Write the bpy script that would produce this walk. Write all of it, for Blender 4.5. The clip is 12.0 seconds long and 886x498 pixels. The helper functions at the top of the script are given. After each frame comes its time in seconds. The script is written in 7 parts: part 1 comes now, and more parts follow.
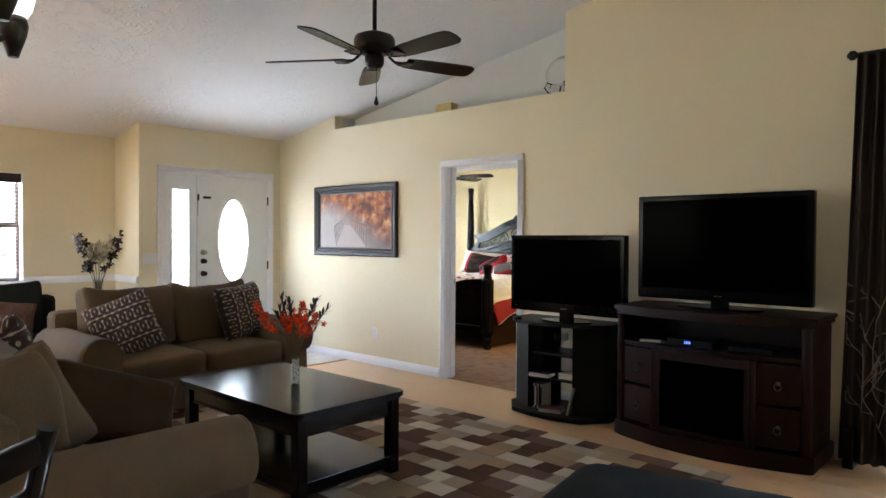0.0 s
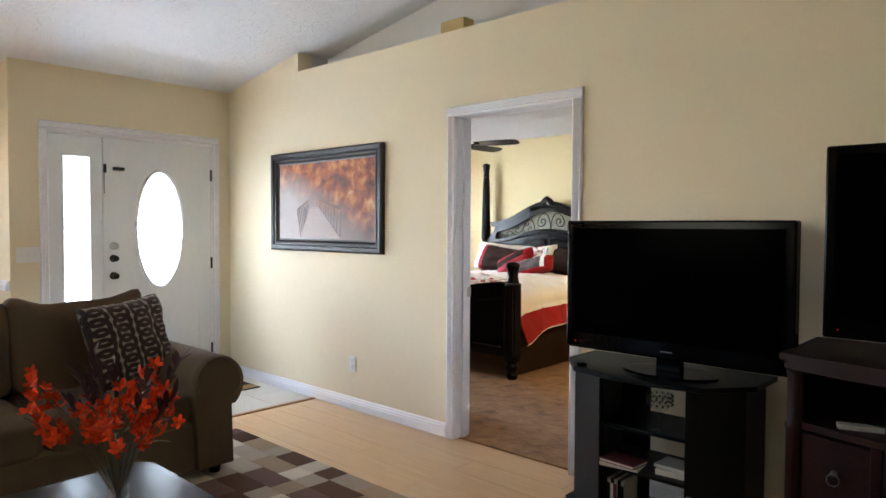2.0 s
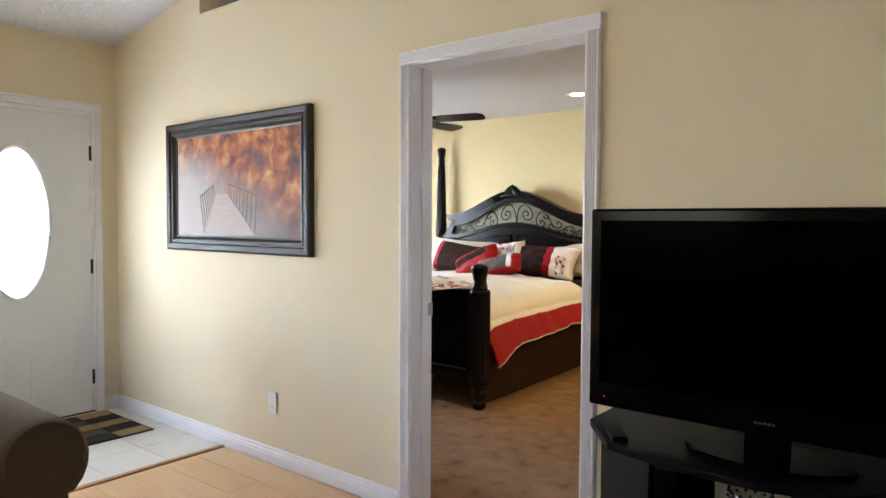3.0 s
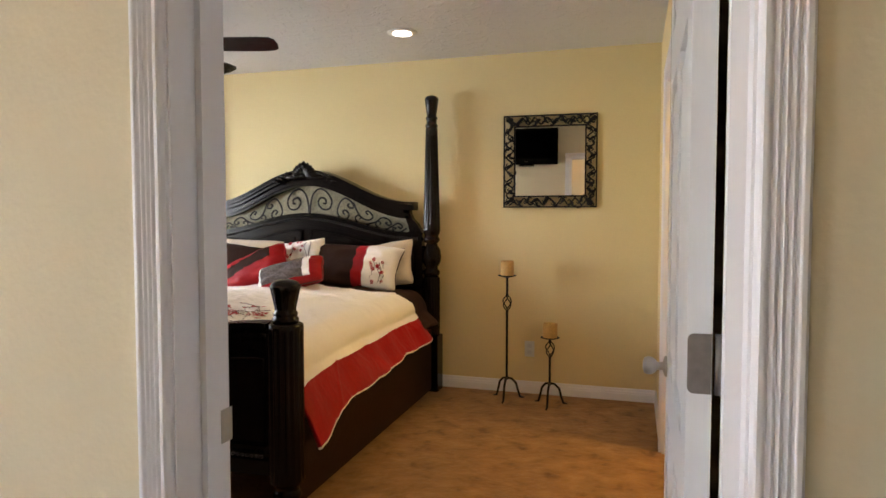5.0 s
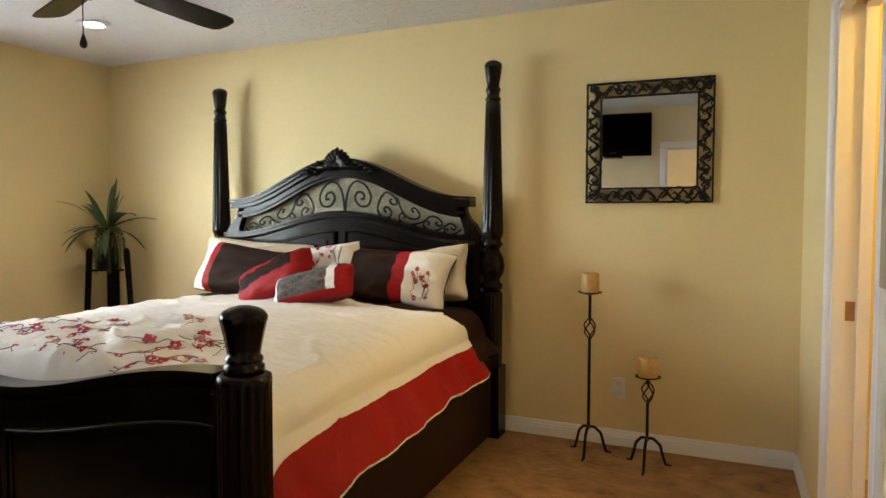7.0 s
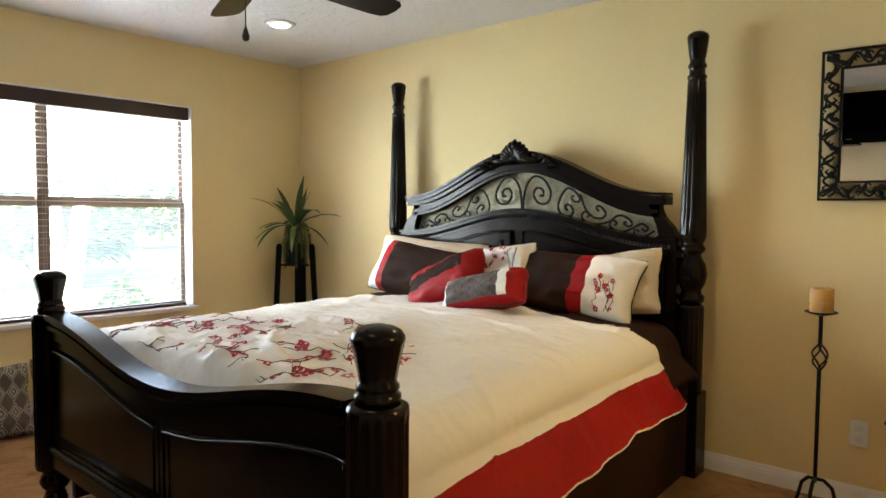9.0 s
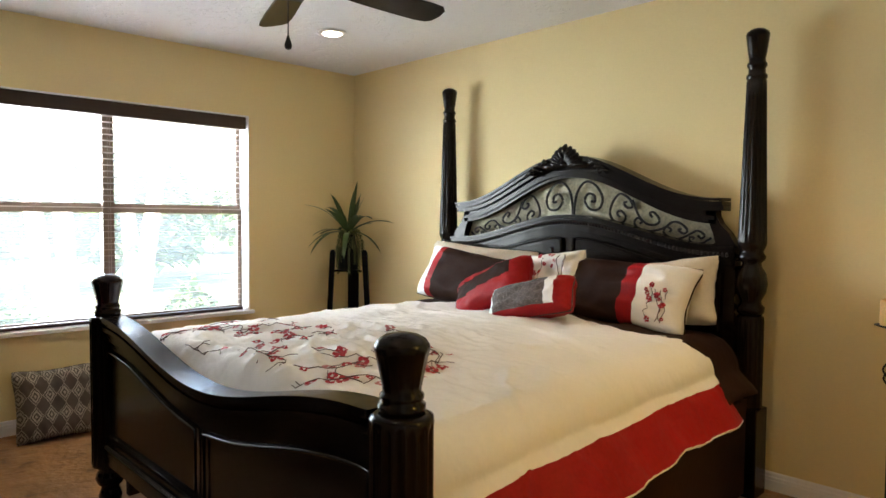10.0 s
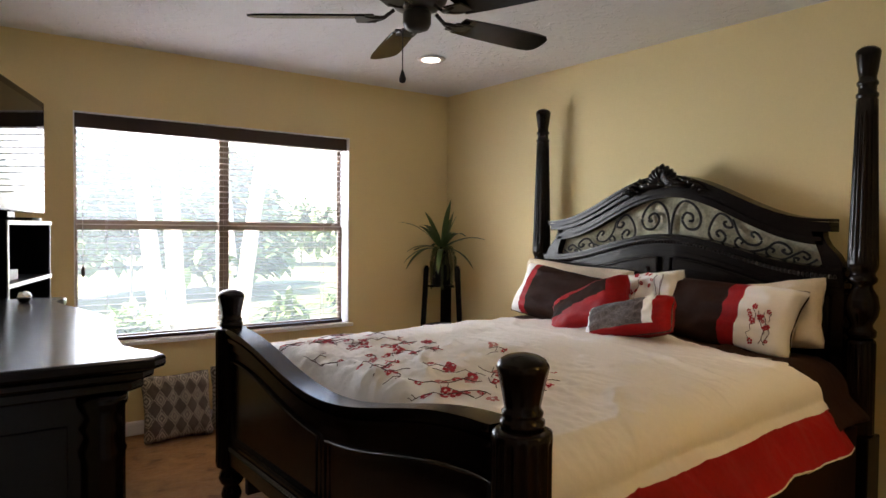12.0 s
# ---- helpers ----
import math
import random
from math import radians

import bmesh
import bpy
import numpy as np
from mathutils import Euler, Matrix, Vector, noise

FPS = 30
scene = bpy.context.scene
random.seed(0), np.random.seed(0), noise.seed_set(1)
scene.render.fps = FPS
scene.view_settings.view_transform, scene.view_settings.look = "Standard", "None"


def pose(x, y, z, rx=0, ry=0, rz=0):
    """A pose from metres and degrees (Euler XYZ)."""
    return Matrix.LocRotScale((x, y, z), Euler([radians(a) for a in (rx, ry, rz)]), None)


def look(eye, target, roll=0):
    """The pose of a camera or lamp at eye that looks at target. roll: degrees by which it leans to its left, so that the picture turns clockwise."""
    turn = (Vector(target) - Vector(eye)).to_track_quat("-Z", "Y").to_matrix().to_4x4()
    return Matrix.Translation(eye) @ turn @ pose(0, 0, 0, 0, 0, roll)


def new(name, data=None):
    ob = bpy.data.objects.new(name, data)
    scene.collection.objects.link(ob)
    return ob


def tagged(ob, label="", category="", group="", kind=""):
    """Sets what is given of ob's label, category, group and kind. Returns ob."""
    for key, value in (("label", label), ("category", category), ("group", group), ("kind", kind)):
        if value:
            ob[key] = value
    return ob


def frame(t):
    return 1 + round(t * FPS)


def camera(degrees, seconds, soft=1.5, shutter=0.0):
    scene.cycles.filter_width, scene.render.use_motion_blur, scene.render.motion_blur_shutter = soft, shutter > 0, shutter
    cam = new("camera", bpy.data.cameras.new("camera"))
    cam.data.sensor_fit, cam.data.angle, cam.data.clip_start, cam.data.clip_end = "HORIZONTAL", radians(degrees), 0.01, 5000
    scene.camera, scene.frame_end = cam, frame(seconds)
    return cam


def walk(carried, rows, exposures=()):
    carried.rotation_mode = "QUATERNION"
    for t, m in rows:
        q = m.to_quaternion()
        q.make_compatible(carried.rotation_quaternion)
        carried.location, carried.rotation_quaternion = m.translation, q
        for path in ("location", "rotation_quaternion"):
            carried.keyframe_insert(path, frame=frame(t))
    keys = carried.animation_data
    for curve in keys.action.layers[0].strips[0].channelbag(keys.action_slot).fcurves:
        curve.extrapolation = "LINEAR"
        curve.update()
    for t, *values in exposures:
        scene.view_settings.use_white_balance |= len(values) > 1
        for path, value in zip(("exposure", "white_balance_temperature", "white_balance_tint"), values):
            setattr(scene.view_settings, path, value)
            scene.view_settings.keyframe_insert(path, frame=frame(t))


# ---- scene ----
cam = camera(67.2, 12.0)
PATH = [
    (0, (0.375, -0.108, 1.362), (-0.972, 1.37, 1.329), 0.3),
    (0.5, (0.068, 0.282, 1.344), (-1.298, 1.741, 1.3), 0.2),
    (1, (-0.32, 0.679, 1.333), (-1.691, 2.134, 1.28), 0.2),
    (1.5, (-0.721, 1.129, 1.338), (-2.096, 2.58, 1.274), 0.2),
    (2, (-1.127, 1.543, 1.358), (-2.492, 3.003, 1.29), 0.3),
    (2.5, (-1.553, 1.978, 1.356), (-2.864, 3.486, 1.286), 0.3),
    (2.7, (-1.714, 2.154, 1.355), (-3.005, 3.68, 1.278), 0.3),
    (4.5, (-3.005, 3.457, 1.307), (-3.783, 5.297, 1.219), 0.1),
    (5, (-3.208, 3.786, 1.313), (-3.811, 5.69, 1.214), 0.0),
    (5.5, (-3.315, 4.134, 1.327), (-3.826, 6.065, 1.221), 0.0),
    (6, (-3.385, 4.457, 1.301), (-3.921, 6.381, 1.205), 0.0),
    (6.5, (-3.423, 4.686, 1.284), (-4.07, 6.575, 1.187), 0.1),
    (7, (-3.437, 4.828, 1.288), (-4.264, 6.647, 1.196), 0.1),
    (7.2, (-3.44, 4.868, 1.293), (-4.338, 6.65, 1.202), 0.1),
    (9, (-3.568, 5.192, 1.308), (-4.873, 6.704, 1.199), 0.4),
    (9.5, (-3.559, 5.265, 1.309), (-4.943, 6.706, 1.208), 0.4),
    (10, (-3.532, 5.279, 1.308), (-4.974, 6.662, 1.217), 0.4),
    (10.5, (-3.521, 5.239, 1.306), (-5.007, 6.575, 1.225), 0.4),
    (11, (-3.523, 5.199, 1.312), (-5.052, 6.486, 1.236), 0.4),
    (11.5, (-3.516, 5.16, 1.326), (-5.083, 6.402, 1.257), 0.5),
    (12, (-3.509, 5.121, 1.348), (-5.105, 6.325, 1.291), 0.5),
]
EXPOSURE = [(0, 4.22, 6050, 16), (2.7, 4.22, 6150, 17), (4.5, 3.98, 6700, 18), (5.5, 3.8, 7300, 22), (6.2, 3.8, 7600, 19), (7, 3.82, 6900, 11), (9, 3.82, 6800, 11), (10.5, 3.62, 6800, 15), (12, 3.10, 7000, 21)]
walk(cam, [(t, look(eye, target, roll)) for t, eye, target, roll in PATH], EXPOSURE)

# ---- light ----
world = bpy.data.worlds.new("sky")
scene.world = world
world.use_nodes = True
wn = world.node_tree.nodes
sky = wn.new("ShaderNodeTexSky")
sky.sky_type, sky.sun_disc = "NISHITA", False
sky.sun_elevation, sky.sun_rotation = radians(52), radians(150)
world.node_tree.links.new(sky.outputs["Color"], wn["Background"].inputs["Color"])
wn["Background"].inputs["Strength"].default_value = 0.15


def lamp(name, kind, at, target, energy, color, **kw):
    data = bpy.data.lights.new(name, kind)
    data.energy, data.color = energy, color
    if kind == "AREA":
        data.shape, data.size, data.size_y = "RECTANGLE", kw["size"], kw.get("size_y", kw["size"])
    if kind == "SPOT":
        data.spot_size, data.spot_blend, data.shadow_soft_size = radians(kw["cone"]), 0.8, kw["size"]
    if kind == "POINT":
        data.shadow_soft_size = kw["size"]
    if kind == "SUN":
        data.angle = radians(kw["size"])
    ob = new(name, data)
    ob.matrix_world = look(at, target)
    return ob


def sun_dir(elev, rot):
    return Vector((math.sin(rot) * math.cos(elev), math.cos(rot) * math.cos(elev), math.sin(elev)))


SUN = sun_dir(radians(52), radians(150))
lamp("sun", "SUN", SUN * 20, (0, 0, 0), 5.0, (1.0, 0.95, 0.87), size=0.5)
WARM = (1.0, 0.79, 0.50)
lamp("slider_daylight", "AREA", (0.62, 4.66, 1.1), (0.62, 0.0, 0.9), 0.9, (0.86, 0.93, 1.0), size=1.7, size_y=1.95)
lamp("west_window_daylight", "AREA", (-7.57, 1.39, 1.45), (0.0, 1.39, 2.6), 4.8, (0.84, 0.92, 1.0), size=1.24, size_y=1.06)
lamp("door_daylight", "AREA", (-6.90, 4.035, 1.32), (0.0, 3.6, 2.4), 1.4, (0.84, 0.92, 1.0), size=0.42, size_y=1.0)
lamp("sidelight_daylight", "AREA", (-6.90, 3.385, 1.08), (0.0, 2.9, 2.2), 1.3, (0.84, 0.92, 1.0), size=0.19, size_y=1.62)
CANS = [(-4.775, 7.86, 2.0), (-7.16, 7.76, 1.8), (-4.775, 5.75, 0.5), (-7.16, 5.75, 1.6)]
for x, y, watts in CANS:
    lamp("can_bulb", "SPOT", (x, y, 2.475), (x, y, 0), watts, WARM, cone=118, size=0.06)
lamp("closet_bulb", "POINT", (-2.2, 7.3, 2.3), (0, 0, 0), 4.0, (1.0, 0.66, 0.15), size=0.08)
lamp("bedroom_window_daylight", "AREA", (-9.2, 6.1, 1.75), (-5.8, 7.2, 0.8), 24.0, (0.76, 0.88, 1.0), size=2.2, size_y=1.7)
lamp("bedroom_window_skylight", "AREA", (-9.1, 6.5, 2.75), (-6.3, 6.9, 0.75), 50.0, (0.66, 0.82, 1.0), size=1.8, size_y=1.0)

# ---- materials ----
def mat(name, color, rough=0.5, metal=0.0, var=0.06, scale=6.0, bump=0.0, bump_scale=60.0, second=None, mixscale=4.0, coat=0.0, island=0.0, sheen=0.0, detail=4.0, stretch=(1, 1, 1), spec=0.5, random_ob=0.0):
    """Principled surface: colour varied at two scales, grain, fine relief."""
    m = bpy.data.materials.new(name)
    m.use_nodes = True
    nt = m.node_tree
    N, L = nt.nodes, nt.links
    b = N["Principled BSDF"]
    b.inputs["Roughness"].default_value = rough
    b.inputs["Metallic"].default_value = metal
    b.inputs["Coat Weight"].default_value = coat
    b.inputs["Coat Roughness"].default_value = 0.12
    b.inputs["Sheen Weight"].default_value = sheen
    b.inputs["Specular IOR Level"].default_value = spec
    tc = N.new("ShaderNodeTexCoord")
    mp = N.new("ShaderNodeMapping")
    mp.inputs["Scale"].default_value = stretch
    L.new(tc.outputs["Object"], mp.inputs["Vector"])
    big = N.new("ShaderNodeTexNoise")
    big.inputs["Scale"].default_value, big.inputs["Detail"].default_value = mixscale, detail
    L.new(mp.outputs["Vector"], big.inputs["Vector"])
    fine = N.new("ShaderNodeTexNoise")
    fine.inputs["Scale"].default_value, fine.inputs["Detail"].default_value = scale * 12, 3
    L.new(mp.outputs["Vector"], fine.inputs["Vector"])
    mix = N.new("ShaderNodeMixRGB")
    mix.inputs["Color1"].default_value = (*color, 1)
    mix.inputs["Color2"].default_value = (*(second or [c * (1 - 2.2 * var) for c in color]), 1)
    L.new(big.outputs["Fac"], mix.inputs["Fac"])
    hsv = N.new("ShaderNodeHueSaturation")
    L.new(mix.outputs["Color"], hsv.inputs["Color"])
    val = N.new("ShaderNodeMapRange")
    val.inputs["To Min"].default_value, val.inputs["To Max"].default_value = 1 - 2 * var, 1 + 2 * var
    L.new(fine.outputs["Fac"], val.inputs["Value"])
    out = val.outputs["Result"]
    if island or random_ob:
        geo = N.new("ShaderNodeNewGeometry") if island else N.new("ShaderNodeObjectInfo")
        src = geo.outputs["Random Per Island"] if island else geo.outputs["Random"]
        amount = island or random_ob
        rng = N.new("ShaderNodeMapRange")
        rng.inputs["To Min"].default_value, rng.inputs["To Max"].default_value = 1 - amount, 1 + amount
        L.new(src, rng.inputs["Value"])
        mul = N.new("ShaderNodeMath")
        mul.operation = "MULTIPLY"
        L.new(out, mul.inputs[0])
        L.new(rng.outputs["Result"], mul.inputs[1])
        out = mul.outputs["Value"]
    L.new(out, hsv.inputs["Value"])
    L.new(hsv.outputs["Color"], b.inputs["Base Color"])
    if bump:
        bt = N.new("ShaderNodeTexNoise")
        bt.inputs["Scale"].default_value, bt.inputs["Detail"].default_value = bump_scale, 5
        L.new(mp.outputs["Vector"], bt.inputs["Vector"])
        bp = N.new("ShaderNodeBump")
        bp.inputs["Strength"].default_value, bp.inputs["Distance"].default_value = bump, 0.01
        L.new(bt.outputs["Fac"], bp.inputs["Height"])
        L.new(bp.outputs["Normal"], b.inputs["Normal"])
    return m


def ramp_mat(name, stops, scale, rough=0.6, vector_scale=(1, 1, 1), detail=6.0, bump=0.0, rot=(0, 0, 0), distort=0.0):
    """Noise through a colour ramp."""
    m = mat(name, (0.5, 0.5, 0.5), rough, bump=bump, bump_scale=scale * 3)
    N, L = m.node_tree.nodes, m.node_tree.links
    tc = N.new("ShaderNodeTexCoord")
    mp = N.new("ShaderNodeMapping")
    mp.inputs["Scale"].default_value, mp.inputs["Rotation"].default_value = vector_scale, rot
    L.new(tc.outputs["Object"], mp.inputs["Vector"])
    n = N.new("ShaderNodeTexNoise")
    n.inputs["Scale"].default_value, n.inputs["Detail"].default_value, n.inputs["Distortion"].default_value = scale, detail, distort
    L.new(mp.outputs["Vector"], n.inputs["Vector"])
    r = N.new("ShaderNodeValToRGB")
    while len(r.color_ramp.elements) < len(stops):
        r.color_ramp.elements.new(0.5)
    for e, (p, c) in zip(r.color_ramp.elements, stops):
        e.position, e.color = p, (*c, 1)
    L.new(n.outputs["Fac"], r.inputs["Fac"])
    L.new(r.outputs["Color"], N["Principled BSDF"].inputs["Base Color"])
    return m


def glow(name, color, strength):
    m = bpy.data.materials.new(name)
    m.use_nodes = True
    b = m.node_tree.nodes["Principled BSDF"]
    b.inputs["Base Color"].default_value = (*color, 1)
    b.inputs["Emission Color"].default_value = (*color, 1)
    b.inputs["Emission Strength"].default_value = strength
    return m


def glass_mat(name, color=(1, 1, 1), rough=0.0):
    m = bpy.data.materials.new(name)
    m.use_nodes = True
    b = m.node_tree.nodes["Principled BSDF"]
    b.inputs["Base Color"].default_value = (*color, 1)
    b.inputs["Roughness"].default_value = rough
    b.inputs["Transmission Weight"].default_value = 1.0
    b.inputs["IOR"].default_value = 1.45
    return m


def pane_mat(name, clear, color=(0.9, 0.95, 0.95)):
    """Thin window pane: clear share passes straight, the rest is milky."""
    m = bpy.data.materials.new(name)
    m.use_nodes = True
    N, L = m.node_tree.nodes, m.node_tree.links
    t, d, g = N.new("ShaderNodeBsdfTransparent"), N.new("ShaderNodeBsdfTranslucent"), N.new("ShaderNodeBsdfGlossy")
    d.inputs["Color"].default_value = (*color, 1)
    g.inputs["Roughness"].default_value = 0.03
    mx = N.new("ShaderNodeMixShader")
    mx.inputs["Fac"].default_value = 1 - clear
    L.new(t.outputs["BSDF"], mx.inputs[1])
    L.new(d.outputs["BSDF"], mx.inputs[2])
    fr = N.new("ShaderNodeFresnel")
    fr.inputs["IOR"].default_value = 1.2
    mx2 = N.new("ShaderNodeMixShader")
    L.new(fr.outputs["Fac"], mx2.inputs["Fac"])
    L.new(mx.outputs["Shader"], mx2.inputs[1])
    L.new(g.outputs["BSDF"], mx2.inputs[2])
    L.new(mx2.outputs["Shader"], N["Material Output"].inputs["Surface"])
    return m


def knockdown(name, color):
    """Ceiling with knocked-down plaster: flat raised islands and fine spatter."""
    m = mat(name, color, 0.9, var=0.02, mixscale=1.2)
    N, L = m.node_tree.nodes, m.node_tree.links
    tc = N.new("ShaderNodeTexCoord")
    n = N.new("ShaderNodeTexNoise")
    n.inputs["Scale"].default_value, n.inputs["Detail"].default_value, n.inputs["Distortion"].default_value = 16, 5, 0.7
    L.new(tc.outputs["Object"], n.inputs["Vector"])
    r = N.new("ShaderNodeValToRGB")
    r.color_ramp.elements[0].position, r.color_ramp.elements[1].position = 0.52, 0.60
    L.new(n.outputs["Fac"], r.inputs["Fac"])
    bp = N.new("ShaderNodeBump")
    bp.inputs["Strength"].default_value, bp.inputs["Distance"].default_value = 0.45, 0.012
    L.new(r.outputs["Color"], bp.inputs["Height"])
    L.new(bp.outputs["Normal"], N["Principled BSDF"].inputs["Normal"])
    return m


PAINT = mat("yellow_paint", (0.80, 0.705, 0.51), 0.75, var=0.015, mixscale=0.8, bump=0.12, bump_scale=90)
PAINTBED = mat("golden_paint", (0.82, 0.668, 0.355), 0.75, var=0.015, mixscale=0.8, bump=0.12, bump_scale=90)
NICHE = mat("niche_paint", (0.72, 0.72, 0.72), 0.8, var=0.02, mixscale=0.8, bump=0.1, bump_scale=90)
CEIL = knockdown("knockdown_ceiling", (0.78, 0.78, 0.79))
TRIM = mat("white_trim_paint", (0.88, 0.87, 0.90), 0.4, var=0.006)
DOORWHITE = mat("white_door_paint", (0.80, 0.82, 0.84), 0.4, var=0.015, bump=0.06, bump_scale=120, stretch=(1, 1, 0.15))
LAMINATE = ramp_mat("maple_laminate", [(0.3, (0.60, 0.37, 0.19)), (0.5, (0.66, 0.42, 0.22)), (0.72, (0.71, 0.47, 0.26))], 6, 0.30, (0.5, 14, 1))
TILE = mat("white_floor_tile", (0.74, 0.72, 0.67), 0.22, var=0.03, mixscale=3, random_ob=0.04)
GROUT = mat("grey_grout", (0.42, 0.40, 0.36), 0.9, var=0.08)
CARPET = ramp_mat("brown_carpet", [(0.30, (0.15, 0.070, 0.024)), (0.41, (0.265, 0.132, 0.046)), (0.58, (0.325, 0.170, 0.064)), (0.76, (0.40, 0.222, 0.092))], 8.0, 0.95, detail=12, bump=1.0, distort=0.3)
CARPET.node_tree.nodes["Principled BSDF"].inputs["Sheen Weight"].default_value = 0.08
ESPRESSO = mat("espresso_wood", (0.0085, 0.0048, 0.0035), 0.22, var=0.2, mixscale=5, stretch=(1, 1, 0.2), bump=0.03, bump_scale=30, coat=0.06, spec=0.22)
FRAMEWOOD = mat("umber_frame_wood", (0.030, 0.021, 0.018), 0.4, var=0.15, spec=0.45)
CHERRY = mat("dark_cherry_wood", (0.020, 0.0052, 0.0030), 0.45, var=0.25, mixscale=6, stretch=(0.3, 1, 1), spec=0.14)
LACQUER = mat("lacquered_espresso", (0.006, 0.0035, 0.0028), 0.20, var=0.15, mixscale=5, stretch=(0.2, 1, 1), spec=0.13)
PEWTER = mat("antique_pewter", (0.16, 0.15, 0.14), 0.4, metal=0.9, var=0.15)
BLACKWOOD = mat("black_laminate", (0.0022, 0.002, 0.002), 0.42, var=0.15, spec=0.14)
PIANO = mat("gloss_black_plastic", (0.0018, 0.0018, 0.002), 0.14, var=0.05, spec=0.06)
SCREEN = mat("dark_screen", (0.0005, 0.0005, 0.0006), 0.12, var=0.03, spec=0.003)
GLOSSSCREEN = mat("glossy_screen", (0.0008, 0.0008, 0.001), 0.03, var=0.02, spec=0.15)
IRON = mat("wrought_iron", (0.018, 0.015, 0.013), 0.5, metal=0.6, var=0.2, bump=0.15, bump_scale=80)
BRONZE = mat("oil_bronze", (0.022, 0.017, 0.014), 0.38, metal=0.5, var=0.15)
STEEL = mat("satin_nickel", (0.50, 0.49, 0.47), 0.32, metal=1.0, var=0.05)
HINGEMETAL = mat("dull_nickel", (0.26, 0.235, 0.22), 0.45, metal=0.85, var=0.1)
CHROME = mat("chrome", (0.8, 0.8, 0.82), 0.08, metal=1.0, var=0.01)
PANE = pane_mat("clear_pane", 0.97)
FROST = pane_mat("frosted_pane", 0.35)
def clear_mat(name, gloss):
    """Thin vessel glass: sees straight through, with a little mirror."""
    m = bpy.data.materials.new(name)
    m.use_nodes = True
    N, L = m.node_tree.nodes, m.node_tree.links
    t, g, mx = N.new("ShaderNodeBsdfTransparent"), N.new("ShaderNodeBsdfGlossy"), N.new("ShaderNodeMixShader")
    g.inputs["Roughness"].default_value = 0.04
    t.inputs["Color"].default_value = (0.95, 0.97, 0.97, 1)
    mx.inputs["Fac"].default_value = gloss
    L.new(t.outputs["BSDF"], mx.inputs[1])
    L.new(g.outputs["BSDF"], mx.inputs[2])
    L.new(mx.outputs["Shader"], N["Material Output"].inputs["Surface"])
    return m


GLASS = clear_mat("clear_glass", 0.09)
BEADS = mat("clear_glass_bead", (0.93, 0.95, 0.97), 0.16, metal=0.45, var=0.1, island=0.4)
MIRROR = mat("mirror_silver", (0.92, 0.93, 0.92), 0.01, metal=1.0, var=0.0)
PLASTIC = mat("white_plastic", (0.80, 0.80, 0.78), 0.4, var=0.01)
CHENILLE = mat("brown_chenille", (0.14, 0.090, 0.045), 0.95, var=0.16, scale=30, mixscale=9, bump=0.45, bump_scale=330, sheen=0.05, stretch=(1, 1, 0.35))
# sofa cloth darkened in colour to stand for the shade on the corded pillow
SHADEDCLOTH = mat("shaded_brown_cloth", (0.050, 0.029, 0.014), 0.95, var=0.18, scale=20, mixscale=7, bump=0.3, bump_scale=300, spec=0.08)
CANLIGHT = glow("lit_lens", (1.0, 0.93, 0.80), 1.2)
GRASS = mat("lawn_grass", (0.13, 0.155, 0.06), 0.95, var=0.15, mixscale=0.6, bump=0.6, bump_scale=25)
STUCCO = mat("exterior_stucco", (0.62, 0.55, 0.42), 0.9, var=0.05, bump=0.3, bump_scale=40)
ROOFING = mat("shingle_grey", (0.16, 0.15, 0.14), 0.95, var=0.1, bump=0.4)

# ---- building helpers ----
def hexa(bm, lo, hi):
    """Eight corners: four below, four above, both counter-clockwise."""
    v = [bm.verts.new(p) for p in (*lo, *hi)]
    for f in ((3, 2, 1, 0), (4, 5, 6, 7), (0, 1, 5, 4), (1, 2, 6, 5), (2, 3, 7, 6), (3, 0, 4, 7)):
        bm.faces.new([v[i] for i in f])
    return v


def box(bm, x0, x1, y0, y1, z0, z1, bevel=0.0, seg=2, z1b=None):
    zb = z1 if z1b is None else z1b
    v = hexa(bm, ((x0, y0, z0), (x1, y0, z0), (x1, y1, z0), (x0, y1, z0)), ((x0, y0, z1), (x1, y0, zb), (x1, y1, zb), (x0, y1, z1)))
    if bevel:
        es = {e for q in v for e in q.link_edges}
        bmesh.ops.bevel(bm, geom=list(es), offset=bevel, segments=seg, profile=0.5, affect="EDGES")
    return v


def boxes(*bs, bevel=0.0):
    bm = bmesh.new()
    for b in bs:
        box(bm, *b, bevel=bevel)
    return bm


def lathe(profile, seg=24, at=(0, 0, 0), flute=0.0, flutes=12, lo=None, hi=None, bm=None):
    """Turned body round z; radius waved by flute between heights lo and hi."""
    bm = bm or bmesh.new()
    rings = []
    for r, z in profile:
        ring = []
        for i in range(seg):
            a = 2 * math.pi * i / seg
            k = 1.0
            if flute and lo <= z <= hi:
                k = 1 - flute * (0.5 + 0.5 * math.cos(flutes * a))
            ring.append(bm.verts.new((at[0] + r * k * math.cos(a), at[1] + r * k * math.sin(a), at[2] + z)))
        rings.append(ring)
    for a, b in zip(rings, rings[1:]):
        for i in range(seg):
            f = bm.faces.new((a[i], a[(i + 1) % seg], b[(i + 1) % seg], b[i]))
            f.smooth = True
    bm.faces.new(rings[0][::-1])
    bm.faces.new(rings[-1])
    return bm


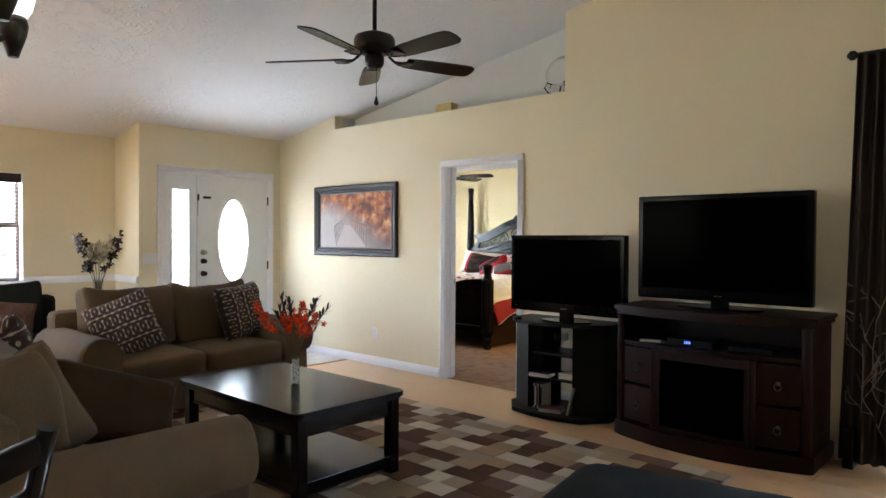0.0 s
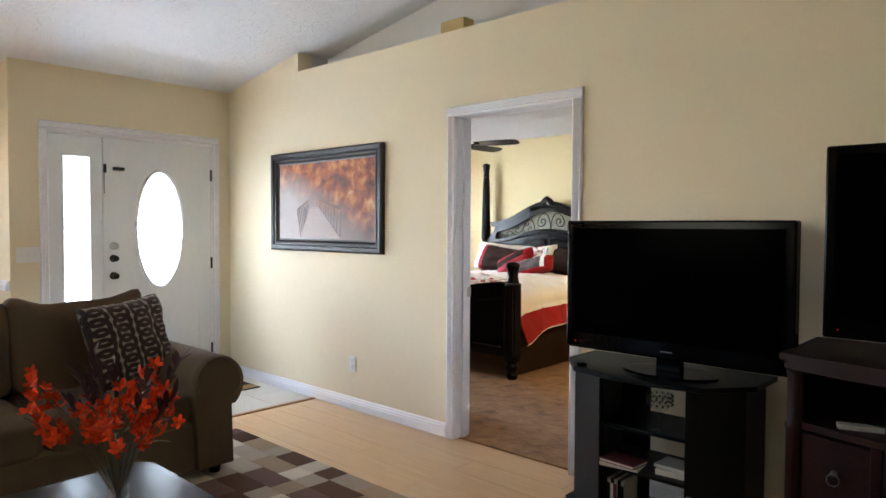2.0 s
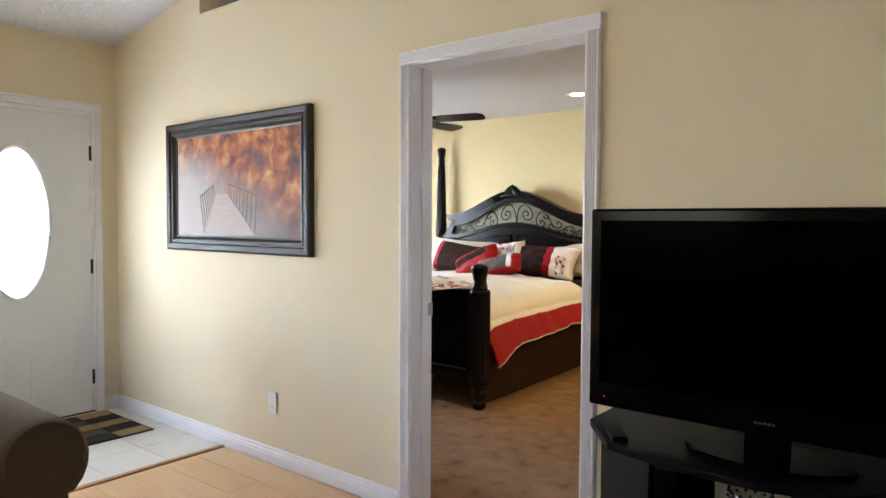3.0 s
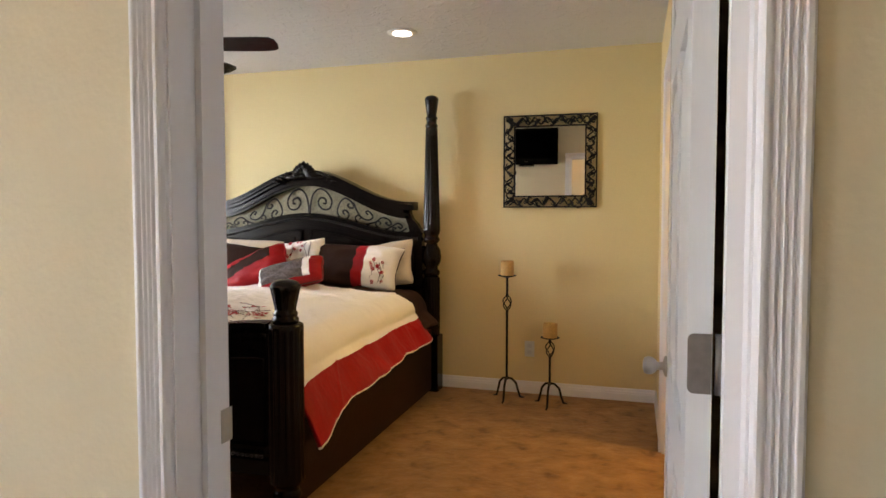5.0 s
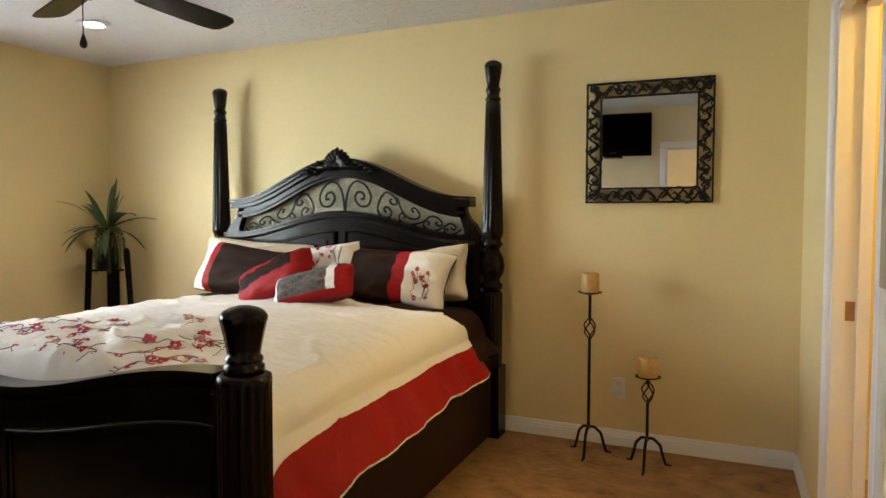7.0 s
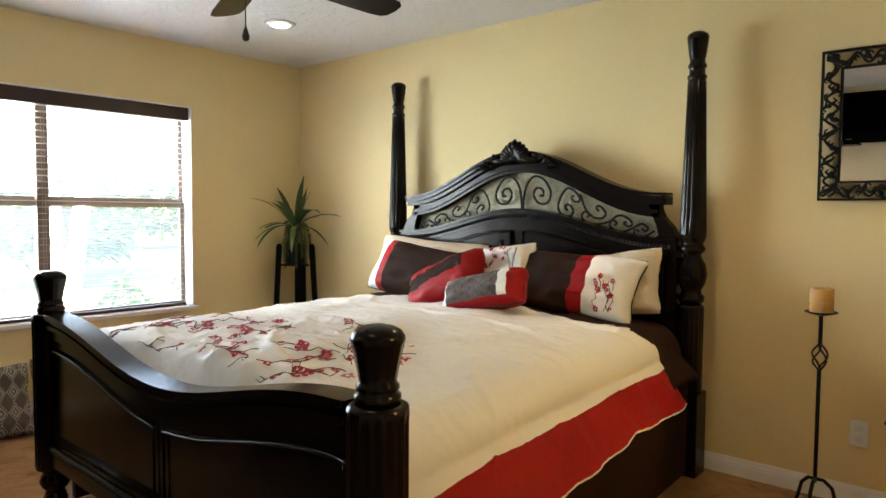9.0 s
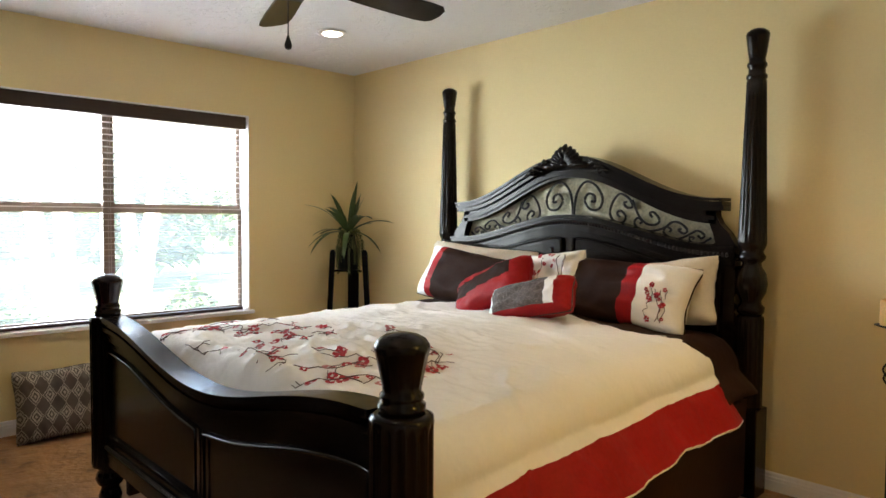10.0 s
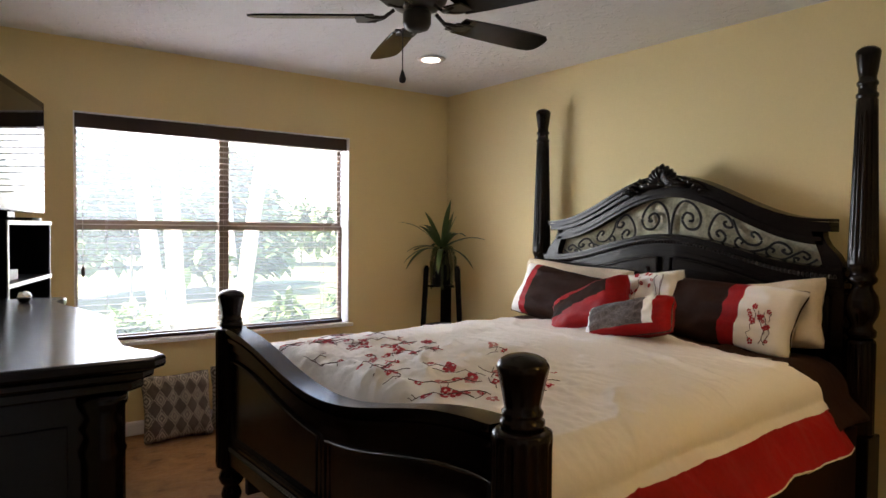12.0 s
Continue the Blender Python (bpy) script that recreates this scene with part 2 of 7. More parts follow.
def tube(pts, radius, seg=8, bm=None, closed=False):
    """Round rod along points; radius may be a list."""
    bm = bm or bmesh.new()
    pts = [Vector(p) for p in pts]
    rings, n = [], len(pts)
    up = Vector((0, 0, 1))
    for i, p in enumerate(pts):
        a, b = (pts[i - 1] if i or closed else p), (pts[(i + 1) % n] if i < n - 1 or closed else p)
        d = (b - a).normalized()
        side = d.cross(up)
        if side.length < 0.05:
            side = d.cross(Vector((0.3, 1, 0)))
        side.normalize()
        up2 = side.cross(d).normalized()
        r = radius[i] if isinstance(radius, (list, tuple)) else radius
        rings.append([bm.verts.new(p + r * (math.cos(2 * math.pi * k / seg) * side + math.sin(2 * math.pi * k / seg) * up2)) for k in range(seg)])
    for a, b in zip(rings, rings[1:] + ([rings[0]] if closed else [])):
        for k in range(seg):
            f = bm.faces.new((a[k], a[(k + 1) % seg], b[(k + 1) % seg], b[k]))
            f.smooth = True
    if not closed:
        bm.faces.new(rings[0][::-1])
        bm.faces.new(rings[-1])
    return bm


def prism(poly, a, b, axis="z", bevel=0.0, bm=None, seg=2):
    """A plan polygon swept along an axis from a to b."""
    bm = bm or bmesh.new()
    def at(p, h):
        return (p[0], p[1], h) if axis == "z" else (p[0], h, p[1]) if axis == "y" else (h, p[0], p[1])
    lo, hi = [bm.verts.new(at(p, a)) for p in poly], [bm.verts.new(at(p, b)) for p in poly]
    fs = [bm.faces.new(lo[::-1]), bm.faces.new(hi)]
    n = len(poly)
    for i in range(n):
        fs.append(bm.faces.new((lo[i], lo[(i + 1) % n], hi[(i + 1) % n], hi[i])))
    if bevel:
        es = list({e for f in fs[:2] for e in f.edges})
        bmesh.ops.bevel(bm, geom=es, offset=bevel, segments=seg, profile=0.5, affect="EDGES")
    return bm


def finish(name, bm, material, smooth=False):
    bmesh.ops.recalc_face_normals(bm, faces=bm.faces[:])
    me = bpy.data.meshes.new(name)
    if smooth:
        for f in bm.faces:
            f.smooth = True
    bm.to_mesh(me)
    bm.free()
    for m in material if isinstance(material, (list, tuple)) else [material]:
        me.materials.append(m)
    return me


def part(name, bm, material, parent=None, label="", smooth=False):
    ob = new(name, finish(name, bm, material, smooth))
    ob.parent = parent
    return tagged(ob, label)


def thing(name, m, label, category, group="", kind=""):
    ob = new(name)
    ob.empty_display_size = 0.1
    ob.matrix_world = m
    return tagged(ob, label, category, group, kind)


def structure(name, bm, material, label, category, smooth=False):
    return tagged(part(name, bm, material, None, "", smooth), label, category, "", "structure")


def soft_box(sx, sy, sz, r=0.35, n=14, puff=0.0, sag=0.0, bm=None, at=(0, 0, 0), noise_amp=0.0, seed=0.0):
    """Cushion: a superellipsoid block with rounded edges, soft dents."""
    bm = bm or bmesh.new()
    vs = {}
    e = r
    def mapped(u, v, face):
        p = {0: (u, v, 1), 1: (u, v, -1), 2: (u, 1, v), 3: (u, -1, v), 4: (1, u, v), 5: (-1, u, v)}[face]
        key = tuple(round(c, 4) for c in p)
        if key in vs:
            return vs[key]
        q = Vector(p)
        k = max(abs(c) for c in q)
        pw = 2 / e
        d = (abs(q.x) ** pw + abs(q.y) ** pw + abs(q.z) ** pw) ** (1 / pw)
        w = q / d * k
        bulge = 1 + puff * (1 - q.x * q.x) * (1 - q.y * q.y)
        x, y, z = w.x * sx / 2, w.y * sy / 2, w.z * sz / 2 * bulge
        if noise_amp:
            nn = noise.noise(Vector((x * 6 + seed, y * 6, z * 6 + seed)))
            x, y, z = x + nn * noise_amp, y + nn * noise_amp, z + nn * noise_amp
        if z > 0:
            z -= sag * (1 - q.x * q.x) * (1 - q.y * q.y)
        vs[key] = bm.verts.new((at[0] + x, at[1] + y, at[2] + z))
        return vs[key]
    for face in range(6):
        for i in range(n):
            for j in range(n):
                c = [(-1 + 2 * (i + a) / n, -1 + 2 * (j + b) / n) for a, b in ((0, 0), (1, 0), (1, 1), (0, 1))]
                f = bm.faces.new([mapped(u, v, face) for u, v in c])
                f.smooth = True
    return bm


def pillow_rim(u, v, pinch, seed):
    """Drawn-in sides, rounded corners and a slightly uneven hem."""
    c = 0.055 * (abs(u) * abs(v)) ** 7
    s = 0.020 * noise.noise(Vector((u * 1.7 + seed, v * 1.7, seed * 2)))
    return 1 - pinch * (1 - v * v) * abs(u) ** 3 - c + s, 1 - pinch * (1 - u * u) * abs(v) ** 3 - c + s


def pillow_face(u, v, sgn, t, seed, wr):
    """How far one face stands out, with creases."""
    fat = ((1 - u ** 4) * (1 - v ** 4)) ** 0.50
    wob = wr * noise.noise(Vector((u * 2.4 + seed, v * 2.4 - seed, sgn * 3 + seed)))
    crease = 0.55 - abs(noise.noise(Vector((u * 3.3 + v * 1.3 + seed * 3, v * 2.1 - u * 1.5, sgn * 5 + seed)))) * 3
    wob += sgn * wr * 0.7 * max(-0.6, crease) * (0.35 + max(abs(u), abs(v)))
    return (sgn * t / 2 + wob) * fat


def pillow(w, h, t, n=18, pinch=0.12, seed=0.0, wr=0.012):
    """Scatter cushion in its x-z plane, thick in y, with pointed corners and creases."""
    bm = bmesh.new()
    sides = []
    for sgn in (1, -1):
        g = []
        for i in range(n + 1):
            row = []
            for j in range(n + 1):
                u, v = -1 + 2 * i / n, -1 + 2 * j / n
                k, l = pillow_rim(u, v, pinch, seed)
                row.append(bm.verts.new((u * w / 2 * k, pillow_face(u, v, sgn, t, seed, wr), v * h / 2 * l)))
            g.append(row)
        sides.append(g)
        for i in range(n):
            for j in range(n):
                f = bm.faces.new((g[i][j], g[i + 1][j], g[i + 1][j + 1], g[i][j + 1]))
                f.smooth = True
    bmesh.ops.remove_doubles(bm, verts=bm.verts[:], dist=0.0015)
    return bm


def wall_run(bm, axis, a0, a1, b0, b1, top, holes=(), z0=0.0):
    """Wall along x or y from a0 to a1, between b0 and b1, holes (a, a, z, z) cut through; top is a height or a function of a."""
    tf = top if callable(top) else (lambda a: top)
    cuts = sorted({a0, a1, *[h[0] for h in holes], *[h[1] for h in holes]})
    for c0, c1 in zip(cuts, cuts[1:]):
        zs = z0
        spans = sorted((h[2], h[3]) for h in holes if h[0] <= c0 and h[1] >= c1)
        for lo, hi in [*spans, (None, None)]:
            e0, e1 = (lo, lo) if lo is not None else (tf(c0), tf(c1))
            if e0 - zs > 1e-4 or e1 - zs > 1e-4:
                if axis == "x":
                    hexa(bm, ((c0, b0, zs), (c1, b0, zs), (c1, b1, zs), (c0, b1, zs)), ((c0, b0, e0), (c1, b0, e1), (c1, b1, e1), (c0, b1, e0)))
                else:
                    hexa(bm, ((b0, c0, zs), (b1, c0, zs), (b1, c1, zs), (b0, c1, zs)), ((b0, c0, e0), (b1, c0, e0), (b1, c1, e1), (b0, c1, e1)))
            zs = hi
            if hi is None:
                break
    return bm


# ---- the shell ----
YW, YB = 4.675, 4.811          # the television wall: living face, bedroom face
XF = -6.735                   # front door wall
XL = -7.35                    # recessed window wall of the sitting area
XB = -8.14                    # bedroom window wall
YH = 8.65                     # headboard wall
ZB = 2.50                     # bedroom ceiling
LEDGE = 2.585
RIDGE = 0.8
def vault(x):
    return 2.562 + 0.1635 * (x + 6.735) if x < RIDGE else 2.562 + 0.1635 * (2 * RIDGE - x + 6.735)


XE, YS = 3.4, -3.2            # east and south ends of the living room
DX0, DX1, DZ = -3.942, -3.098, 2.045   # bedroom doorway
SX0, SX1, SZ = -0.30, 1.55, 2.10     # sliding door by the curtain

bm = bmesh.new()
wall_run(bm, "x", XF - 0.2, -5.656, YW, YB, vault)
wall_run(bm, "x", -5.656, -2.623, YW, YB, LEDGE, [(DX0 - 0.02, DX1 + 0.02, 0.0, DZ + 0.015)])
wall_run(bm, "x", -2.623, RIDGE, YW, YB, vault, [(SX0, RIDGE, 0.0, SZ)])
wall_run(bm, "x", RIDGE, XE + 0.12, YW, YB, vault, [(RIDGE, SX1, 0.0, SZ)])
structure("wall_television", bm, PAINT, "pale yellow painted drywall with a doorway", "wall")
bm = boxes((-5.656, -2.623, YW + 0.002, 5.0, LEDGE - 0.06, LEDGE + 0.004))
structure("plant_ledge", bm, PAINT, "yellow painted ledge above the bedroom doorway", "ledge")
bm = bmesh.new()
wall_run(bm, "x", -5.77, -2.50, 4.97, 5.08, vault, z0=2.52)
wall_run(bm, "y", YB, 4.97, -5.77, -5.656, 3.0, z0=LEDGE)
wall_run(bm, "y", YB, 4.97, -2.623, -2.50, 3.3, z0=LEDGE)
structure("wall_niche", bm, NICHE, "pale grey back and ends of the high niche", "wall")

bm = bmesh.new()
wall_run(bm, "y", 2.93, YW, XF - 0.15, XF, 2.562, [(3.17, 4.52, 0.0, 2.085)])
structure("wall_front", bm, PAINT, "pale yellow wall round the front door", "wall")
bm = bmesh.new()
wall_run(bm, "x", XL - 0.15, XF - 0.15, 2.93, 3.08, vault)
structure("wall_jog", bm, PAINT, "short yellow return beside the front door", "wall")
bm = bmesh.new()
wall_run(bm, "y", YS - 0.12, 2.93, XL - 0.15, XL, vault(XL), [(0.75, 2.03, 0.90, 2.0)])
structure("wall_west", bm, PAINT, "yellow wall with a window and chair rail", "wall")
bm = bmesh.new()
# the hole is an added, unseen opening that lets sky and sun in
wall_run(bm, "x", XL, RIDGE, YS - 0.12, YS, vault, [(-6.3, -4.3, 0.9, 2.1)])
wall_run(bm, "x", RIDGE, XE, YS - 0.12, YS, vault)
structure("wall_south", bm, PAINT, "yellow wall closing the living room", "wall")
bm = bmesh.new()
wall_run(bm, "y", YS - 0.12, YW, XE, XE + 0.12, vault(XE))
structure("wall_east", bm, PAINT, "yellow wall closing the living room", "wall")
bm = bmesh.new()
for x0, x1 in ((XL - 0.15, RIDGE), (RIDGE, XE + 0.12)):
    y0, y1 = YS - 0.12, 5.08
    hexa(bm, ((x0, y0, vault(x0)), (x1, y0, vault(x1)), (x1, y1, vault(x1)), (x0, y1, vault(x0))), ((x0, y0, vault(x0) + 0.12), (x1, y0, vault(x1) + 0.12), (x1, y1, vault(x1) + 0.12), (x0, y1, vault(x0) + 0.12)))
structure("ceiling_living", bm, CEIL, "white vaulted ceiling with knockdown plaster", "ceiling")

bm = bmesh.new()
wall_run(bm, "y", YB, YH, XB - 0.18, XB, ZB, [(5.775, 7.69, 0.61, 2.06)])
structure("wall_bedroom_west", bm, PAINTBED, "yellow bedroom wall with a wide window", "wall")
bm = boxes((XB - 0.18, -1.3, YH, YH + 0.12, 0, ZB))
structure("wall_bedroom_north", bm, PAINTBED, "yellow bedroom wall behind the headboard", "wall")
bm = boxes((XB - 0.18, XF - 0.2, YW, YB, 0, ZB))
structure("wall_bedroom_south", bm, PAINT, "yellow wall between bedroom and porch", "wall")

# the bedroom's east wall, a touch out of square
EAST = pose(-3.176, YH, 0, 0, 0, 1.57)
CL0, CL1, CLZ = -1.87, -1.03, 2.05       # closet doorway, measured from the corner
bm = bmesh.new()
wall_run(bm, "y", -3.838, 0.0, 0.0, 0.115, ZB, [(CL0, CL1, 0.0, CLZ)])
ob = structure("wall_bedroom_east", bm, PAINTBED, "yellow bedroom wall with a closet doorway", "wall")
ob.matrix_world = EAST
bm = boxes((XB - 0.18, -1.2, YB, YH + 0.12, ZB, ZB + 0.02))
structure("ceiling_bedroom", bm, CEIL, "white flat bedroom ceiling with knockdown plaster", "ceiling")
bm = boxes((-1.3, -1.2, YB, YH, 0, ZB), (-2.95, -1.3, 5.9, 6.0, 0, ZB))
structure("wall_closet", bm, PAINT, "yellow walls of the walk-in closet", "wall")
bm = boxes((XB - 0.18, -1.2, 4.735, YH + 0.12, -0.15, 0.0))
structure("floor_bedroom", bm, CARPET, "worn brown cut-pile carpet", "floor")
bm = boxes((XL - 0.15, XE + 0.12, YS - 0.12, 4.735, -0.15, -0.012))
structure("floor_living", bm, LAMINATE, "pale maple laminate floor", "floor")

def world_part(name, bm, material, parent, label="", smooth=False):
    """A part whose mesh was laid out in room coordinates."""
    root = parent
    while root.parent:
        root = root.parent
    bm.transform(root.matrix_world.inverted())
    return part(name, bm, material, parent, label, smooth)


def pattern_mat(name, cell, stops, plane="xz", diamond=False, stretch=(1.0, 1.0), distort=0.0, rough=0.9, shift=0.0, chain=0.0):
    """Woven repeat: distance from each cell's middle through hard colour steps."""
    m = mat(name, (0.5, 0.5, 0.5), rough, bump=0.3, bump_scale=180, sheen=0.2)
    N, L = m.node_tree.nodes, m.node_tree.links
    tc = N.new("ShaderNodeTexCoord")
    src = tc.outputs["Object"]
    if distort:
        nz = N.new("ShaderNodeTexNoise")
        nz.inputs["Scale"].default_value = 55
        L.new(src, nz.inputs["Vector"])
        sc = N.new("ShaderNodeVectorMath")
        sc.operation = "MULTIPLY_ADD"
        sc.inputs[1].default_value = (distort,) * 3
        L.new(nz.outputs["Color"], sc.inputs[0])
        L.new(src, sc.inputs[2])
        src = sc.outputs["Vector"]
    sep = N.new("ShaderNodeSeparateXYZ")
    L.new(src, sep.inputs["Vector"])
    def op(kind, a, b=None):
        n = N.new("ShaderNodeMath")
        n.operation = kind
        for i, v in enumerate((a, b)):
            if v is None:
                continue
            if isinstance(v, (int, float)):
                n.inputs[i].default_value = v
            else:
                L.new(v, n.inputs[i])
        return n.outputs["Value"]
    u = op("DIVIDE", sep.outputs[plane[0].upper()], cell[0])
    v = op("DIVIDE", sep.outputs[plane[1].upper()], cell[1])
    if shift:
        v = op("ADD", v, op("MULTIPLY", op("FLOOR", op("ADD", u, 100.0)), shift))
    u_half = op("MULTIPLY", op("SUBTRACT", op("FRACT", op("ADD", u, 100.5)), 0.5), stretch[0]) if chain else None
    u = op("MULTIPLY", op("SUBTRACT", op("FRACT", op("ADD", u, 100.0)), 0.5), stretch[0])
    v = op("MULTIPLY", op("SUBTRACT", op("FRACT", op("ADD", v, 100.0)), 0.5), stretch[1])
    if diamond:
        d = op("ADD", op("ABSOLUTE", u), op("ABSOLUTE", v))
    else:
        d = op("SQRT", op("ADD", op("MULTIPLY", u, u), op("MULTIPLY", v, v)))
    if chain:
        e = op("SQRT", op("ADD", op("MULTIPLY", u_half, u_half), op("MULTIPLY", v, v)))
        d = op("MINIMUM", op("ABSOLUTE", op("SUBTRACT", d, chain)), op("ABSOLUTE", op("SUBTRACT", e, chain)))
    r = N.new("ShaderNodeValToRGB")
    r.color_ramp.interpolation = "CONSTANT"
    while len(r.color_ramp.elements) < len(stops):
        r.color_ramp.elements.new(0.5)
    for e, (p, c) in zip(r.color_ramp.elements, stops):
        e.position, e.color = p, (*c, 1)
    L.new(d, r.inputs["Fac"])
    L.new(r.outputs["Color"], N["Principled BSDF"].inputs["Base Color"])
    return m


RINGS = pattern_mat("ring_weave", (0.112, 0.122), [(0, (0.034, 0.018, 0.014)), (0.040, (0.070, 0.036, 0.027)), (0.062, (0.036, 0.019, 0.015)), (0.095, (0.33, 0.27, 0.21)), (0.15, (0.46, 0.40, 0.33))], stretch=(1.0, 1.0), distort=0.006, chain=0.385)
RINGSUP = pattern_mat("upright_ring_weave", (0.112, 0.122), [(0, (0.034, 0.018, 0.014)), (0.040, (0.070, 0.036, 0.027)), (0.062, (0.036, 0.019, 0.015)), (0.095, (0.33, 0.27, 0.21)), (0.15, (0.46, 0.40, 0.33))], plane="zx", distort=0.006, chain=0.385)
IKAT = pattern_mat("ikat_weave", (0.075, 0.115), [(0, (0.42, 0.38, 0.33)), (0.10, (0.11, 0.09, 0.075)), (0.22, (0.42, 0.38, 0.33)), (0.34, (0.11, 0.09, 0.075)), (0.43, (0.42, 0.38, 0.33)), (0.50, (0.11, 0.09, 0.075))], diamond=True, distort=0.012, shift=0.0)
BROWNCLOTH = mat("chocolate_satin", (0.032, 0.014, 0.009), 0.7, var=0.1, bump=0.2, bump_scale=30, spec=0.1)
REDCLOTH = mat("crimson_satin", (0.36, 0.006, 0.009), 0.55, var=0.1, bump=0.2, bump_scale=25, spec=0.2)
WHITECLOTH = mat("cream_cotton", (0.88, 0.85, 0.81), 0.75, var=0.02, bump=0.45, bump_scale=14)
LINEN = mat("ivory_pillowcase", (0.72, 0.62, 0.47), 0.85, var=0.04, bump=0.2, bump_scale=20)
QUILT = pattern_mat("quilted_brown", (0.045, 0.045), [(0, (0.055, 0.036, 0.030)), (0.30, (0.17, 0.13, 0.11)), (0.345, (0.055, 0.036, 0.030)), (0.47, (0.17, 0.13, 0.11)), (0.51, (0.055, 0.036, 0.030))], shift=0.5, distort=0.02)
THREAD = mat("red_embroidery", (0.50, 0.010, 0.026), 0.6, var=0.1)
PINK = mat("pink_embroidery", (0.62, 0.22, 0.22), 0.6, var=0.1)
TWIG = mat("brown_embroidery", (0.10, 0.05, 0.04), 0.7, var=0.1)
DARKHIDE = mat("charcoal_upholstery", (0.016, 0.018, 0.016), 0.85, var=0.12, bump=0.25, bump_scale=160, spec=0.15)
CORD = mat("twisted_cord", (0.10, 0.055, 0.032), 0.85, var=0.35, scale=12, bump=0.6, bump_scale=120)
RUSTCLOTH = mat("rust_brown_cloth", (0.11, 0.055, 0.04), 0.85, var=0.1, bump=0.3, bump_scale=120)
WAX = mat("amber_wax", (0.78, 0.47, 0.16), 0.5, var=0.12, mixscale=20)
WAX.node_tree.nodes["Principled BSDF"].inputs["Subsurface Weight"].default_value = 0.3
WAX.node_tree.nodes["Principled BSDF"].inputs["Subsurface Radius"].default_value = (0.02, 0.01, 0.005)
LEAF = mat("dark_green_leaf", (0.06, 0.115, 0.03), 0.45, var=0.15, island=0.35)
TRAIL = mat("olive_trailing_leaf", (0.13, 0.15, 0.05), 0.6, var=0.15, island=0.3)
PETALRED = mat("orange_red_petal", (0.72, 0.060, 0.008), 0.7, var=0.15, island=0.4, spec=0.12)
PETALDARK = mat("maroon_petal", (0.05, 0.012, 0.012), 0.7, var=0.15, island=0.4)
ORCHIDWHITE = mat("cream_orchid", (0.72, 0.66, 0.48), 0.6, var=0.06, island=0.12)
ORCHIDDARK = mat("black_plum_orchid", (0.022, 0.012, 0.018), 0.6, var=0.1, island=0.3)
STEM = mat("brown_green_stem", (0.10, 0.075, 0.03), 0.7, var=0.12)
SLAT = mat("blind_slat", (0.48, 0.41, 0.36), 0.5, var=0.06, stretch=(1, 0.1, 1))
VALANCE = mat("walnut_valance", (0.045, 0.018, 0.010), 0.4, var=0.15, stretch=(1, 0.1, 1))
ALU = mat("bronze_window_frame", (0.20, 0.14, 0.10), 0.5, var=0.05)
SHELLPANEL = mat("aged_silver_panel", (0.42, 0.375, 0.24), 0.5, metal=0.2, var=0.3, mixscale=4)
BARK = mat("grey_palm_bark", (0.55, 0.50, 0.44), 0.9, var=0.15, bump=0.5, bump_scale=9, stretch=(1, 1, 5))
PAPER = mat("paper_white", (0.62, 0.60, 0.56), 0.7, var=0.05)
BOOKRED = mat("maroon_cover", (0.12, 0.02, 0.025), 0.5, var=0.08)
CURTAIN = mat("chocolate_curtain", (0.030, 0.017, 0.012), 0.85, var=0.12, bump=0.2, bump_scale=150)
TWIGSILK = mat("tan_branch_stitch", (0.22, 0.17, 0.14), 0.6, var=0.1)
OAK = mat("honey_oak_shelf", (0.42, 0.20, 0.07), 0.5, var=0.1, stretch=(0.2, 1, 1))

# ---- trim ----
def moulding(name, p0, p1, face, height=0.09, depth=0.014, label="white stepped baseboard", parent=None, z=0.0, m=None):
    """Stepped board along a straight line; face is the way it looks."""
    a, b, f = Vector(p0), Vector(p1), Vector(face)
    prof = ((0, 0), (depth, 0), (depth, height * 0.55), (depth * 0.85, height * 0.6), (depth * 0.85, height * 0.72), (depth * 0.6, height * 0.78), (depth * 0.5, height * 0.92), (depth * 0.2, height), (0, height))
    bm = bmesh.new()
    r0 = [bm.verts.new((a.x + f.x * d, a.y + f.y * d, z + h)) for d, h in prof]
    r1 = [bm.verts.new((b.x + f.x * d, b.y + f.y * d, z + h)) for d, h in prof]
    bm.faces.new(r0)
    bm.faces.new(r1[::-1])
    for i in range(len(prof)):
        j = (i + 1) % len(prof)
        bm.faces.new((r0[i], r1[i], r1[j], r0[j]))
    return structure(name, bm, m or TRIM, label, "baseboard")


CW = 0.062
moulding("baseboard", (XF, YW - 0.001), (DX0 - 0.035 - CW + 0.02, YW - 0.001), (0, -1))
moulding("baseboard", (DX1 + CW, YW - 0.001), (SX0 - 0.06, YW - 0.001), (0, -1))
moulding("baseboard", (XF + 0.001, 4.535), (XF + 0.001, YW - 0.014), (1, 0))
moulding("baseboard", (XF + 0.001, 2.93), (XF + 0.001, 3.15), (1, 0))
moulding("baseboard", (XL + 0.001, YS), (XL + 0.001, 2.92), (1, 0))
moulding("baseboard", (XB, YH - 0.001), (-3.185, YH - 0.001), (0, -1))
moulding("baseboard", (XB + 0.001, YB), (XB + 0.001, YH - 0.014), (1, 0))
for a, b in ((CL1 + 0.075, -0.014), (-3.835, CL0 - 0.075)):
    ob = moulding("baseboard", (-0.001, a), (-0.001, b), (-1, 0))
    ob.matrix_world = EAST
moulding("chair_rail", (XL + 0.001, 2.03), (XL + 0.001, 2.92), (1, 0), 0.07, 0.025, "white chair rail moulding", z=0.87)
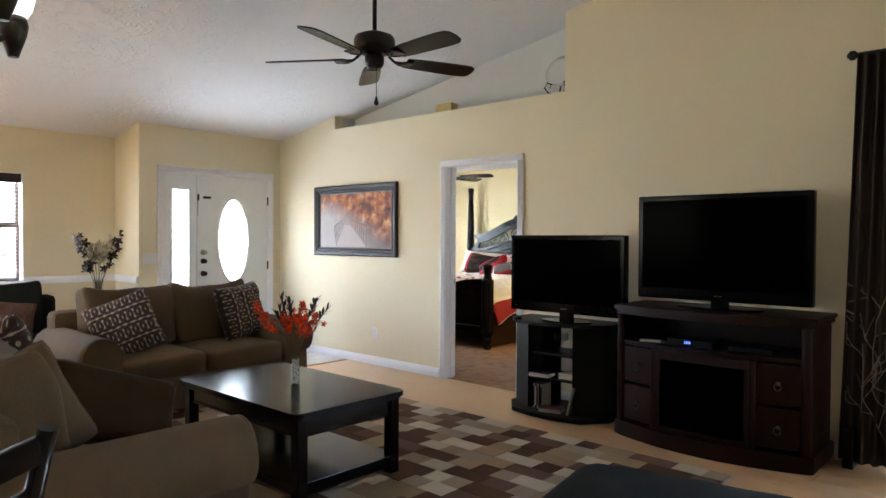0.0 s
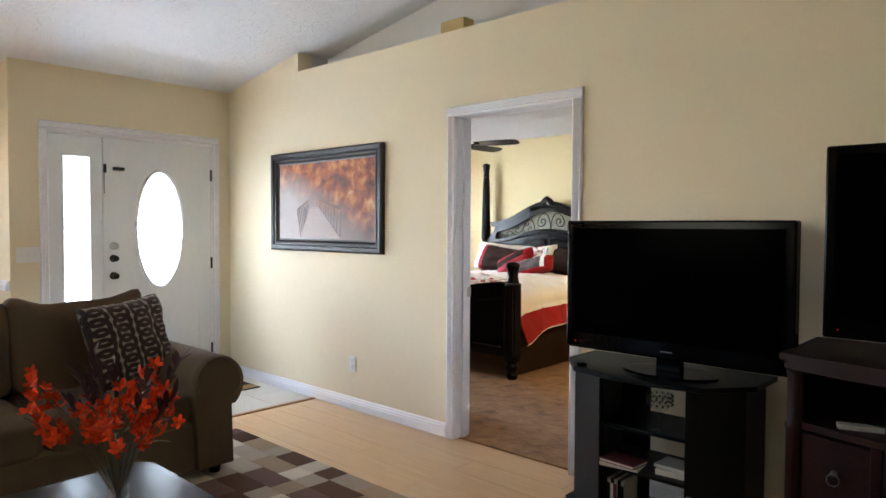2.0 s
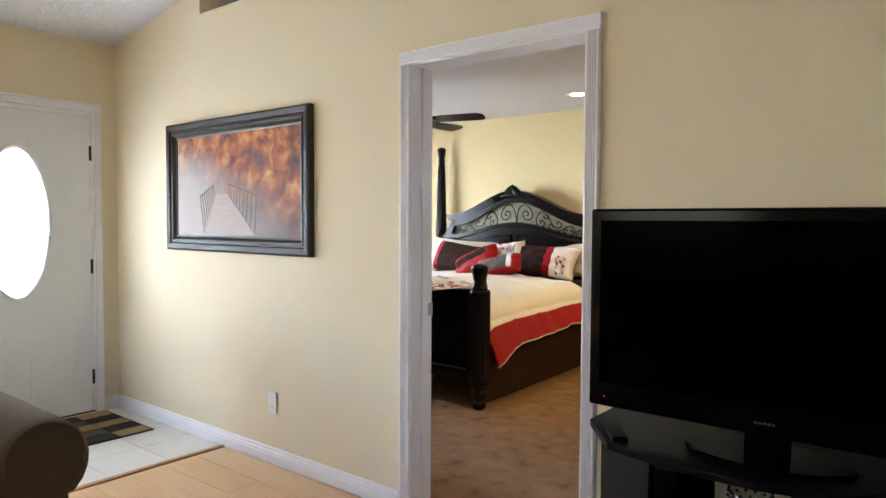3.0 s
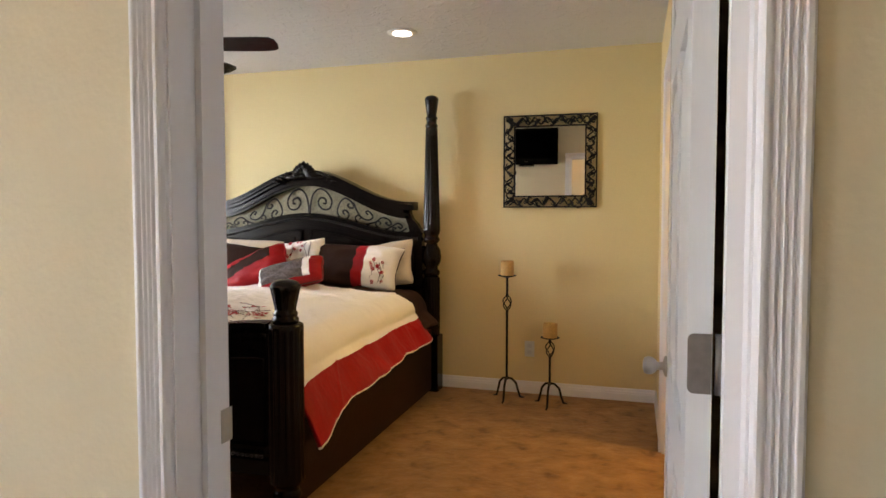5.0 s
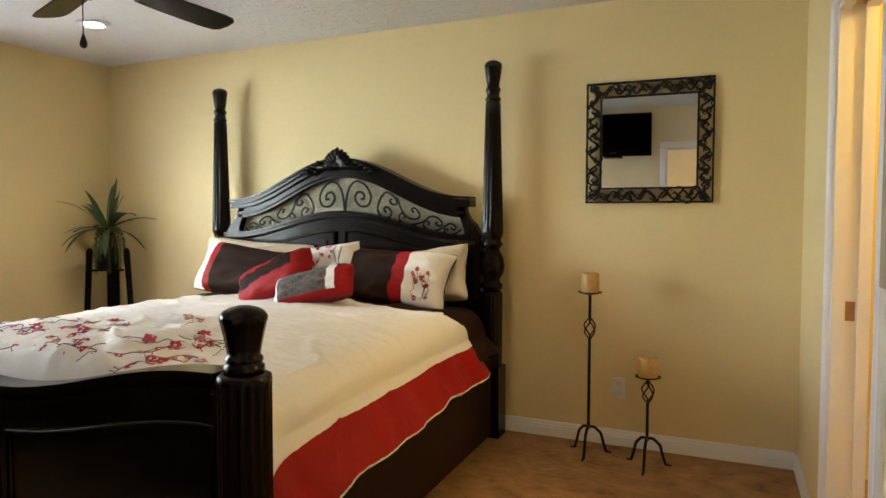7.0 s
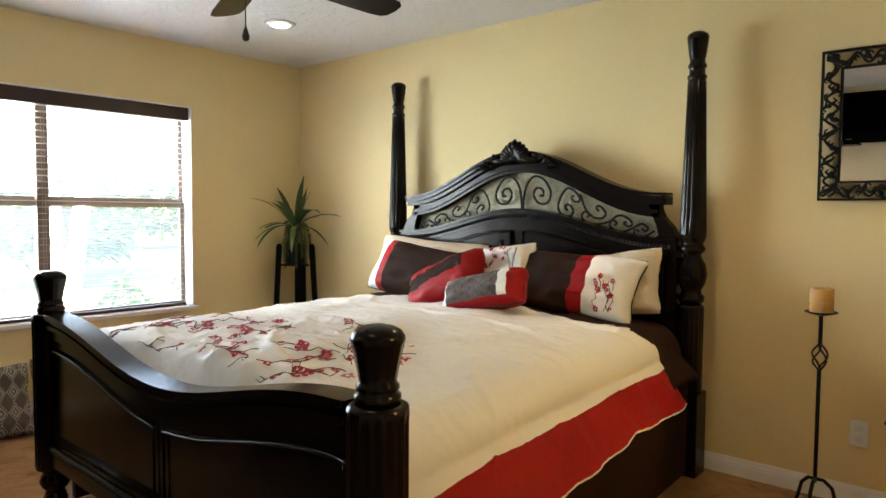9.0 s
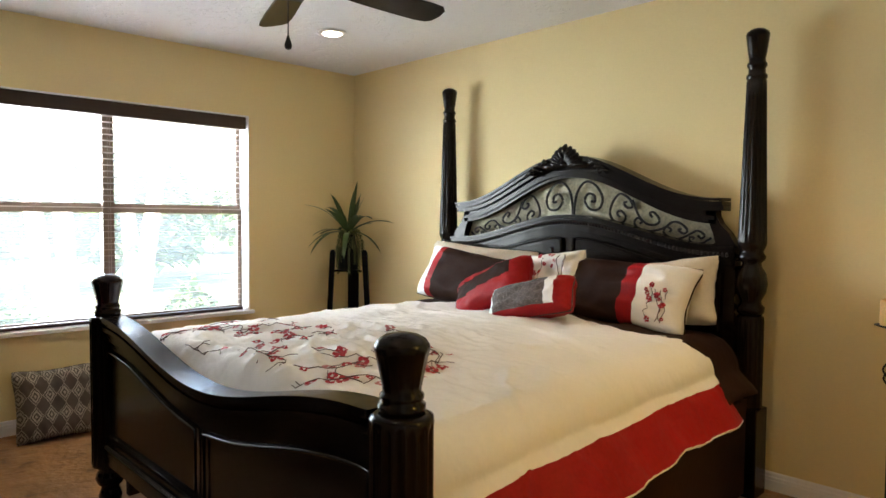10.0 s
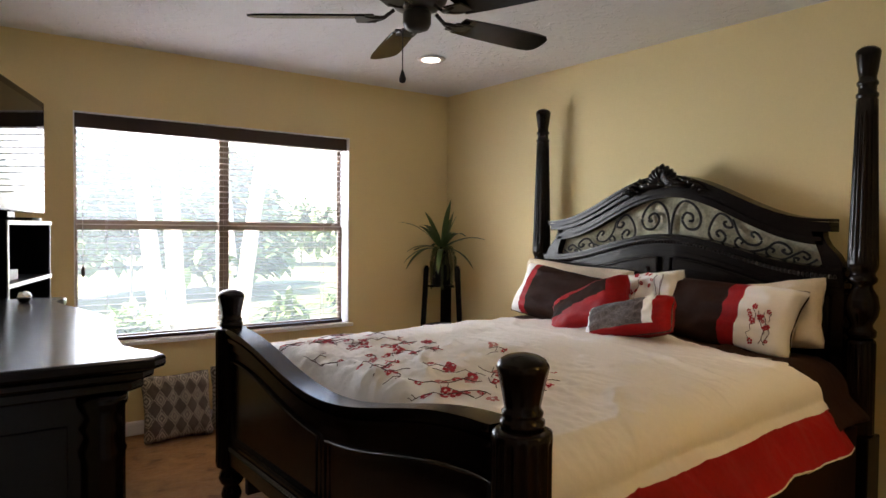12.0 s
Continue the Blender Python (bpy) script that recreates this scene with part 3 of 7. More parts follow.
moulding("chair_rail", (XL + 0.02, 2.929), (XF - 0.02, 2.929), (0, -1), 0.07, 0.025, "white chair rail moulding", z=0.87)


def casing(name, axis, a0, a1, top, at, out, width=CW, both=True, depth=0.02, label="white fluted door casing"):
    """Fluted trim round an opening, lying on the plane at, proud towards out."""
    holder = tagged(new(name), label, "door frame", "", "structure")
    def strip(nm, s0, s1, t0, t1, upright):
        bm = bmesh.new()
        prof = [(0, depth * 0.50), (0.05, depth * 0.85), (0.10, depth), (0.17, depth)]
        prof += [(0.20 + 0.60 * q / 30, depth * (0.80 + 0.17 * math.cos(2 * math.pi * 4 * q / 30))) for q in range(31)]
        prof += [(0.83, depth), (0.92, depth * 0.95), (1, depth * 0.45)]
        rows = []
        for end in (0, 1):
            row = []
            for u, d in [(0, 0), *prof, (1, 0)]:
                if upright:
                    a, z = s0 + (s1 - s0) * u, (t0, t1)[end]
                else:
                    a, z = (s0, s1)[end], t0 + (t1 - t0) * u
                q = at + out * d
                row.append(bm.verts.new((a, q, z) if axis == "x" else (q, a, z)))
            rows.append(row)
        n = len(rows[0])
        for i in range(n - 1):
            bm.faces.new((rows[0][i], rows[1][i], rows[1][i + 1], rows[0][i + 1]))
        bm.faces.new(rows[0])
        bm.faces.new(rows[1][::-1])
        bm.faces.new((rows[0][0], rows[0][-1], rows[1][-1], rows[1][0]))
        return part(nm, bm, TRIM, holder)
    strip("side_trim", a0, a0 - width, 0, top, True)
    strip("side_trim", a1, a1 + width, 0, top, True)
    strip("head_trim", a0 - width, a1 + width, top + 0.001, top + width, False)
    return holder


# bedroom doorway
casing("door_casing", "x", DX0 - 0.005, DX1 + 0.005, DZ, YW - 0.001, -1)
casing("door_casing", "x", DX0 - 0.012, DX1 + 0.012, DZ + 0.01, YB + 0.001, 1, 0.06, depth=0.012)
frame_1 = tagged(new("door_jamb"), "white painted door jamb with a brass-edged strike", "door frame", "", "structure")
part("side_jamb", boxes((DX0 - 0.02, DX0 - 0.001, YW - 0.003, YB + 0.003, 0, DZ), (DX0 - 0.001, DX0 + 0.011, 4.735, 4.772, 0, DZ - 0.002)), TRIM, frame_1)
part("side_jamb", boxes((DX1 + 0.001, DX1 + 0.02, YW - 0.003, YB + 0.003, 0, DZ), (DX1 - 0.020, DX1 + 0.001, 4.720, 4.757, 0, DZ - 0.002)), TRIM, frame_1)
part("head_jamb", boxes((DX0 - 0.02, DX1 + 0.02, YW - 0.003, YB + 0.003, DZ - 0.001, DZ + 0.015)), TRIM, frame_1)
part("strike_plate", boxes((DX0 - 0.001, DX0 + 0.002, 4.788, 4.818, 0.905, 0.965), (DX0 + 0.002, DX0 + 0.0025, 4.796, 4.808, 0.922, 0.948)), STEEL, frame_1, "satin metal strike plate")

# six-panel door standing open against the east wall
HINGE = Vector((-3.125, 4.817, 0))
bed_door = tagged(new("door_bedroom"), "white six-panel door standing wide open", "door", "", "structure")
bed_door.matrix_world = pose(HINGE.x, HINGE.y, 0, 0, 0, 90.9)
DW, DT = 0.81, 0.035
bm = bmesh.new()
stiles = ((0, 0.115), (0.349, 0.461), (0.695, DW))
rails = ((0.012, 0.24), (0.83, 0.95), (1.63, 1.75), (1.915, 2.02))
for a, b in stiles:
    box(bm, a, b, 0, DT, 0.012, 2.02)
for (a, b), (c, d) in ((stiles[0], stiles[1]), (stiles[1], stiles[2])):
    for z0, z1 in rails:
        box(bm, b, c, 0, DT, z0, z1)
part("door_slab", bm, DOORWHITE, bed_door)
for (a, b), (c, d) in ((stiles[0], stiles[1]), (stiles[1], stiles[2])):
    for (z0, z1), (z2, z3) in zip(rails, rails[1:]):
        bm = bmesh.new()
        for s, y in ((1, 0.010), (-1, DT - 0.010)):
            lo = [bm.verts.new(p) for p in ((b, y, z1), (c, y, z1), (c, y, z2), (b, y, z2))]
            mid = [bm.verts.new(p) for p in ((b + 0.02, y, z1 + 0.02), (c - 0.02, y, z1 + 0.02), (c - 0.02, y, z2 - 0.02), (b + 0.02, y, z2 - 0.02))]
            hi = [bm.verts.new(p) for p in ((b + 0.045, y - s * 0.008, z1 + 0.045), (c - 0.045, y - s * 0.008, z1 + 0.045), (c - 0.045, y - s * 0.008, z2 - 0.045), (b + 0.045, y - s * 0.008, z2 - 0.045))]
            for p, q in ((lo, mid), (mid, hi)):
                for i in range(4):
                    bm.faces.new((p[i], p[(i + 1) % 4], q[(i + 1) % 4], q[i]))
            bm.faces.new(hi)
        part("raised_panel", bm, DOORWHITE, bed_door)
def knob(parent, x, z, side, metal=STEEL):
    bm = lathe([(0.032, 0), (0.033, 0.004), (0.028, 0.009), (0.013, 0.012), (0.012, 0.028), (0.02, 0.034), (0.027, 0.045), (0.028, 0.058), (0.024, 0.068), (0.012, 0.072)], 24)
    bm.transform(Matrix.Scale(0.82, 4))
    bm.transform(Matrix.Translation((x, DT if side > 0 else 0, z)) @ Matrix.Rotation(radians(-90 if side > 0 else 90), 4, "X"))
    return part("door_knob", bm, metal, parent, "satin nickel door knob")
knob(bed_door, DW - 0.063, 0.930, 1)
for z in (0.26, 1.098, 1.80):
    leaf = [(0.001, z - 0.044), (0.001, z + 0.044)] + [(DT - 0.010 + 0.009 * math.sin(radians(a)), z + 0.035 + 0.009 * math.cos(radians(a))) for a in (0, 22, 45, 68, 90)] + [(DT - 0.010 + 0.009 * math.cos(radians(a)), z - 0.035 - 0.009 * math.sin(radians(a))) for a in (0, 22, 45, 68, 90)]
    bm = prism(leaf, -0.0025, 0.0005, "x")
    lathe([(0.006, -0.044), (0.006, 0.044)], 10, (-0.002, -0.009, z), bm=bm)
    part("hinge", bm, HINGEMETAL, bed_door, "dull nickel hinge leaf")

# front door with its sidelight
front = tagged(new("door_front"), "white front door with an oval glass", "door", "", "structure")
FY0, FY1 = 3.581, 4.492
OC, OA, OB = (4.035, 1.32), 0.195, 0.485
bm = bmesh.new()
n = 48
ring_in, ring_out = [], []
for x in (XF - 0.05, XF - 0.009):
    a = [bm.verts.new((x, OC[0] + OA * math.cos(2 * math.pi * i / n), OC[1] + OB * math.sin(2 * math.pi * i / n))) for i in range(n)]
    o = []
    for i in range(n):
        c, s = math.cos(2 * math.pi * i / n), math.sin(2 * math.pi * i / n)
        ky = (FY1 - OC[0]) / c if c > 1e-6 else (FY0 - OC[0]) / c if c < -1e-6 else 1e9
        kz = (2.049 - OC[1]) / s if s > 1e-6 else (0.012 - OC[1]) / s if s < -1e-6 else 1e9
        k = min(ky, kz)
        o.append(bm.verts.new((x, OC[0] + k * c, OC[1] + k * s)))
    corners = {}
    for i in range(n):
        j = (i + 1) % n
        p, q = o[i].co, o[j].co
        if abs(p.y - q.y) > 1e-5 and abs(p.z - q.z) > 1e-5:
            cy = FY1 if max(p.y, q.y) > FY1 - 1e-4 else FY0
            cz = 2.049 if max(p.z, q.z) > 2.048 else 0.012
            k = bm.verts.new((x, cy, cz))
            corners[i] = k
            bm.faces.new((a[i], o[i], k, o[j], a[j]))
        else:
            bm.faces.new((a[i], o[i], o[j], a[j]))
    ring_in.append(a)
    ring_out.append([v for i in range(n) for v in ([o[i], corners[i]] if i in corners else [o[i]])])
for r in (ring_in, ring_out):
    for i in range(len(r[0])):
        j = (i + 1) % len(r[0])
        bm.faces.new((r[0][i], r[0][j], r[1][j], r[1][i]))
part("door_slab", bm, DOORWHITE, front)
oval = [(XF - 0.006, OC[0] + (OA + 0.004) * math.cos(2 * math.pi * i / 64), OC[1] + (OB + 0.004) * math.sin(2 * math.pi * i / 64)) for i in range(64)]
part("oval_moulding", tube(oval, 0.014, 8, closed=True), DOORWHITE, front)
bm = prism([(OC[0] + OA * math.cos(2 * math.pi * i / 48), OC[1] + OB * math.sin(2 * math.pi * i / 48)) for i in range(48)], XF - 0.031, XF - 0.029, "x")
part("oval_glass", bm, FROST, front, "bright frosted oval glass").visible_shadow = False
for y0, y1, z0, z1 in ((3.68, 3.97, 0.16, 0.62), (4.10, 4.39, 0.16, 0.62)):
    bm = boxes((XF - 0.012, XF - 0.004, y0, y1, z0, z0 + 0.02), (XF - 0.012, XF - 0.004, y0, y1, z1 - 0.02, z1), (XF - 0.012, XF - 0.004, y0, y0 + 0.02, z0 + 0.02, z1 - 0.02), (XF - 0.012, XF - 0.004, y1 - 0.02, y1, z0 + 0.02, z1 - 0.02))
    part("panel_moulding", bm, DOORWHITE, front)
for z, r, met in ((1.185, 0.032, STEEL), (1.085, 0.030, BRONZE), (0.945, 0.031, BRONZE)):
    bm = lathe([(r, 0), (r, 0.006), (r * 0.8, 0.012), (r * 0.45, 0.016), (r * 0.45, 0.035), (r * 0.8, 0.042), (r * 0.78, 0.058), (r * 0.3, 0.064)], 20)
    bm.transform(Matrix.Translation((XF - 0.009, 3.655, z)) @ Matrix.Rotation(radians(90), 4, "Y"))
    part("door_knob" if z < 1 else "deadbolt", bm, met, front)
part("door_chime", boxes((XF - 0.009, XF + 0.006, 3.655, 3.745, 1.795, 1.822), bevel=0.003), BRONZE, front, "small dark door plate")
bm = boxes((XF - 0.012, XF + 0.008, 3.585, 3.603, 1.77, 1.84))
for i in range(9):
    lathe([(0.004, -0.005), (0.006, 0), (0.004, 0.005)], 8, (XF + 0.006, 3.585, 1.755 - i * 0.018), bm=bm)
part("door_chain", bm, BRONZE, front, "dark metal security chain")
for z in (0.25, 1.02, 1.80):
    part("hinge", boxes((XF - 0.012, XF + 0.002, FY1 - 0.002, FY1 + 0.012, z - 0.05, z + 0.05)), BRONZE, front)

side = tagged(new("window_sidelight"), "narrow bright sidelight in a white frame", "window", "", "structure")
part("window_frame", boxes((XF - 0.09, XF - 0.004, 3.19, 3.292, 0, 2.05), (XF - 0.09, XF - 0.004, 3.478, 3.572, 0, 2.05), (XF - 0.09, XF - 0.004, 3.292, 3.478, 1.885, 2.05), (XF - 0.09, XF - 0.004, 3.292, 3.478, 0, 0.28)), DOORWHITE, side)
bm = boxes((XF - 0.004, XF + 0.006, 3.276, 3.292, 0.264, 1.901), (XF - 0.004, XF + 0.006, 3.478, 3.494, 0.264, 1.901), (XF - 0.004, XF + 0.006, 3.292, 3.478, 1.885, 1.901), (XF - 0.004, XF + 0.006, 3.292, 3.478, 0.264, 0.28))
part("glazing_bead", bm, DOORWHITE, side)
part("pane", boxes((XF - 0.051, XF - 0.049, 3.292, 3.478, 0.28, 1.885)), FROST, side).visible_shadow = False
part("door_frame", boxes((XF - 0.12, XF - 0.002, 3.172, 3.188, 0, 2.083), (XF - 0.12, XF - 0.002, FY1 + 0.006, FY1 + 0.026, 0, 2.083), (XF - 0.12, XF - 0.002, 3.188, FY1 + 0.006, 2.052, 2.083), (XF - 0.10, XF - 0.03, 3.573, 3.577, 0.0, 2.05)), TRIM, side)
part("threshold", boxes((XF - 0.12, XF + 0.01, 3.172, 4.518, 0.0, 0.011)), BRONZE, side)
casing("front_casing", "y", 3.185, 4.505, 2.075, XF + 0.001, 1, 0.062)

# closet doorway
cas = casing("closet_casing", "y", CL0 - 0.004, CL1 + 0.004, CLZ, -0.001, -1, 0.07)
cas.matrix_world = EAST
jam = tagged(new("closet_jamb"), "white pocket-door jamb lit warm from inside", "door frame", "", "structure")
jam.matrix_world = EAST
part("side_jamb", boxes((-0.003, 0.035, CL1 - 0.018, CL1 - 0.001, 0, CLZ), (0.08, 0.118, CL1 - 0.018, CL1 - 0.001, 0, CLZ), (0.035, 0.08, CL1 - 0.004, CL1 - 0.001, 0, CLZ)), TRIM, jam)
part("side_jamb", boxes((-0.003, 0.035, CL0 + 0.001, CL0 + 0.018, 0, CLZ), (0.08, 0.118, CL0 + 0.001, CL0 + 0.018, 0, CLZ)), TRIM, jam)
part("head_jamb", boxes((-0.003, 0.035, CL0, CL1, CLZ - 0.018, CLZ - 0.001), (0.08, 0.118, CL0, CL1, CLZ - 0.018, CLZ - 0.001)), TRIM, jam)
part("pocket_door_edge", boxes((0.04, 0.075, CL0 + 0.002, CL0 + 0.05, 0.01, CLZ - 0.03)), DOORWHITE, jam)
bm = boxes((0.042, 0.073, CL1 - 0.0065, CL1 - 0.004, 0.92, 0.99), (0.050, 0.065, CL1 - 0.009, CL1 - 0.0065, 0.935, 0.955), (0.050, 0.065, CL1 - 0.009, CL1 - 0.0065, 0.962, 0.98))
part("latch", bm, OAK, jam, "brass pocket-door latch")

# ---- windows and blinds ----
def slatted_window(name, xw, y0, y1, z0, z1, out, mullions, n_slats, label):
    """Window in a wall that looks along x: frame, panes, meeting rails; then a blind of its own."""
    w = tagged(new(name), label, "window", "", "structure")
    xi, xo = xw - 0.11, xw - 0.16
    part("reveal", boxes((xo, xw - 0.001, y0 - 0.001, y0 + 0.008, z0, z1), (xo, xw - 0.001, y1 - 0.008, y1 + 0.001, z0, z1), (xo, xw - 0.001, y0 + 0.008, y1 - 0.008, z1 - 0.008, z1 + 0.001)), TRIM, w)
    part("window_sill", boxes((xo, xw + 0.03, y0 - 0.025, y1 + 0.025, z0 - 0.022, z0 + 0.004), bevel=0.004), TRIM, w, "white marble window sill")
    yc = [y0 + 0.008, *mullions, y1 - 0.008]
    for a, b in zip(yc, yc[1:]):
        zm = z0 + (z1 - z0) * 0.52
        for lo, hi, xx in ((z0 + 0.004, zm, xo + 0.022), (zm, z1 - 0.008, xo)):
            f = 0.03
            sash = part("sash", boxes((xx, xx + 0.022, a, a + f, lo, hi), (xx, xx + 0.022, b - f, b, lo, hi), (xx, xx + 0.022, a + f, b - f, lo, lo + f), (xx, xx + 0.022, a + f, b - f, hi - f, hi)), ALU, w, "bronze window sash")
            p = part("pane", boxes((xx + 0.010, xx + 0.012, a + f, b - f, lo + f, hi - f)), PANE, sash)
            p.visible_shadow = False
    bl = tagged(new(name.replace("window", "blind")), "open horizontal slat blind with a dark wood valance", "blind")
    bl.location = (xw - 0.05, (y0 + y1) / 2, z1)
    yc2 = (y0 + y1) / 2
    part("valance", boxes((0.0, 0.022, y0 - yc2 + 0.01, y1 - yc2 - 0.01, -0.098, -0.008), bevel=0.003), VALANCE, bl, "dark walnut valance")
    hw = (y1 - y0) / 2 - 0.03
    bm = bmesh.new()
    tilt = radians(4)
    c, s = math.cos(tilt) * 0.022, math.sin(tilt) * 0.022
    hexa(bm, ((-c, -hw, -s), (c, -hw, s), (c, hw, s), (-c, hw, -s)), ((-c, -hw, -s + 0.0022), (c, -hw, s + 0.0022), (c, hw, s + 0.0022), (-c, hw, -s + 0.0022)))
    me = finish("slat", bm, SLAT)
    drop = z1 - z0 - 0.14
    for i in range(n_slats):
        o = new("slat", me)
        o.parent = bl
        o.location = (-0.025, 0, -0.10 - drop * i / (n_slats - 1))
    part("bottom_rail", boxes((-0.048, -0.002, -hw, hw, -drop - 0.135, -drop - 0.115), bevel=0.003), VALANCE, bl, "dark wood bottom rail")
    for y in (-hw * 0.82, 0.0, hw * 0.82) if hw > 0.8 else (-hw * 0.7, hw * 0.7):
        part("ladder_cord", boxes((-0.050, -0.0485, y - 0.001, y + 0.001, -drop - 0.12, -0.08), (-0.0015, 0.0, y - 0.001, y + 0.001, -drop - 0.12, -0.08)), SLAT, bl)
    part("pull_cord", tube([(0.005, -hw * 0.97, -0.08), (0.006, -hw * 0.972, -0.5), (0.005, -hw * 0.97, -0.95)], 0.002, 6), SLAT, bl)
    bm = lathe([(0.003, 0.0), (0.012, -0.03), (0.013, -0.05), (0.006, -0.075)], 10, (0.005, -hw * 0.97, -0.95))
    part("tassel", bm, VALANCE, bl, "dark wood cord tassel")
    return w


win_b = slatted_window("window_bedroom", XB, 5.775, 7.69, 0.61, 2.06, -1, [6.735], 34, "wide four-light window with bronze sashes")
part("mullion_post", boxes((XB - 0.165, XB - 0.10, 6.70, 6.77, 0.614, 2.052)), ALU, win_b)
slatted_window("window_living", XL, 0.75, 2.03, 0.90, 2.0, -1, [], 26, "single-hung window overlooking the porch")
glassdoor = tagged(new("window_slider"), "sliding glass door behind the curtain", "window", "", "structure")
part("door_frame", boxes((SX0, SX0 + 0.05, YW + 0.02, YW + 0.07, 0, SZ), (SX1 - 0.05, SX1, YW + 0.02, YW + 0.07, 0, SZ), (SX0 + 0.05, SX1 - 0.05, YW + 0.02, YW + 0.07, SZ - 0.05, SZ), (0.60, 0.66, YW + 0.02, YW + 0.07, 0.02, SZ - 0.05)), ALU, glassdoor)
part("pane", boxes((SX0 + 0.05, SX1 - 0.05, YW + 0.044, YW + 0.047, 0.02, SZ - 0.05)), PANE, glassdoor).visible_shadow = False
# made-up window out of view, added only to brighten the living room
added_win = tagged(new("added_window_south"), "made-up unseen window that lets daylight in", "window", "", "structure")
part("window_frame", boxes((-6.3, -6.24, YS - 0.09, YS - 0.04, 0.9, 2.1), (-4.36, -4.3, YS - 0.09, YS - 0.04, 0.9, 2.1), (-6.24, -4.36, YS - 0.09, YS - 0.04, 0.9, 0.96), (-6.24, -4.36, YS - 0.09, YS - 0.04, 2.04, 2.1)), ALU, added_win)

# ---- bed ----
bed = thing("four_poster_bed", pose(-5.776, 7.4, 0), "dark espresso four-poster bed with carved headboard", "bed")
CXH, CXF = -5.826, -5.724       # middle of head and foot
YHD, YFT = 8.52, 6.265
PW = 1.03                        # post half spacing
def bell(u, half, lo, hi, p=1.0):
    return lo + (hi - lo) * (0.5 + 0.5 * math.cos(math.pi * min(1, abs(u) / half))) ** p
def strip_between(f0, f1, u0, u1, cx, y0, y1, n=40, bevel=0.0, bm=None):
    us = [u0 + (u1 - u0) * i / n for i in range(n + 1)]
    poly = [(cx + u, f0(u)) for u in us] + [(cx + u, f1(u)) for u in reversed(us)]
    return prism(poly, y0, y1, "y", bevel, bm)
top = lambda u: bell(u, 0.90, 1.395, 1.655, 1.12)
inn = lambda u: bell(u, 0.90, 1.255, 1.548, 1.0)
sill = lambda u: bell(u, 0.93, 1.165, 1.315, 1.1)
# head posts
def head_post(x):
    body = [(0.046, 0.86), (0.060, 0.875), (0.062, 0.90), (0.048, 0.915), (0.046, 0.93), (0.066, 0.97), (0.072, 1.01), (0.064, 1.06), (0.044, 1.095), (0.042, 1.11), (0.058, 1.125), (0.062, 1.14), (0.052, 1.155), (0.050, 1.165), (0.058, 1.18), (0.064, 1.20)]
    body += [(0.064 - 0.020 * i / 10, 1.215 + 0.745 * i / 10) for i in range(11)]
    body += [(0.040, 1.965), (0.046, 1.975), (0.046, 1.987), (0.038, 1.995), (0.037, 2.02), (0.044, 2.03), (0.044, 2.04), (0.037, 2.05), (0.036, 2.065), (0.041, 2.09), (0.050, 2.16), (0.052, 2.175), (0.047, 2.188), (0.030, 2.200), (0.008, 2.206)]
    p = world_part("head_post", lathe(body, 64, (x, YHD, 0), 0.20, 16, 1.22, 1.955), ESPRESSO, bed)
    world_part("post_block", lathe([(0.060, 0.42), (0.062, 0.43), (0.062, 0.84), (0.058, 0.855), (0.050, 0.862)], 64, (x, YHD, 0), 0.14, 16, 0.44, 0.84), ESPRESSO, p)
    world_part("post_foot", boxes((x - 0.066, x + 0.066, YHD - 0.066, YHD + 0.066, 0.0, 0.42), bevel=0.006), ESPRESSO, p)
head_post(CXH - PW)
head_post(CXH + PW)
hb = world_part("headboard", strip_between(lambda u: 0.25, lambda u: sill(u) - 0.045, -0.965, 0.965, CXH, 8.49, 8.56), ESPRESSO, bed)
frame_bm = strip_between(lambda u: top(u) - 0.105, lambda u: top(u) - 0.03, -0.86, 0.86, CXH, 8.50, 8.555)
for s in (-1, 1):
    pts = [(0.80, 1.16), (0.965, 1.16), (0.955, 1.20), (0.925, 1.25), (0.885, 1.29), (0.865, 1.33), (0.86, 1.375), (0.80, 1.375), (0.83, 1.29), (0.85, 1.24), (0.86, 1.20)]
    poly = [(CXH + s * a, b) for a, b in pts]
    prism(poly if s > 0 else poly[::-1], 8.50, 8.555, "y", 0.0, frame_bm)
world_part("panel_frame", frame_bm, ESPRESSO, hb)
bm = bmesh.new()
for lo, hi, y0 in ((0.040, 0.012, 8.478), (0.014, -0.006, 8.462), (-0.008, -0.022, 8.452), (0.085, 0.065, 8.488)):
    strip_between(lambda u: top(u) - lo, lambda u: top(u) - hi, -0.905 if lo < 0.05 else -0.86, 0.905 if lo < 0.05 else 0.86, CXH, y0, 8.57, 48, 0.003, bm)
world_part("cornice", bm, ESPRESSO, hb)
world_part("back_panel", strip_between(lambda u: sill(u) - 0.05, lambda u: top(u) - 0.09, -0.855, 0.855, CXH, 8.557, 8.567), SHELLPANEL, hb, "aged silvery panel behind the scrolls")
bm = bmesh.new()
for lo, hi, y0 in ((0.050, -0.004, 8.478), (-0.006, -0.022, 8.466), (0.095, 0.075, 8.478)):
    strip_between(lambda u: sill(u) - lo, lambda u: sill(u) - hi, -0.965, 0.965, CXH, y0, 8.56, 48, 0.003, bm)
world_part("arched_rail", bm, ESPRESSO, hb)
bm = bmesh.new()
for i in range(90):
    u = -0.93 + 1.86 * i / 89
    bmesh.ops.create_icosphere(bm, subdivisions=1, radius=0.0115, matrix=Matrix.Translation((CXH + u, 8.474, sill(u) - 0.022)) @ Matrix.Diagonal((0.75, 0.7, 1.1, 1)))
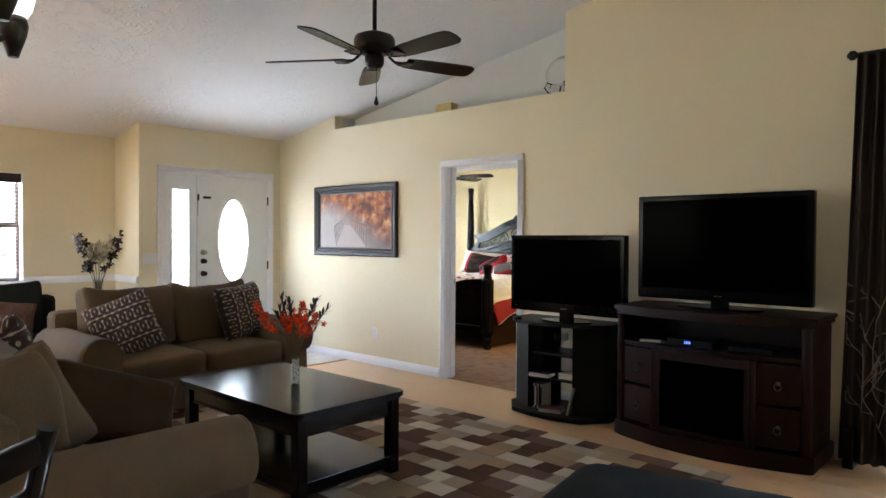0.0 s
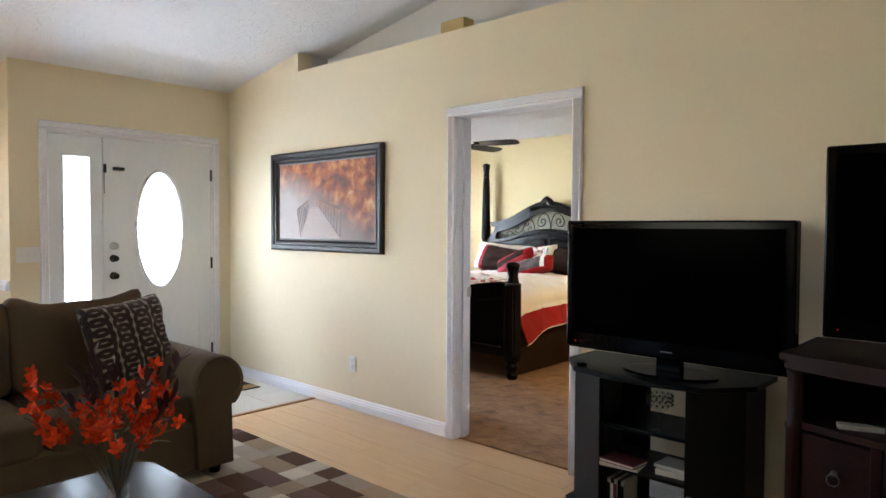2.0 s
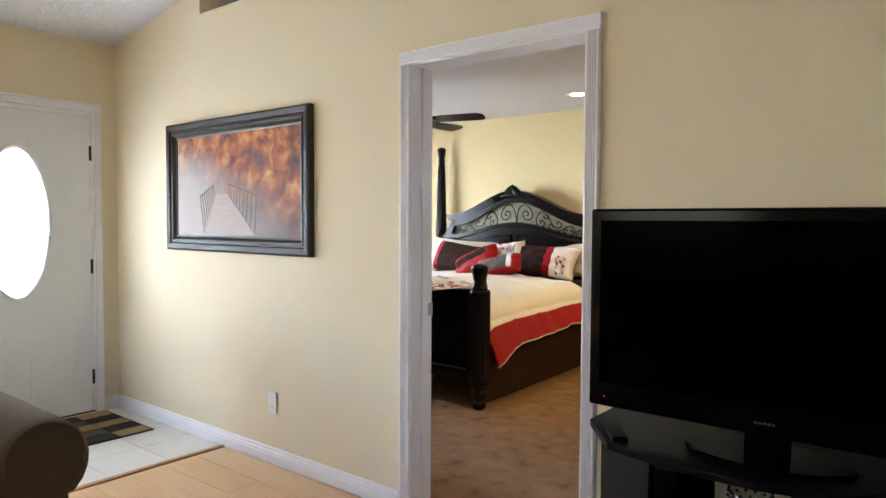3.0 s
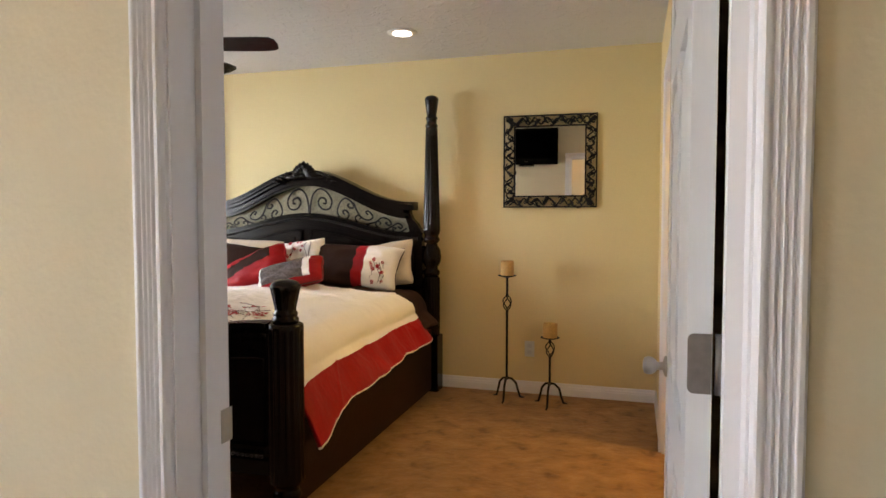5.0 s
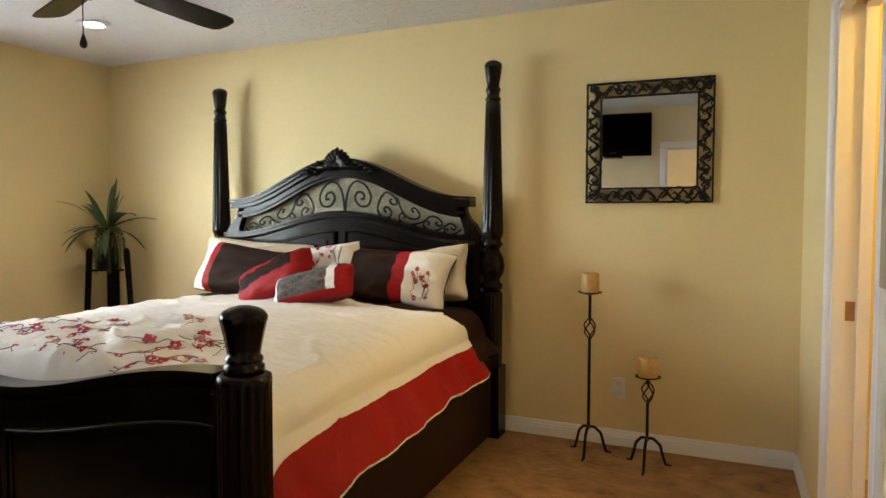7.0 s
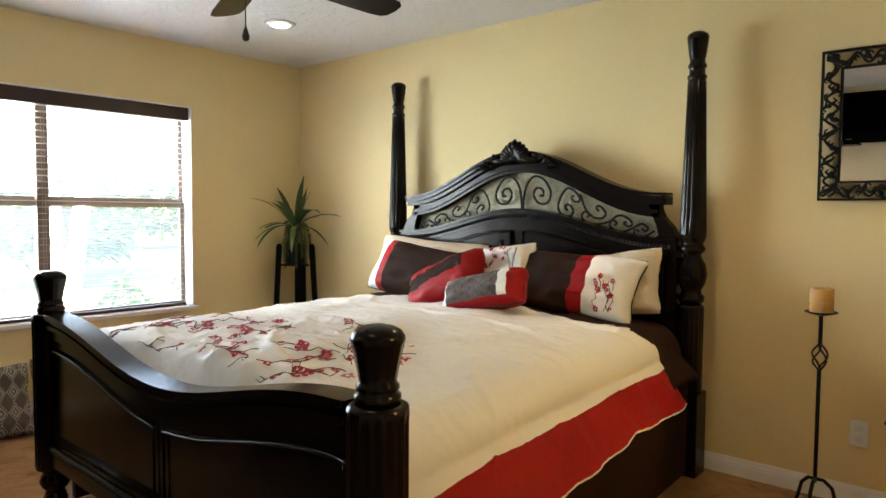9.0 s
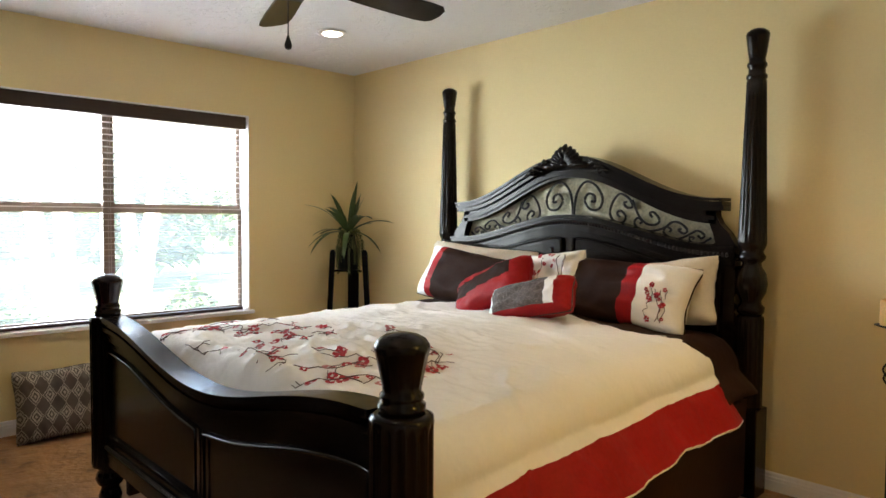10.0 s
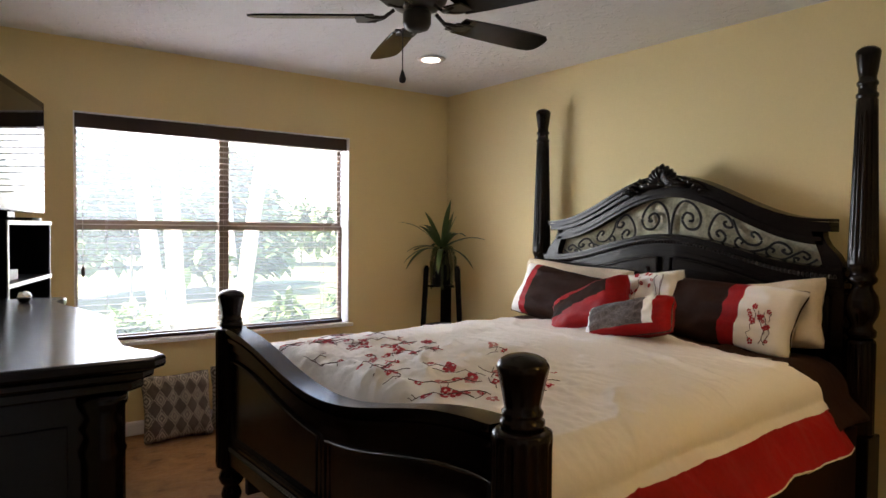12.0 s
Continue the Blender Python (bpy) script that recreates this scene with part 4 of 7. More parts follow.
world_part("rope_bead", bm, BRONZE, hb, "carved rope beading", True)
for s in (-1, 1):
    a, b = sorted((s * 0.045, s * 0.90))
    bm = strip_between(lambda u: 0.55, lambda u: sill(u) - 0.115, a, b, CXH, 8.476, 8.50, 24, 0.012)
    strip_between(lambda u: 0.60, lambda u: sill(u) - 0.165, a + 0.05, b - 0.05, CXH, 8.466, 8.49, 24, 0.010, bm)
    rp = world_part("raised_panel", bm, ESPRESSO, hb)
    edge = [(CXH + a + (b - a) * i / 24, 8.474, sill(a + (b - a) * i / 24) - 0.112) for i in range(25)] + [(CXH + b, 8.474, 0.55), (CXH + a, 8.474, 0.55)]
    world_part("panel_bead", tube(edge, 0.009, 6, closed=True), ESPRESSO, rp)
# scrolls
def smooth_line(ctrl, n=7):
    """Round curve through its control points."""
    P = [2 * Vector(ctrl[0]) - Vector(ctrl[1])] + [Vector(c) for c in ctrl] + [2 * Vector(ctrl[-1]) - Vector(ctrl[-2])]
    out = []
    for p0, p1, p2, p3 in zip(P, P[1:], P[2:], P[3:]):
        for i in range(n):
            t = i / n
            out.append(0.5 * (2 * p1 + (p2 - p0) * t + (2 * p0 - 5 * p1 + 4 * p2 - p3) * t * t + (3 * p1 - p0 - 3 * p2 + p3) * t ** 3))
    return out + [P[-2]]
# each scroll: distance from the middle, share of the opening's height
LYRE = ((0.004, 0.02), (0.012, 0.40), (0.035, 0.72), (0.085, 0.93), (0.15, 0.88), (0.195, 0.60), (0.175, 0.28), (0.115, 0.22), (0.078, 0.42), (0.10, 0.62), (0.14, 0.60), (0.145, 0.45), (0.122, 0.43))
RISER = ((0.348, 0.74), (0.332, 0.66), (0.352, 0.57), (0.385, 0.68), (0.365, 0.88), (0.310, 0.90), (0.268, 0.62), (0.245, 0.25), (0.27, 0.04), (0.325, 0.06), (0.345, 0.27), (0.315, 0.40), (0.290, 0.29), (0.308, 0.20))
SWEEP = ((0.505, 0.62), (0.488, 0.72), (0.512, 0.84), (0.545, 0.66), (0.525, 0.40), (0.470, 0.30), (0.42, 0.50), (0.385, 0.90))
HOOK = ((0.432, 0.22), (0.446, 0.33), (0.418, 0.38), (0.398, 0.17), (0.43, 0.03), (0.495, 0.08), (0.57, 0.38), (0.615, 0.78), (0.66, 0.90), (0.700, 0.68), (0.682, 0.44), (0.652, 0.52), (0.668, 0.64))
TAIL = ((0.602, 0.30), (0.612, 0.44), (0.584, 0.46), (0.570, 0.20), (0.605, 0.05), (0.66, 0.12), (0.72, 0.55), (0.755, 0.80), (0.790, 0.62), (0.775, 0.40), (0.756, 0.52))
TIP = ((0.728, 0.22), (0.736, 0.36), (0.712, 0.32), (0.722, 0.08), (0.775, 0.10), (0.825, 0.50))
for s in (-1, 1):
    for ctrl, r in ((LYRE, 0.0078), (RISER, 0.0075), (SWEEP, 0.007), (HOOK, 0.007), (TAIL, 0.0065), (TIP, 0.006)):
        line = smooth_line([(CXH + s * u, 8.535, sill(u) + 0.012 + (inn(u) - sill(u) - 0.012) * f) for u, f in ctrl])
        world_part("iron_scroll", tube(line, r, 7), IRON, hb, "wrought iron scroll")
# carved shell crest
for k in range(-6, 7):
    a = k * 0.235
    L = 0.135 - 0.008 * abs(k) + (0.05 if abs(k) == 6 else 0)
    d = Vector((math.sin(a) * 1.22, 0, math.cos(a) * 0.92))
    base = Vector((CXH, 8.455, 1.615))
    pts = [base + d * (L * t) + Vector((0, -0.014 * math.sin(math.pi * t) - 0.004, -0.02 * abs(k) / 6 * t)) for t in (0, 0.3, 0.6, 0.85, 1.0)]
    world_part("shell_rib", tube(pts, [0.010, 0.014, 0.019, 0.020, 0.007], 8), ESPRESSO, hb, "carved shell rib of the crest", True)
for s in (-1, 1):
    for j in range(4):
        c = Vector((CXH + s * (0.12 + 0.035 * j), 8.455, 1.632 - 0.012 * j - 0.006 * j * j * 0.4))
        leaf = tube([c, c + Vector((s * 0.03, -0.012, 0.012)), c + Vector((s * 0.065, -0.006, -0.002))], [0.016, 0.019 - 0.003 * j, 0.004], 8)
        world_part("crest_leaf", leaf, ESPRESSO, hb, "carved leaf beside the shell", True)
world_part("crest_boss", lathe([(0.03, 0), (0.028, 0.02), (0.01, 0.035)], 14, (CXH, 8.445, 1.61)), ESPRESSO, hb)
# foot posts and footboard
def foot_post(x):
    prof = [(0.034, 0.0), (0.046, 0.012), (0.050, 0.035), (0.042, 0.06), (0.036, 0.075), (0.052, 0.09), (0.062, 0.115), (0.055, 0.14), (0.045, 0.155), (0.062, 0.17), (0.074, 0.18)]
    p = world_part("foot_post", lathe([(0.072, 0.175), (0.076, 0.19), (0.076, 0.235), (0.076, 0.82), (0.076, 0.84), (0.074, 0.855), (0.060, 0.862)], 80, (x, YFT, 0), 0.13, 16, 0.22, 0.83), ESPRESSO, bed)
    world_part("turned_foot", lathe(prof, 28, (x, YFT, 0)), ESPRESSO, p)
    cap = [(0.052, 0.86), (0.056, 0.87), (0.056, 0.882), (0.048, 0.888), (0.052, 0.896), (0.052, 0.904), (0.045, 0.912), (0.047, 0.925), (0.055, 0.965), (0.063, 1.0), (0.066, 1.012), (0.064, 1.020), (0.056, 1.032), (0.040, 1.041), (0.020, 1.046), (0.004, 1.0475)]
    world_part("post_cap", lathe(cap, 48, (x, YFT, 0), 0.05, 12, 0.92, 1.0), ESPRESSO, p)
foot_post(CXF - PW)
foot_post(CXF + PW)
fh = lambda u: 0.730 + 0.132 * (0.5 - 0.5 * math.cos(math.pi * min(1, abs(u) / 0.94)))
fb = world_part("footboard", strip_between(lambda u: 0.20, lambda u: fh(u) - 0.03, -0.97, 0.97, CXF, 6.245, 6.285, 60), ESPRESSO, bed)
for nm, lo, hi, y0, y1 in (("top_rail", 0.022, 0.0, 6.212, 6.305), ("rail_moulding", 0.040, 0.022, 6.224, 6.295), ("rail_moulding", 0.062, 0.044, 6.218, 6.295), ("rail_moulding", 0.105, 0.066, 6.234, 6.29)):
    world_part(nm, strip_between(lambda u: fh(u) - lo, lambda u: fh(u) - hi, -0.965, 0.965, CXF, y0, y1, 64, 0.006), ESPRESSO, fb)
for s in (-1, 1):
    a, b = sorted((s * 0.035, s * 0.94))
    bm = bmesh.new()
    edge = [(u, fh(u) - 0.155) for u in (a + (b - a) * i / 30 for i in range(31))]
    loop = [(CXF + u, 6.236, z) for u, z in edge] + [(CXF + b, 6.236, 0.33), (CXF + a, 6.236, 0.33)]
    tube(loop, 0.007, 6, bm, True)
    world_part("panel_moulding", bm, ESPRESSO, fb)
bm = boxes((CXF - 0.965, CXF + 0.965, 6.225, 6.30, 0.20, 0.27), bevel=0.005)
world_part("bottom_rail", bm, ESPRESSO, fb)
bm = bmesh.new()
for i in range(80):
    bmesh.ops.create_icosphere(bm, subdivisions=1, radius=0.009, matrix=Matrix.Translation((CXF - 0.93 + 1.86 * i / 79, 6.222, 0.285)))
world_part("bead_trim", bm, BRONZE, fb, "carved bead trim", True)
for s in (-1, 1):
    x0, x1 = CXH + s * 1.03, CXF + s * 1.0
    bm = bmesh.new()
    hexa(bm, ((x1 - 0.018, 6.33, 0.02), (x1 + 0.018, 6.33, 0.02), (x0 + 0.018, 8.46, 0.02), (x0 - 0.018, 8.46, 0.02)), ((x1 - 0.018, 6.33, 0.47), (x1 + 0.018, 6.33, 0.47), (x0 + 0.018, 8.46, 0.47), (x0 - 0.018, 8.46, 0.47)))
    world_part("side_panel", bm, BROWNCLOTH, bed, "dark brown bed side with fabric skirt")
mattress = thing("mattress", pose(-5.776, 7.42, 0.30), "cream mattress on the four-poster bed", "mattress")
bm = soft_box(1.94, 2.05, 0.40, 0.18, 10, at=(0, 0, 0.20))
part("body", bm, LINEN, mattress)

# comforter, draped over both sides
def cxb(y):
    return CXF + (CXH - CXF) * (y - YFT) / (YHD - YFT)
CY0, CY1 = 6.322, 8.10
def quilt_point(u, v):
    """u from -1.40 (left hem) to 1.40 (right hem) across, v from 0 at the foot to 1 at the head."""
    y = CY0 + (CY1 - CY0) * v
    w = 0.995
    a = abs(u)
    sgn = 1 if u > 0 else -1
    crown = 0.055 * (1 - min(1, a / 1.0) ** 2.2) + 0.018 * math.sin(math.pi * v)
    nz = 0.024 * noise.noise(Vector((u * 2.2, y * 1.9, 0.3))) + 0.010 * noise.noise(Vector((u * 6, y * 4.5, 4.3)))
    ridge = 1 - abs(noise.noise(Vector((u * 1.6 + y * 2.2, y * 2.1 - u * 0.9, 6.6)))) * 9
    nz += 0.011 * max(0.0, ridge)
    pucker = max(0.0, 1 - ((u + 0.05) / 0.85) ** 2) * max(0.0, 1 - ((v - 0.24) / 0.34) ** 2)
    for k, (fu, fy, amp) in enumerate(((4.0, 11.0, 0.0065), (9.0, 15.0, 0.0042), (19.0, 24.0, 0.0030))):
        fold = 1 - abs(noise.noise(Vector((u * fu + y * 2.5, y * fy - u * 3.0, 2.1 + 3 * k)))) * 5
        nz += amp * (0.50 + pucker) * max(-0.4, fold)
    foot = 0.17 * max(0.0, 1 - v / 0.055) ** 2
    if a < w - 0.09:
        x, z = u, 0.755 + crown + nz - foot
    else:
        t = (a - (w - 0.09))
        r = 0.12
        ang = min(math.pi / 2, t / r)
        x = sgn * (w - 0.09 + r * math.sin(ang) * 1.05)
        z = 0.755 - r * (1 - math.cos(ang)) + crown * max(0, 1 - t * 3) + nz * 0.6 - foot * max(0, 1 - t * 2.5)
        if t > r * math.pi / 2:
            d = t - r * math.pi / 2
            hang = d * (0.44 + 0.16 * (1 - v) + 0.32 * max(0.0, 1 - v / 0.22) ** 1.5)
            z -= hang
            x += sgn * (0.012 * math.sin(y * 9 + 1.5 * math.sin(y * 3)) * min(1, d * 5) + 0.36 * d + 0.005 * math.sin(y * 23) * min(1, d * 8))
    return Vector((cxb(y) + x, y, z))
NU, NV = 290, 210
bm = bmesh.new()
grid = [[bm.verts.new(quilt_point(-1.45 + 2.90 * i / NU, j / NV)) for j in range(NV + 1)] for i in range(NU + 1)]
for i in range(NU):
    for j in range(NV):
        f = bm.faces.new((grid[i][j], grid[i + 1][j], grid[i + 1][j + 1], grid[i][j + 1]))
        f.smooth = True
        um = abs(-1.45 + 2.90 * (i + 0.5) / NU)
        f.material_index = 1 if 1.165 < um < 1.436 else 0
quilt = thing("comforter", pose(-5.776, 7.4, 0.75), "cream comforter with red hem and blossom embroidery", "comforter")
ob = world_part("quilt_top", bm, [WHITECLOTH, REDCLOTH], quilt)
sol = ob.modifiers.new("thickness", "SOLIDIFY")
sol.thickness, sol.offset = 0.022, -1
# brown turned-back sheet at the head
bm = bmesh.new()
def sheet_point(u, v):
    y = 7.95 + 0.44 * v
    q = quilt_point(u, 0.93)
    return Vector((q.x + (cxb(y) - cxb(CY0 + (CY1 - CY0) * 0.93)), y, q.z - 0.018 + 0.02 * math.sin(math.pi * v) + 0.01 * noise.noise(Vector((u * 4, y * 8, 1)))))
g2 = [[bm.verts.new(sheet_point(-1.30 + 2.60 * i / 90, j / 12)) for j in range(13)] for i in range(91)]
for i in range(90):
    for j in range(12):
        bm.faces.new((g2[i][j], g2[i + 1][j], g2[i + 1][j + 1], g2[i][j + 1])).smooth = True
sheet = thing("bed_sheet", pose(-5.8, 8.1, 0.75), "chocolate brown sheet turned back under the pillows", "sheet")
ob = world_part("cloth", bm, BROWNCLOTH, sheet)
sol = ob.modifiers.new("thickness", "SOLIDIFY")
sol.thickness, sol.offset = 0.02, -1
# blossom embroidery on the comforter
rng = random.Random(7)
red_bm, pink_bm, twig_bm = bmesh.new(), bmesh.new(), bmesh.new()
def on_quilt(u, v):
    v = max(0.035, v)
    return quilt_point(u, v) + Vector((0, 0, 0.003))
def blossom(bm, u, v, r):
    n = 5
    a0 = rng.random() * 6
    c = on_quilt(u, v)
    for k in range(n):
        a = a0 + k * 2 * math.pi / n
        vs = []
        for m in range(6):
            b = 2 * math.pi * m / 6
            du = r * (0.62 * math.cos(a) + 0.42 * math.cos(b))
            dv = r * (0.62 * math.sin(a) + 0.42 * math.sin(b))
            vs.append(bm.verts.new(on_quilt(u + du, v + dv / 1.675)))
        bm.faces.new(vs)
for s in range(30):
    u, v = -0.64 + 0.235 * (s % 6) + rng.uniform(-0.10, 0.10), 0.055 + 0.068 * (s // 6) + rng.uniform(-0.02, 0.03)
    a = rng.uniform(-0.5, 0.5) + (math.pi if rng.random() < 0.5 else 0)
    pts = []
    for k in range(9):
        pts.append(on_quilt(u, v))
        u, v = u + 0.026 * math.cos(a), v + 0.020 * math.sin(a)
        a += rng.uniform(-0.75, 0.75)
        if rng.random() < 0.48 and v > 0.045:
            blossom(red_bm if rng.random() < 0.80 else pink_bm, u + rng.uniform(-0.022, 0.022), v + rng.uniform(-0.014, 0.014), rng.uniform(0.014, 0.027))
        if k in (3, 6):
            b = a + rng.choice((-1.0, 1.0))
            tube([on_quilt(u + 0.022 * q * math.cos(b), v + 0.016 * q * math.sin(b)) for q in range(4)], 0.0014, 5, twig_bm)
    tube(pts, 0.0018, 5, twig_bm)
tagged(world_part("red_blossoms", red_bm, THREAD, quilt, "red embroidered blossoms"), kind="stuff")
tagged(world_part("pink_blossoms", pink_bm, PINK, quilt, "pink embroidered blossoms"), kind="stuff")
tagged(world_part("twig_stitching", twig_bm, TWIG, quilt, "brown embroidered twigs"), kind="stuff")

# pillows
def scatter(name, w, h, t, m, label, mats, pick=None, seed=0.0, pinch=0.1, group="bed pillows", wr=0.020, n=30, cord=0.004, trim=None):
    th = thing(name, m, label, "pillow", group)
    bm = pillow(w, h, t, n, pinch, seed, wr)
    if pick:
        for f in bm.faces:
            f.material_index = pick(f.calc_center_median())
    ob = part("cover", bm, mats, th)
    pts = [(-w / 2, 0, -h / 2), (w / 2, 0, -h / 2), (w / 2, 0, h / 2), (-w / 2, 0, h / 2)]
    rim = []
    for k in range(4):
        for i in range(10):
            q = i / 10
            u0, v0 = ((-1, -1), (1, -1), (1, 1), (-1, 1))[k]
            u1, v1 = ((1, -1), (1, 1), (-1, 1), (-1, -1))[k]
            u, v = u0 + (u1 - u0) * q, v0 + (v1 - v0) * q
            k1, k2 = pillow_rim(u, v, pinch, seed)
            rim.append((u * w / 2 * k1, 0, v * h / 2 * k2))
    part("piping", tube(rim, cord, 6, closed=True), trim or mats[0], th)
    return th
def stripes(a, b):
    """Brown middle, red bar, cream end."""
    return lambda c: 2 if c.x > b else 1 if c.x > a else 0
scatter("bed_pillow", 0.90, 0.37, 0.18, pose(-6.44, 8.37, 0.965, -20, 3, 2), "ivory pillow leaning on the headboard", [LINEN], seed=1)
scatter("bed_pillow", 0.66, 0.35, 0.18, pose(-5.205, 8.385, 0.935, -20, -9, -2), "ivory pillow leaning on the headboard", [LINEN], seed=2)
scatter("pillow_sham", 0.88, 0.36, 0.23, pose(-6.30, 8.22, 0.928, -28, 7, 4), "brown pillow sham with red bar and cream end", [BROWNCLOTH, REDCLOTH, WHITECLOTH], lambda c: 2 if c.x < -0.305 else 1 if c.x < -0.255 else 0, 3, wr=0.014)
sham = scatter("pillow_sham", 0.86, 0.36, 0.22, pose(-5.35, 8.25, 0.936, -26, 2, -3), "brown pillow sham with red bar and blossom end", [BROWNCLOTH, REDCLOTH, WHITECLOTH], stripes(0.092, 0.160), 4)
rs = random.Random(3)
def stitching(th, w, h, t, seed, x0, x1, z0, z1, count, twigs):
    """Blossoms and twigs sewn on the front of a pillow."""
    def on(x, z):
        return Vector((x, pillow_face(2 * x / w, 2 * z / h, -1, t, seed, 0.020) - 0.0025, z))
    bm = bmesh.new()
    for k in range(count):
        cx, cz, r = rs.uniform(x0, x1), rs.uniform(z0, z1), rs.uniform(0.0055, 0.0095)
        for q in range(5):
            a = q * 1.257 + k
            bmesh.ops.create_icosphere(bm, subdivisions=1, radius=r * 0.75, matrix=Matrix.Translation(on(cx + r * math.cos(a), cz + r * math.sin(a))) @ Matrix.Diagonal((1, 0.3, 1, 1)))
    tagged(part("blossom_stitching", bm, THREAD, th, "red embroidered blossoms", True), kind="stuff")
    bm = bmesh.new()
    for k in range(twigs):
        x, z, a, line = rs.uniform(x0, x1), z0, 1.57, []
        for q in range(9):
            line.append(on(x, z))
            a = 1.57 + rs.uniform(-0.9, 0.9)
            x, z = min(x1, max(x0, x + 0.02 * math.cos(a))), min(z1, z + (z1 - z0) / 9)
        tube(line, 0.0018, 5, bm)
    tagged(part("twig_stitching", bm, TWIG, th, "brown embroidered twigs"), kind="stuff")
stitching(sham, 0.86, 0.36, 0.22, 4, 0.22, 0.34, -0.135, 0.035, 14, 4)
wp = scatter("throw_pillow", 0.42, 0.33, 0.16, pose(-5.735, 8.22, 0.975, -22, -8, -4), "cream throw pillow with red blossoms", [WHITECLOTH], seed=5)
stitching(wp, 0.42, 0.33, 0.16, 5, -0.15, 0.16, -0.06, 0.13, 18, 4)
scatter("throw_pillow", 0.54, 0.29, 0.20, pose(-6.00, 8.04, 0.905, -36, -24, 8), "crimson throw pillow with brown quilted corner", [REDCLOTH, BROWNCLOTH], lambda c: 1 if -0.010 < c.z - 0.12 * c.x < 0.080 and c.x < 0.17 else 0, 6, wr=0.012)
scatter("bolster_pillow", 0.52, 0.195, 0.19, pose(-5.645, 7.93, 0.895, -30, -14, 3), "small brown quilted bolster with red and white ends", [QUILT, REDCLOTH, WHITECLOTH], lambda c: (1 if c.x > 0.185 or c.x < -0.235 or c.z < -0.068 else 2 if c.x > 0.145 or c.x < -0.195 else 0), 7, 0.06, wr=0.010)

# ---- lamps in the ceiling ----
for i, (x, y, watts) in enumerate(CANS):
    cl = thing("recessed_light", pose(x, y, ZB), "lit recessed can light in the white ceiling", "ceiling light", "recessed bedroom lights")
    part("trim_ring", lathe([(0.062, -0.001), (0.085, -0.001), (0.098, -0.006), (0.095, -0.012), (0.066, -0.014)], 32), TRIM, cl)
    part("lens", lathe([(0.060, -0.0155), (0.055, -0.019), (0.02, -0.021)], 24), CANLIGHT, cl, "glowing frosted lens").visible_shadow = False


def ceiling_fan(x, y, z_motor, z_ceiling, az, pull, group_label, cx=0.04, cy=-0.02):
    f = thing("ceiling_fan", pose(x, y, z_motor), group_label, "ceiling fan")
    h = z_ceiling - z_motor
    part("canopy", lathe([(0.02, h - 0.075), (0.05, h - 0.06), (0.068, h - 0.02), (0.07, h - 0.001)], 28), BRONZE, f)
    part("downrod", lathe([(0.013, 0.10), (0.013, h - 0.07)], 14), BRONZE, f)
    part("motor_housing", lathe([(0.05, -0.03), (0.085, -0.025), (0.115, 0.0), (0.122, 0.02), (0.122, 0.055), (0.112, 0.075), (0.07, 0.092), (0.03, 0.105)], 36), BRONZE, f)
    part("switch_cup", lathe([(0.02, -0.115), (0.045, -0.105), (0.056, -0.085), (0.056, -0.045), (0.046, -0.032)], 28), BRONZE, f)
    for k in range(5):
        a = radians(az + 72 * k)
        rot = Matrix.Rotation(a, 4, "Z")
        arm = tube([(0.09, 0, -0.03), (0.13, 0, -0.06), (0.17, 0.02, -0.066), (0.20, 0.035, -0.064)], 0.008, 6)
        tube([(0.13, 0, -0.06), (0.17, -0.02, -0.066), (0.20, -0.035, -0.064)], 0.008, 6, arm)
        box(arm, 0.165, 0.245, -0.05, 0.05, -0.067, -0.060, 0.003)
        arm.transform(rot)
        part("blade_iron", arm, BRONZE, f)
        outline = [(0.20, -0.055), (0.30, -0.062), (0.45, -0.068), (0.58, -0.070), (0.635, -0.066), (0.66, -0.045), (0.668, 0.0), (0.66, 0.045), (0.635, 0.066), (0.58, 0.070), (0.45, 0.068), (0.30, 0.062), (0.20, 0.055)]
        bl = prism(outline, -0.004, 0.004, "z", 0.002)
        bl.transform(rot @ Matrix.Translation((0, 0, -0.055)) @ Matrix.Rotation(radians(-13), 4, "X"))
        part("blade", bl, ESPRESSO, f, "dark wood fan blade")
    part("pull_chain", tube([(cx, cy, -0.10), (cx, cy, pull + 0.05)], 0.0022, 6), BRONZE, f)
    part("chain_fob", lathe([(0.003, 0.05), (0.008, 0.035), (0.014, 0.015), (0.012, 0.002), (0.004, -0.003)], 14, (cx, cy, pull)), BRONZE, f)
    return f


ceiling_fan(-2.60, 2.545, 2.475, vault(-2.60), 70.0, -0.335, "dark bronze five-blade ceiling fan on a long rod")
ceiling_fan(-5.69, 6.628, 2.242, ZB, 304, -0.312, "dark bronze five-blade ceiling fan with pull chain", -0.040, -0.040)

# ---- living room ----
def wall_plate(name, m, label, toggles=0):
    t = thing(name, m, label, "outlet" if not toggles else "light switch")
    w = 0.072 if toggles < 2 else 0.046 * toggles + 0.03
    part("plate", boxes((-w / 2, w / 2, -0.006, 0, -0.058, 0.058), bevel=0.002), PLASTIC, t)
    if toggles:
        for k in range(toggles):
            x = (k - (toggles - 1) / 2) * 0.046
            part("toggle", boxes((x - 0.005, x + 0.005, -0.016, -0.006, -0.004, 0.012)), PLASTIC, t)
    else:
        for z in (-0.024, 0.024):
            part("socket", boxes((-0.016, 0.016, -0.0085, -0.006, z - 0.014, z + 0.014), bevel=0.001), NICHE, t)
    return t
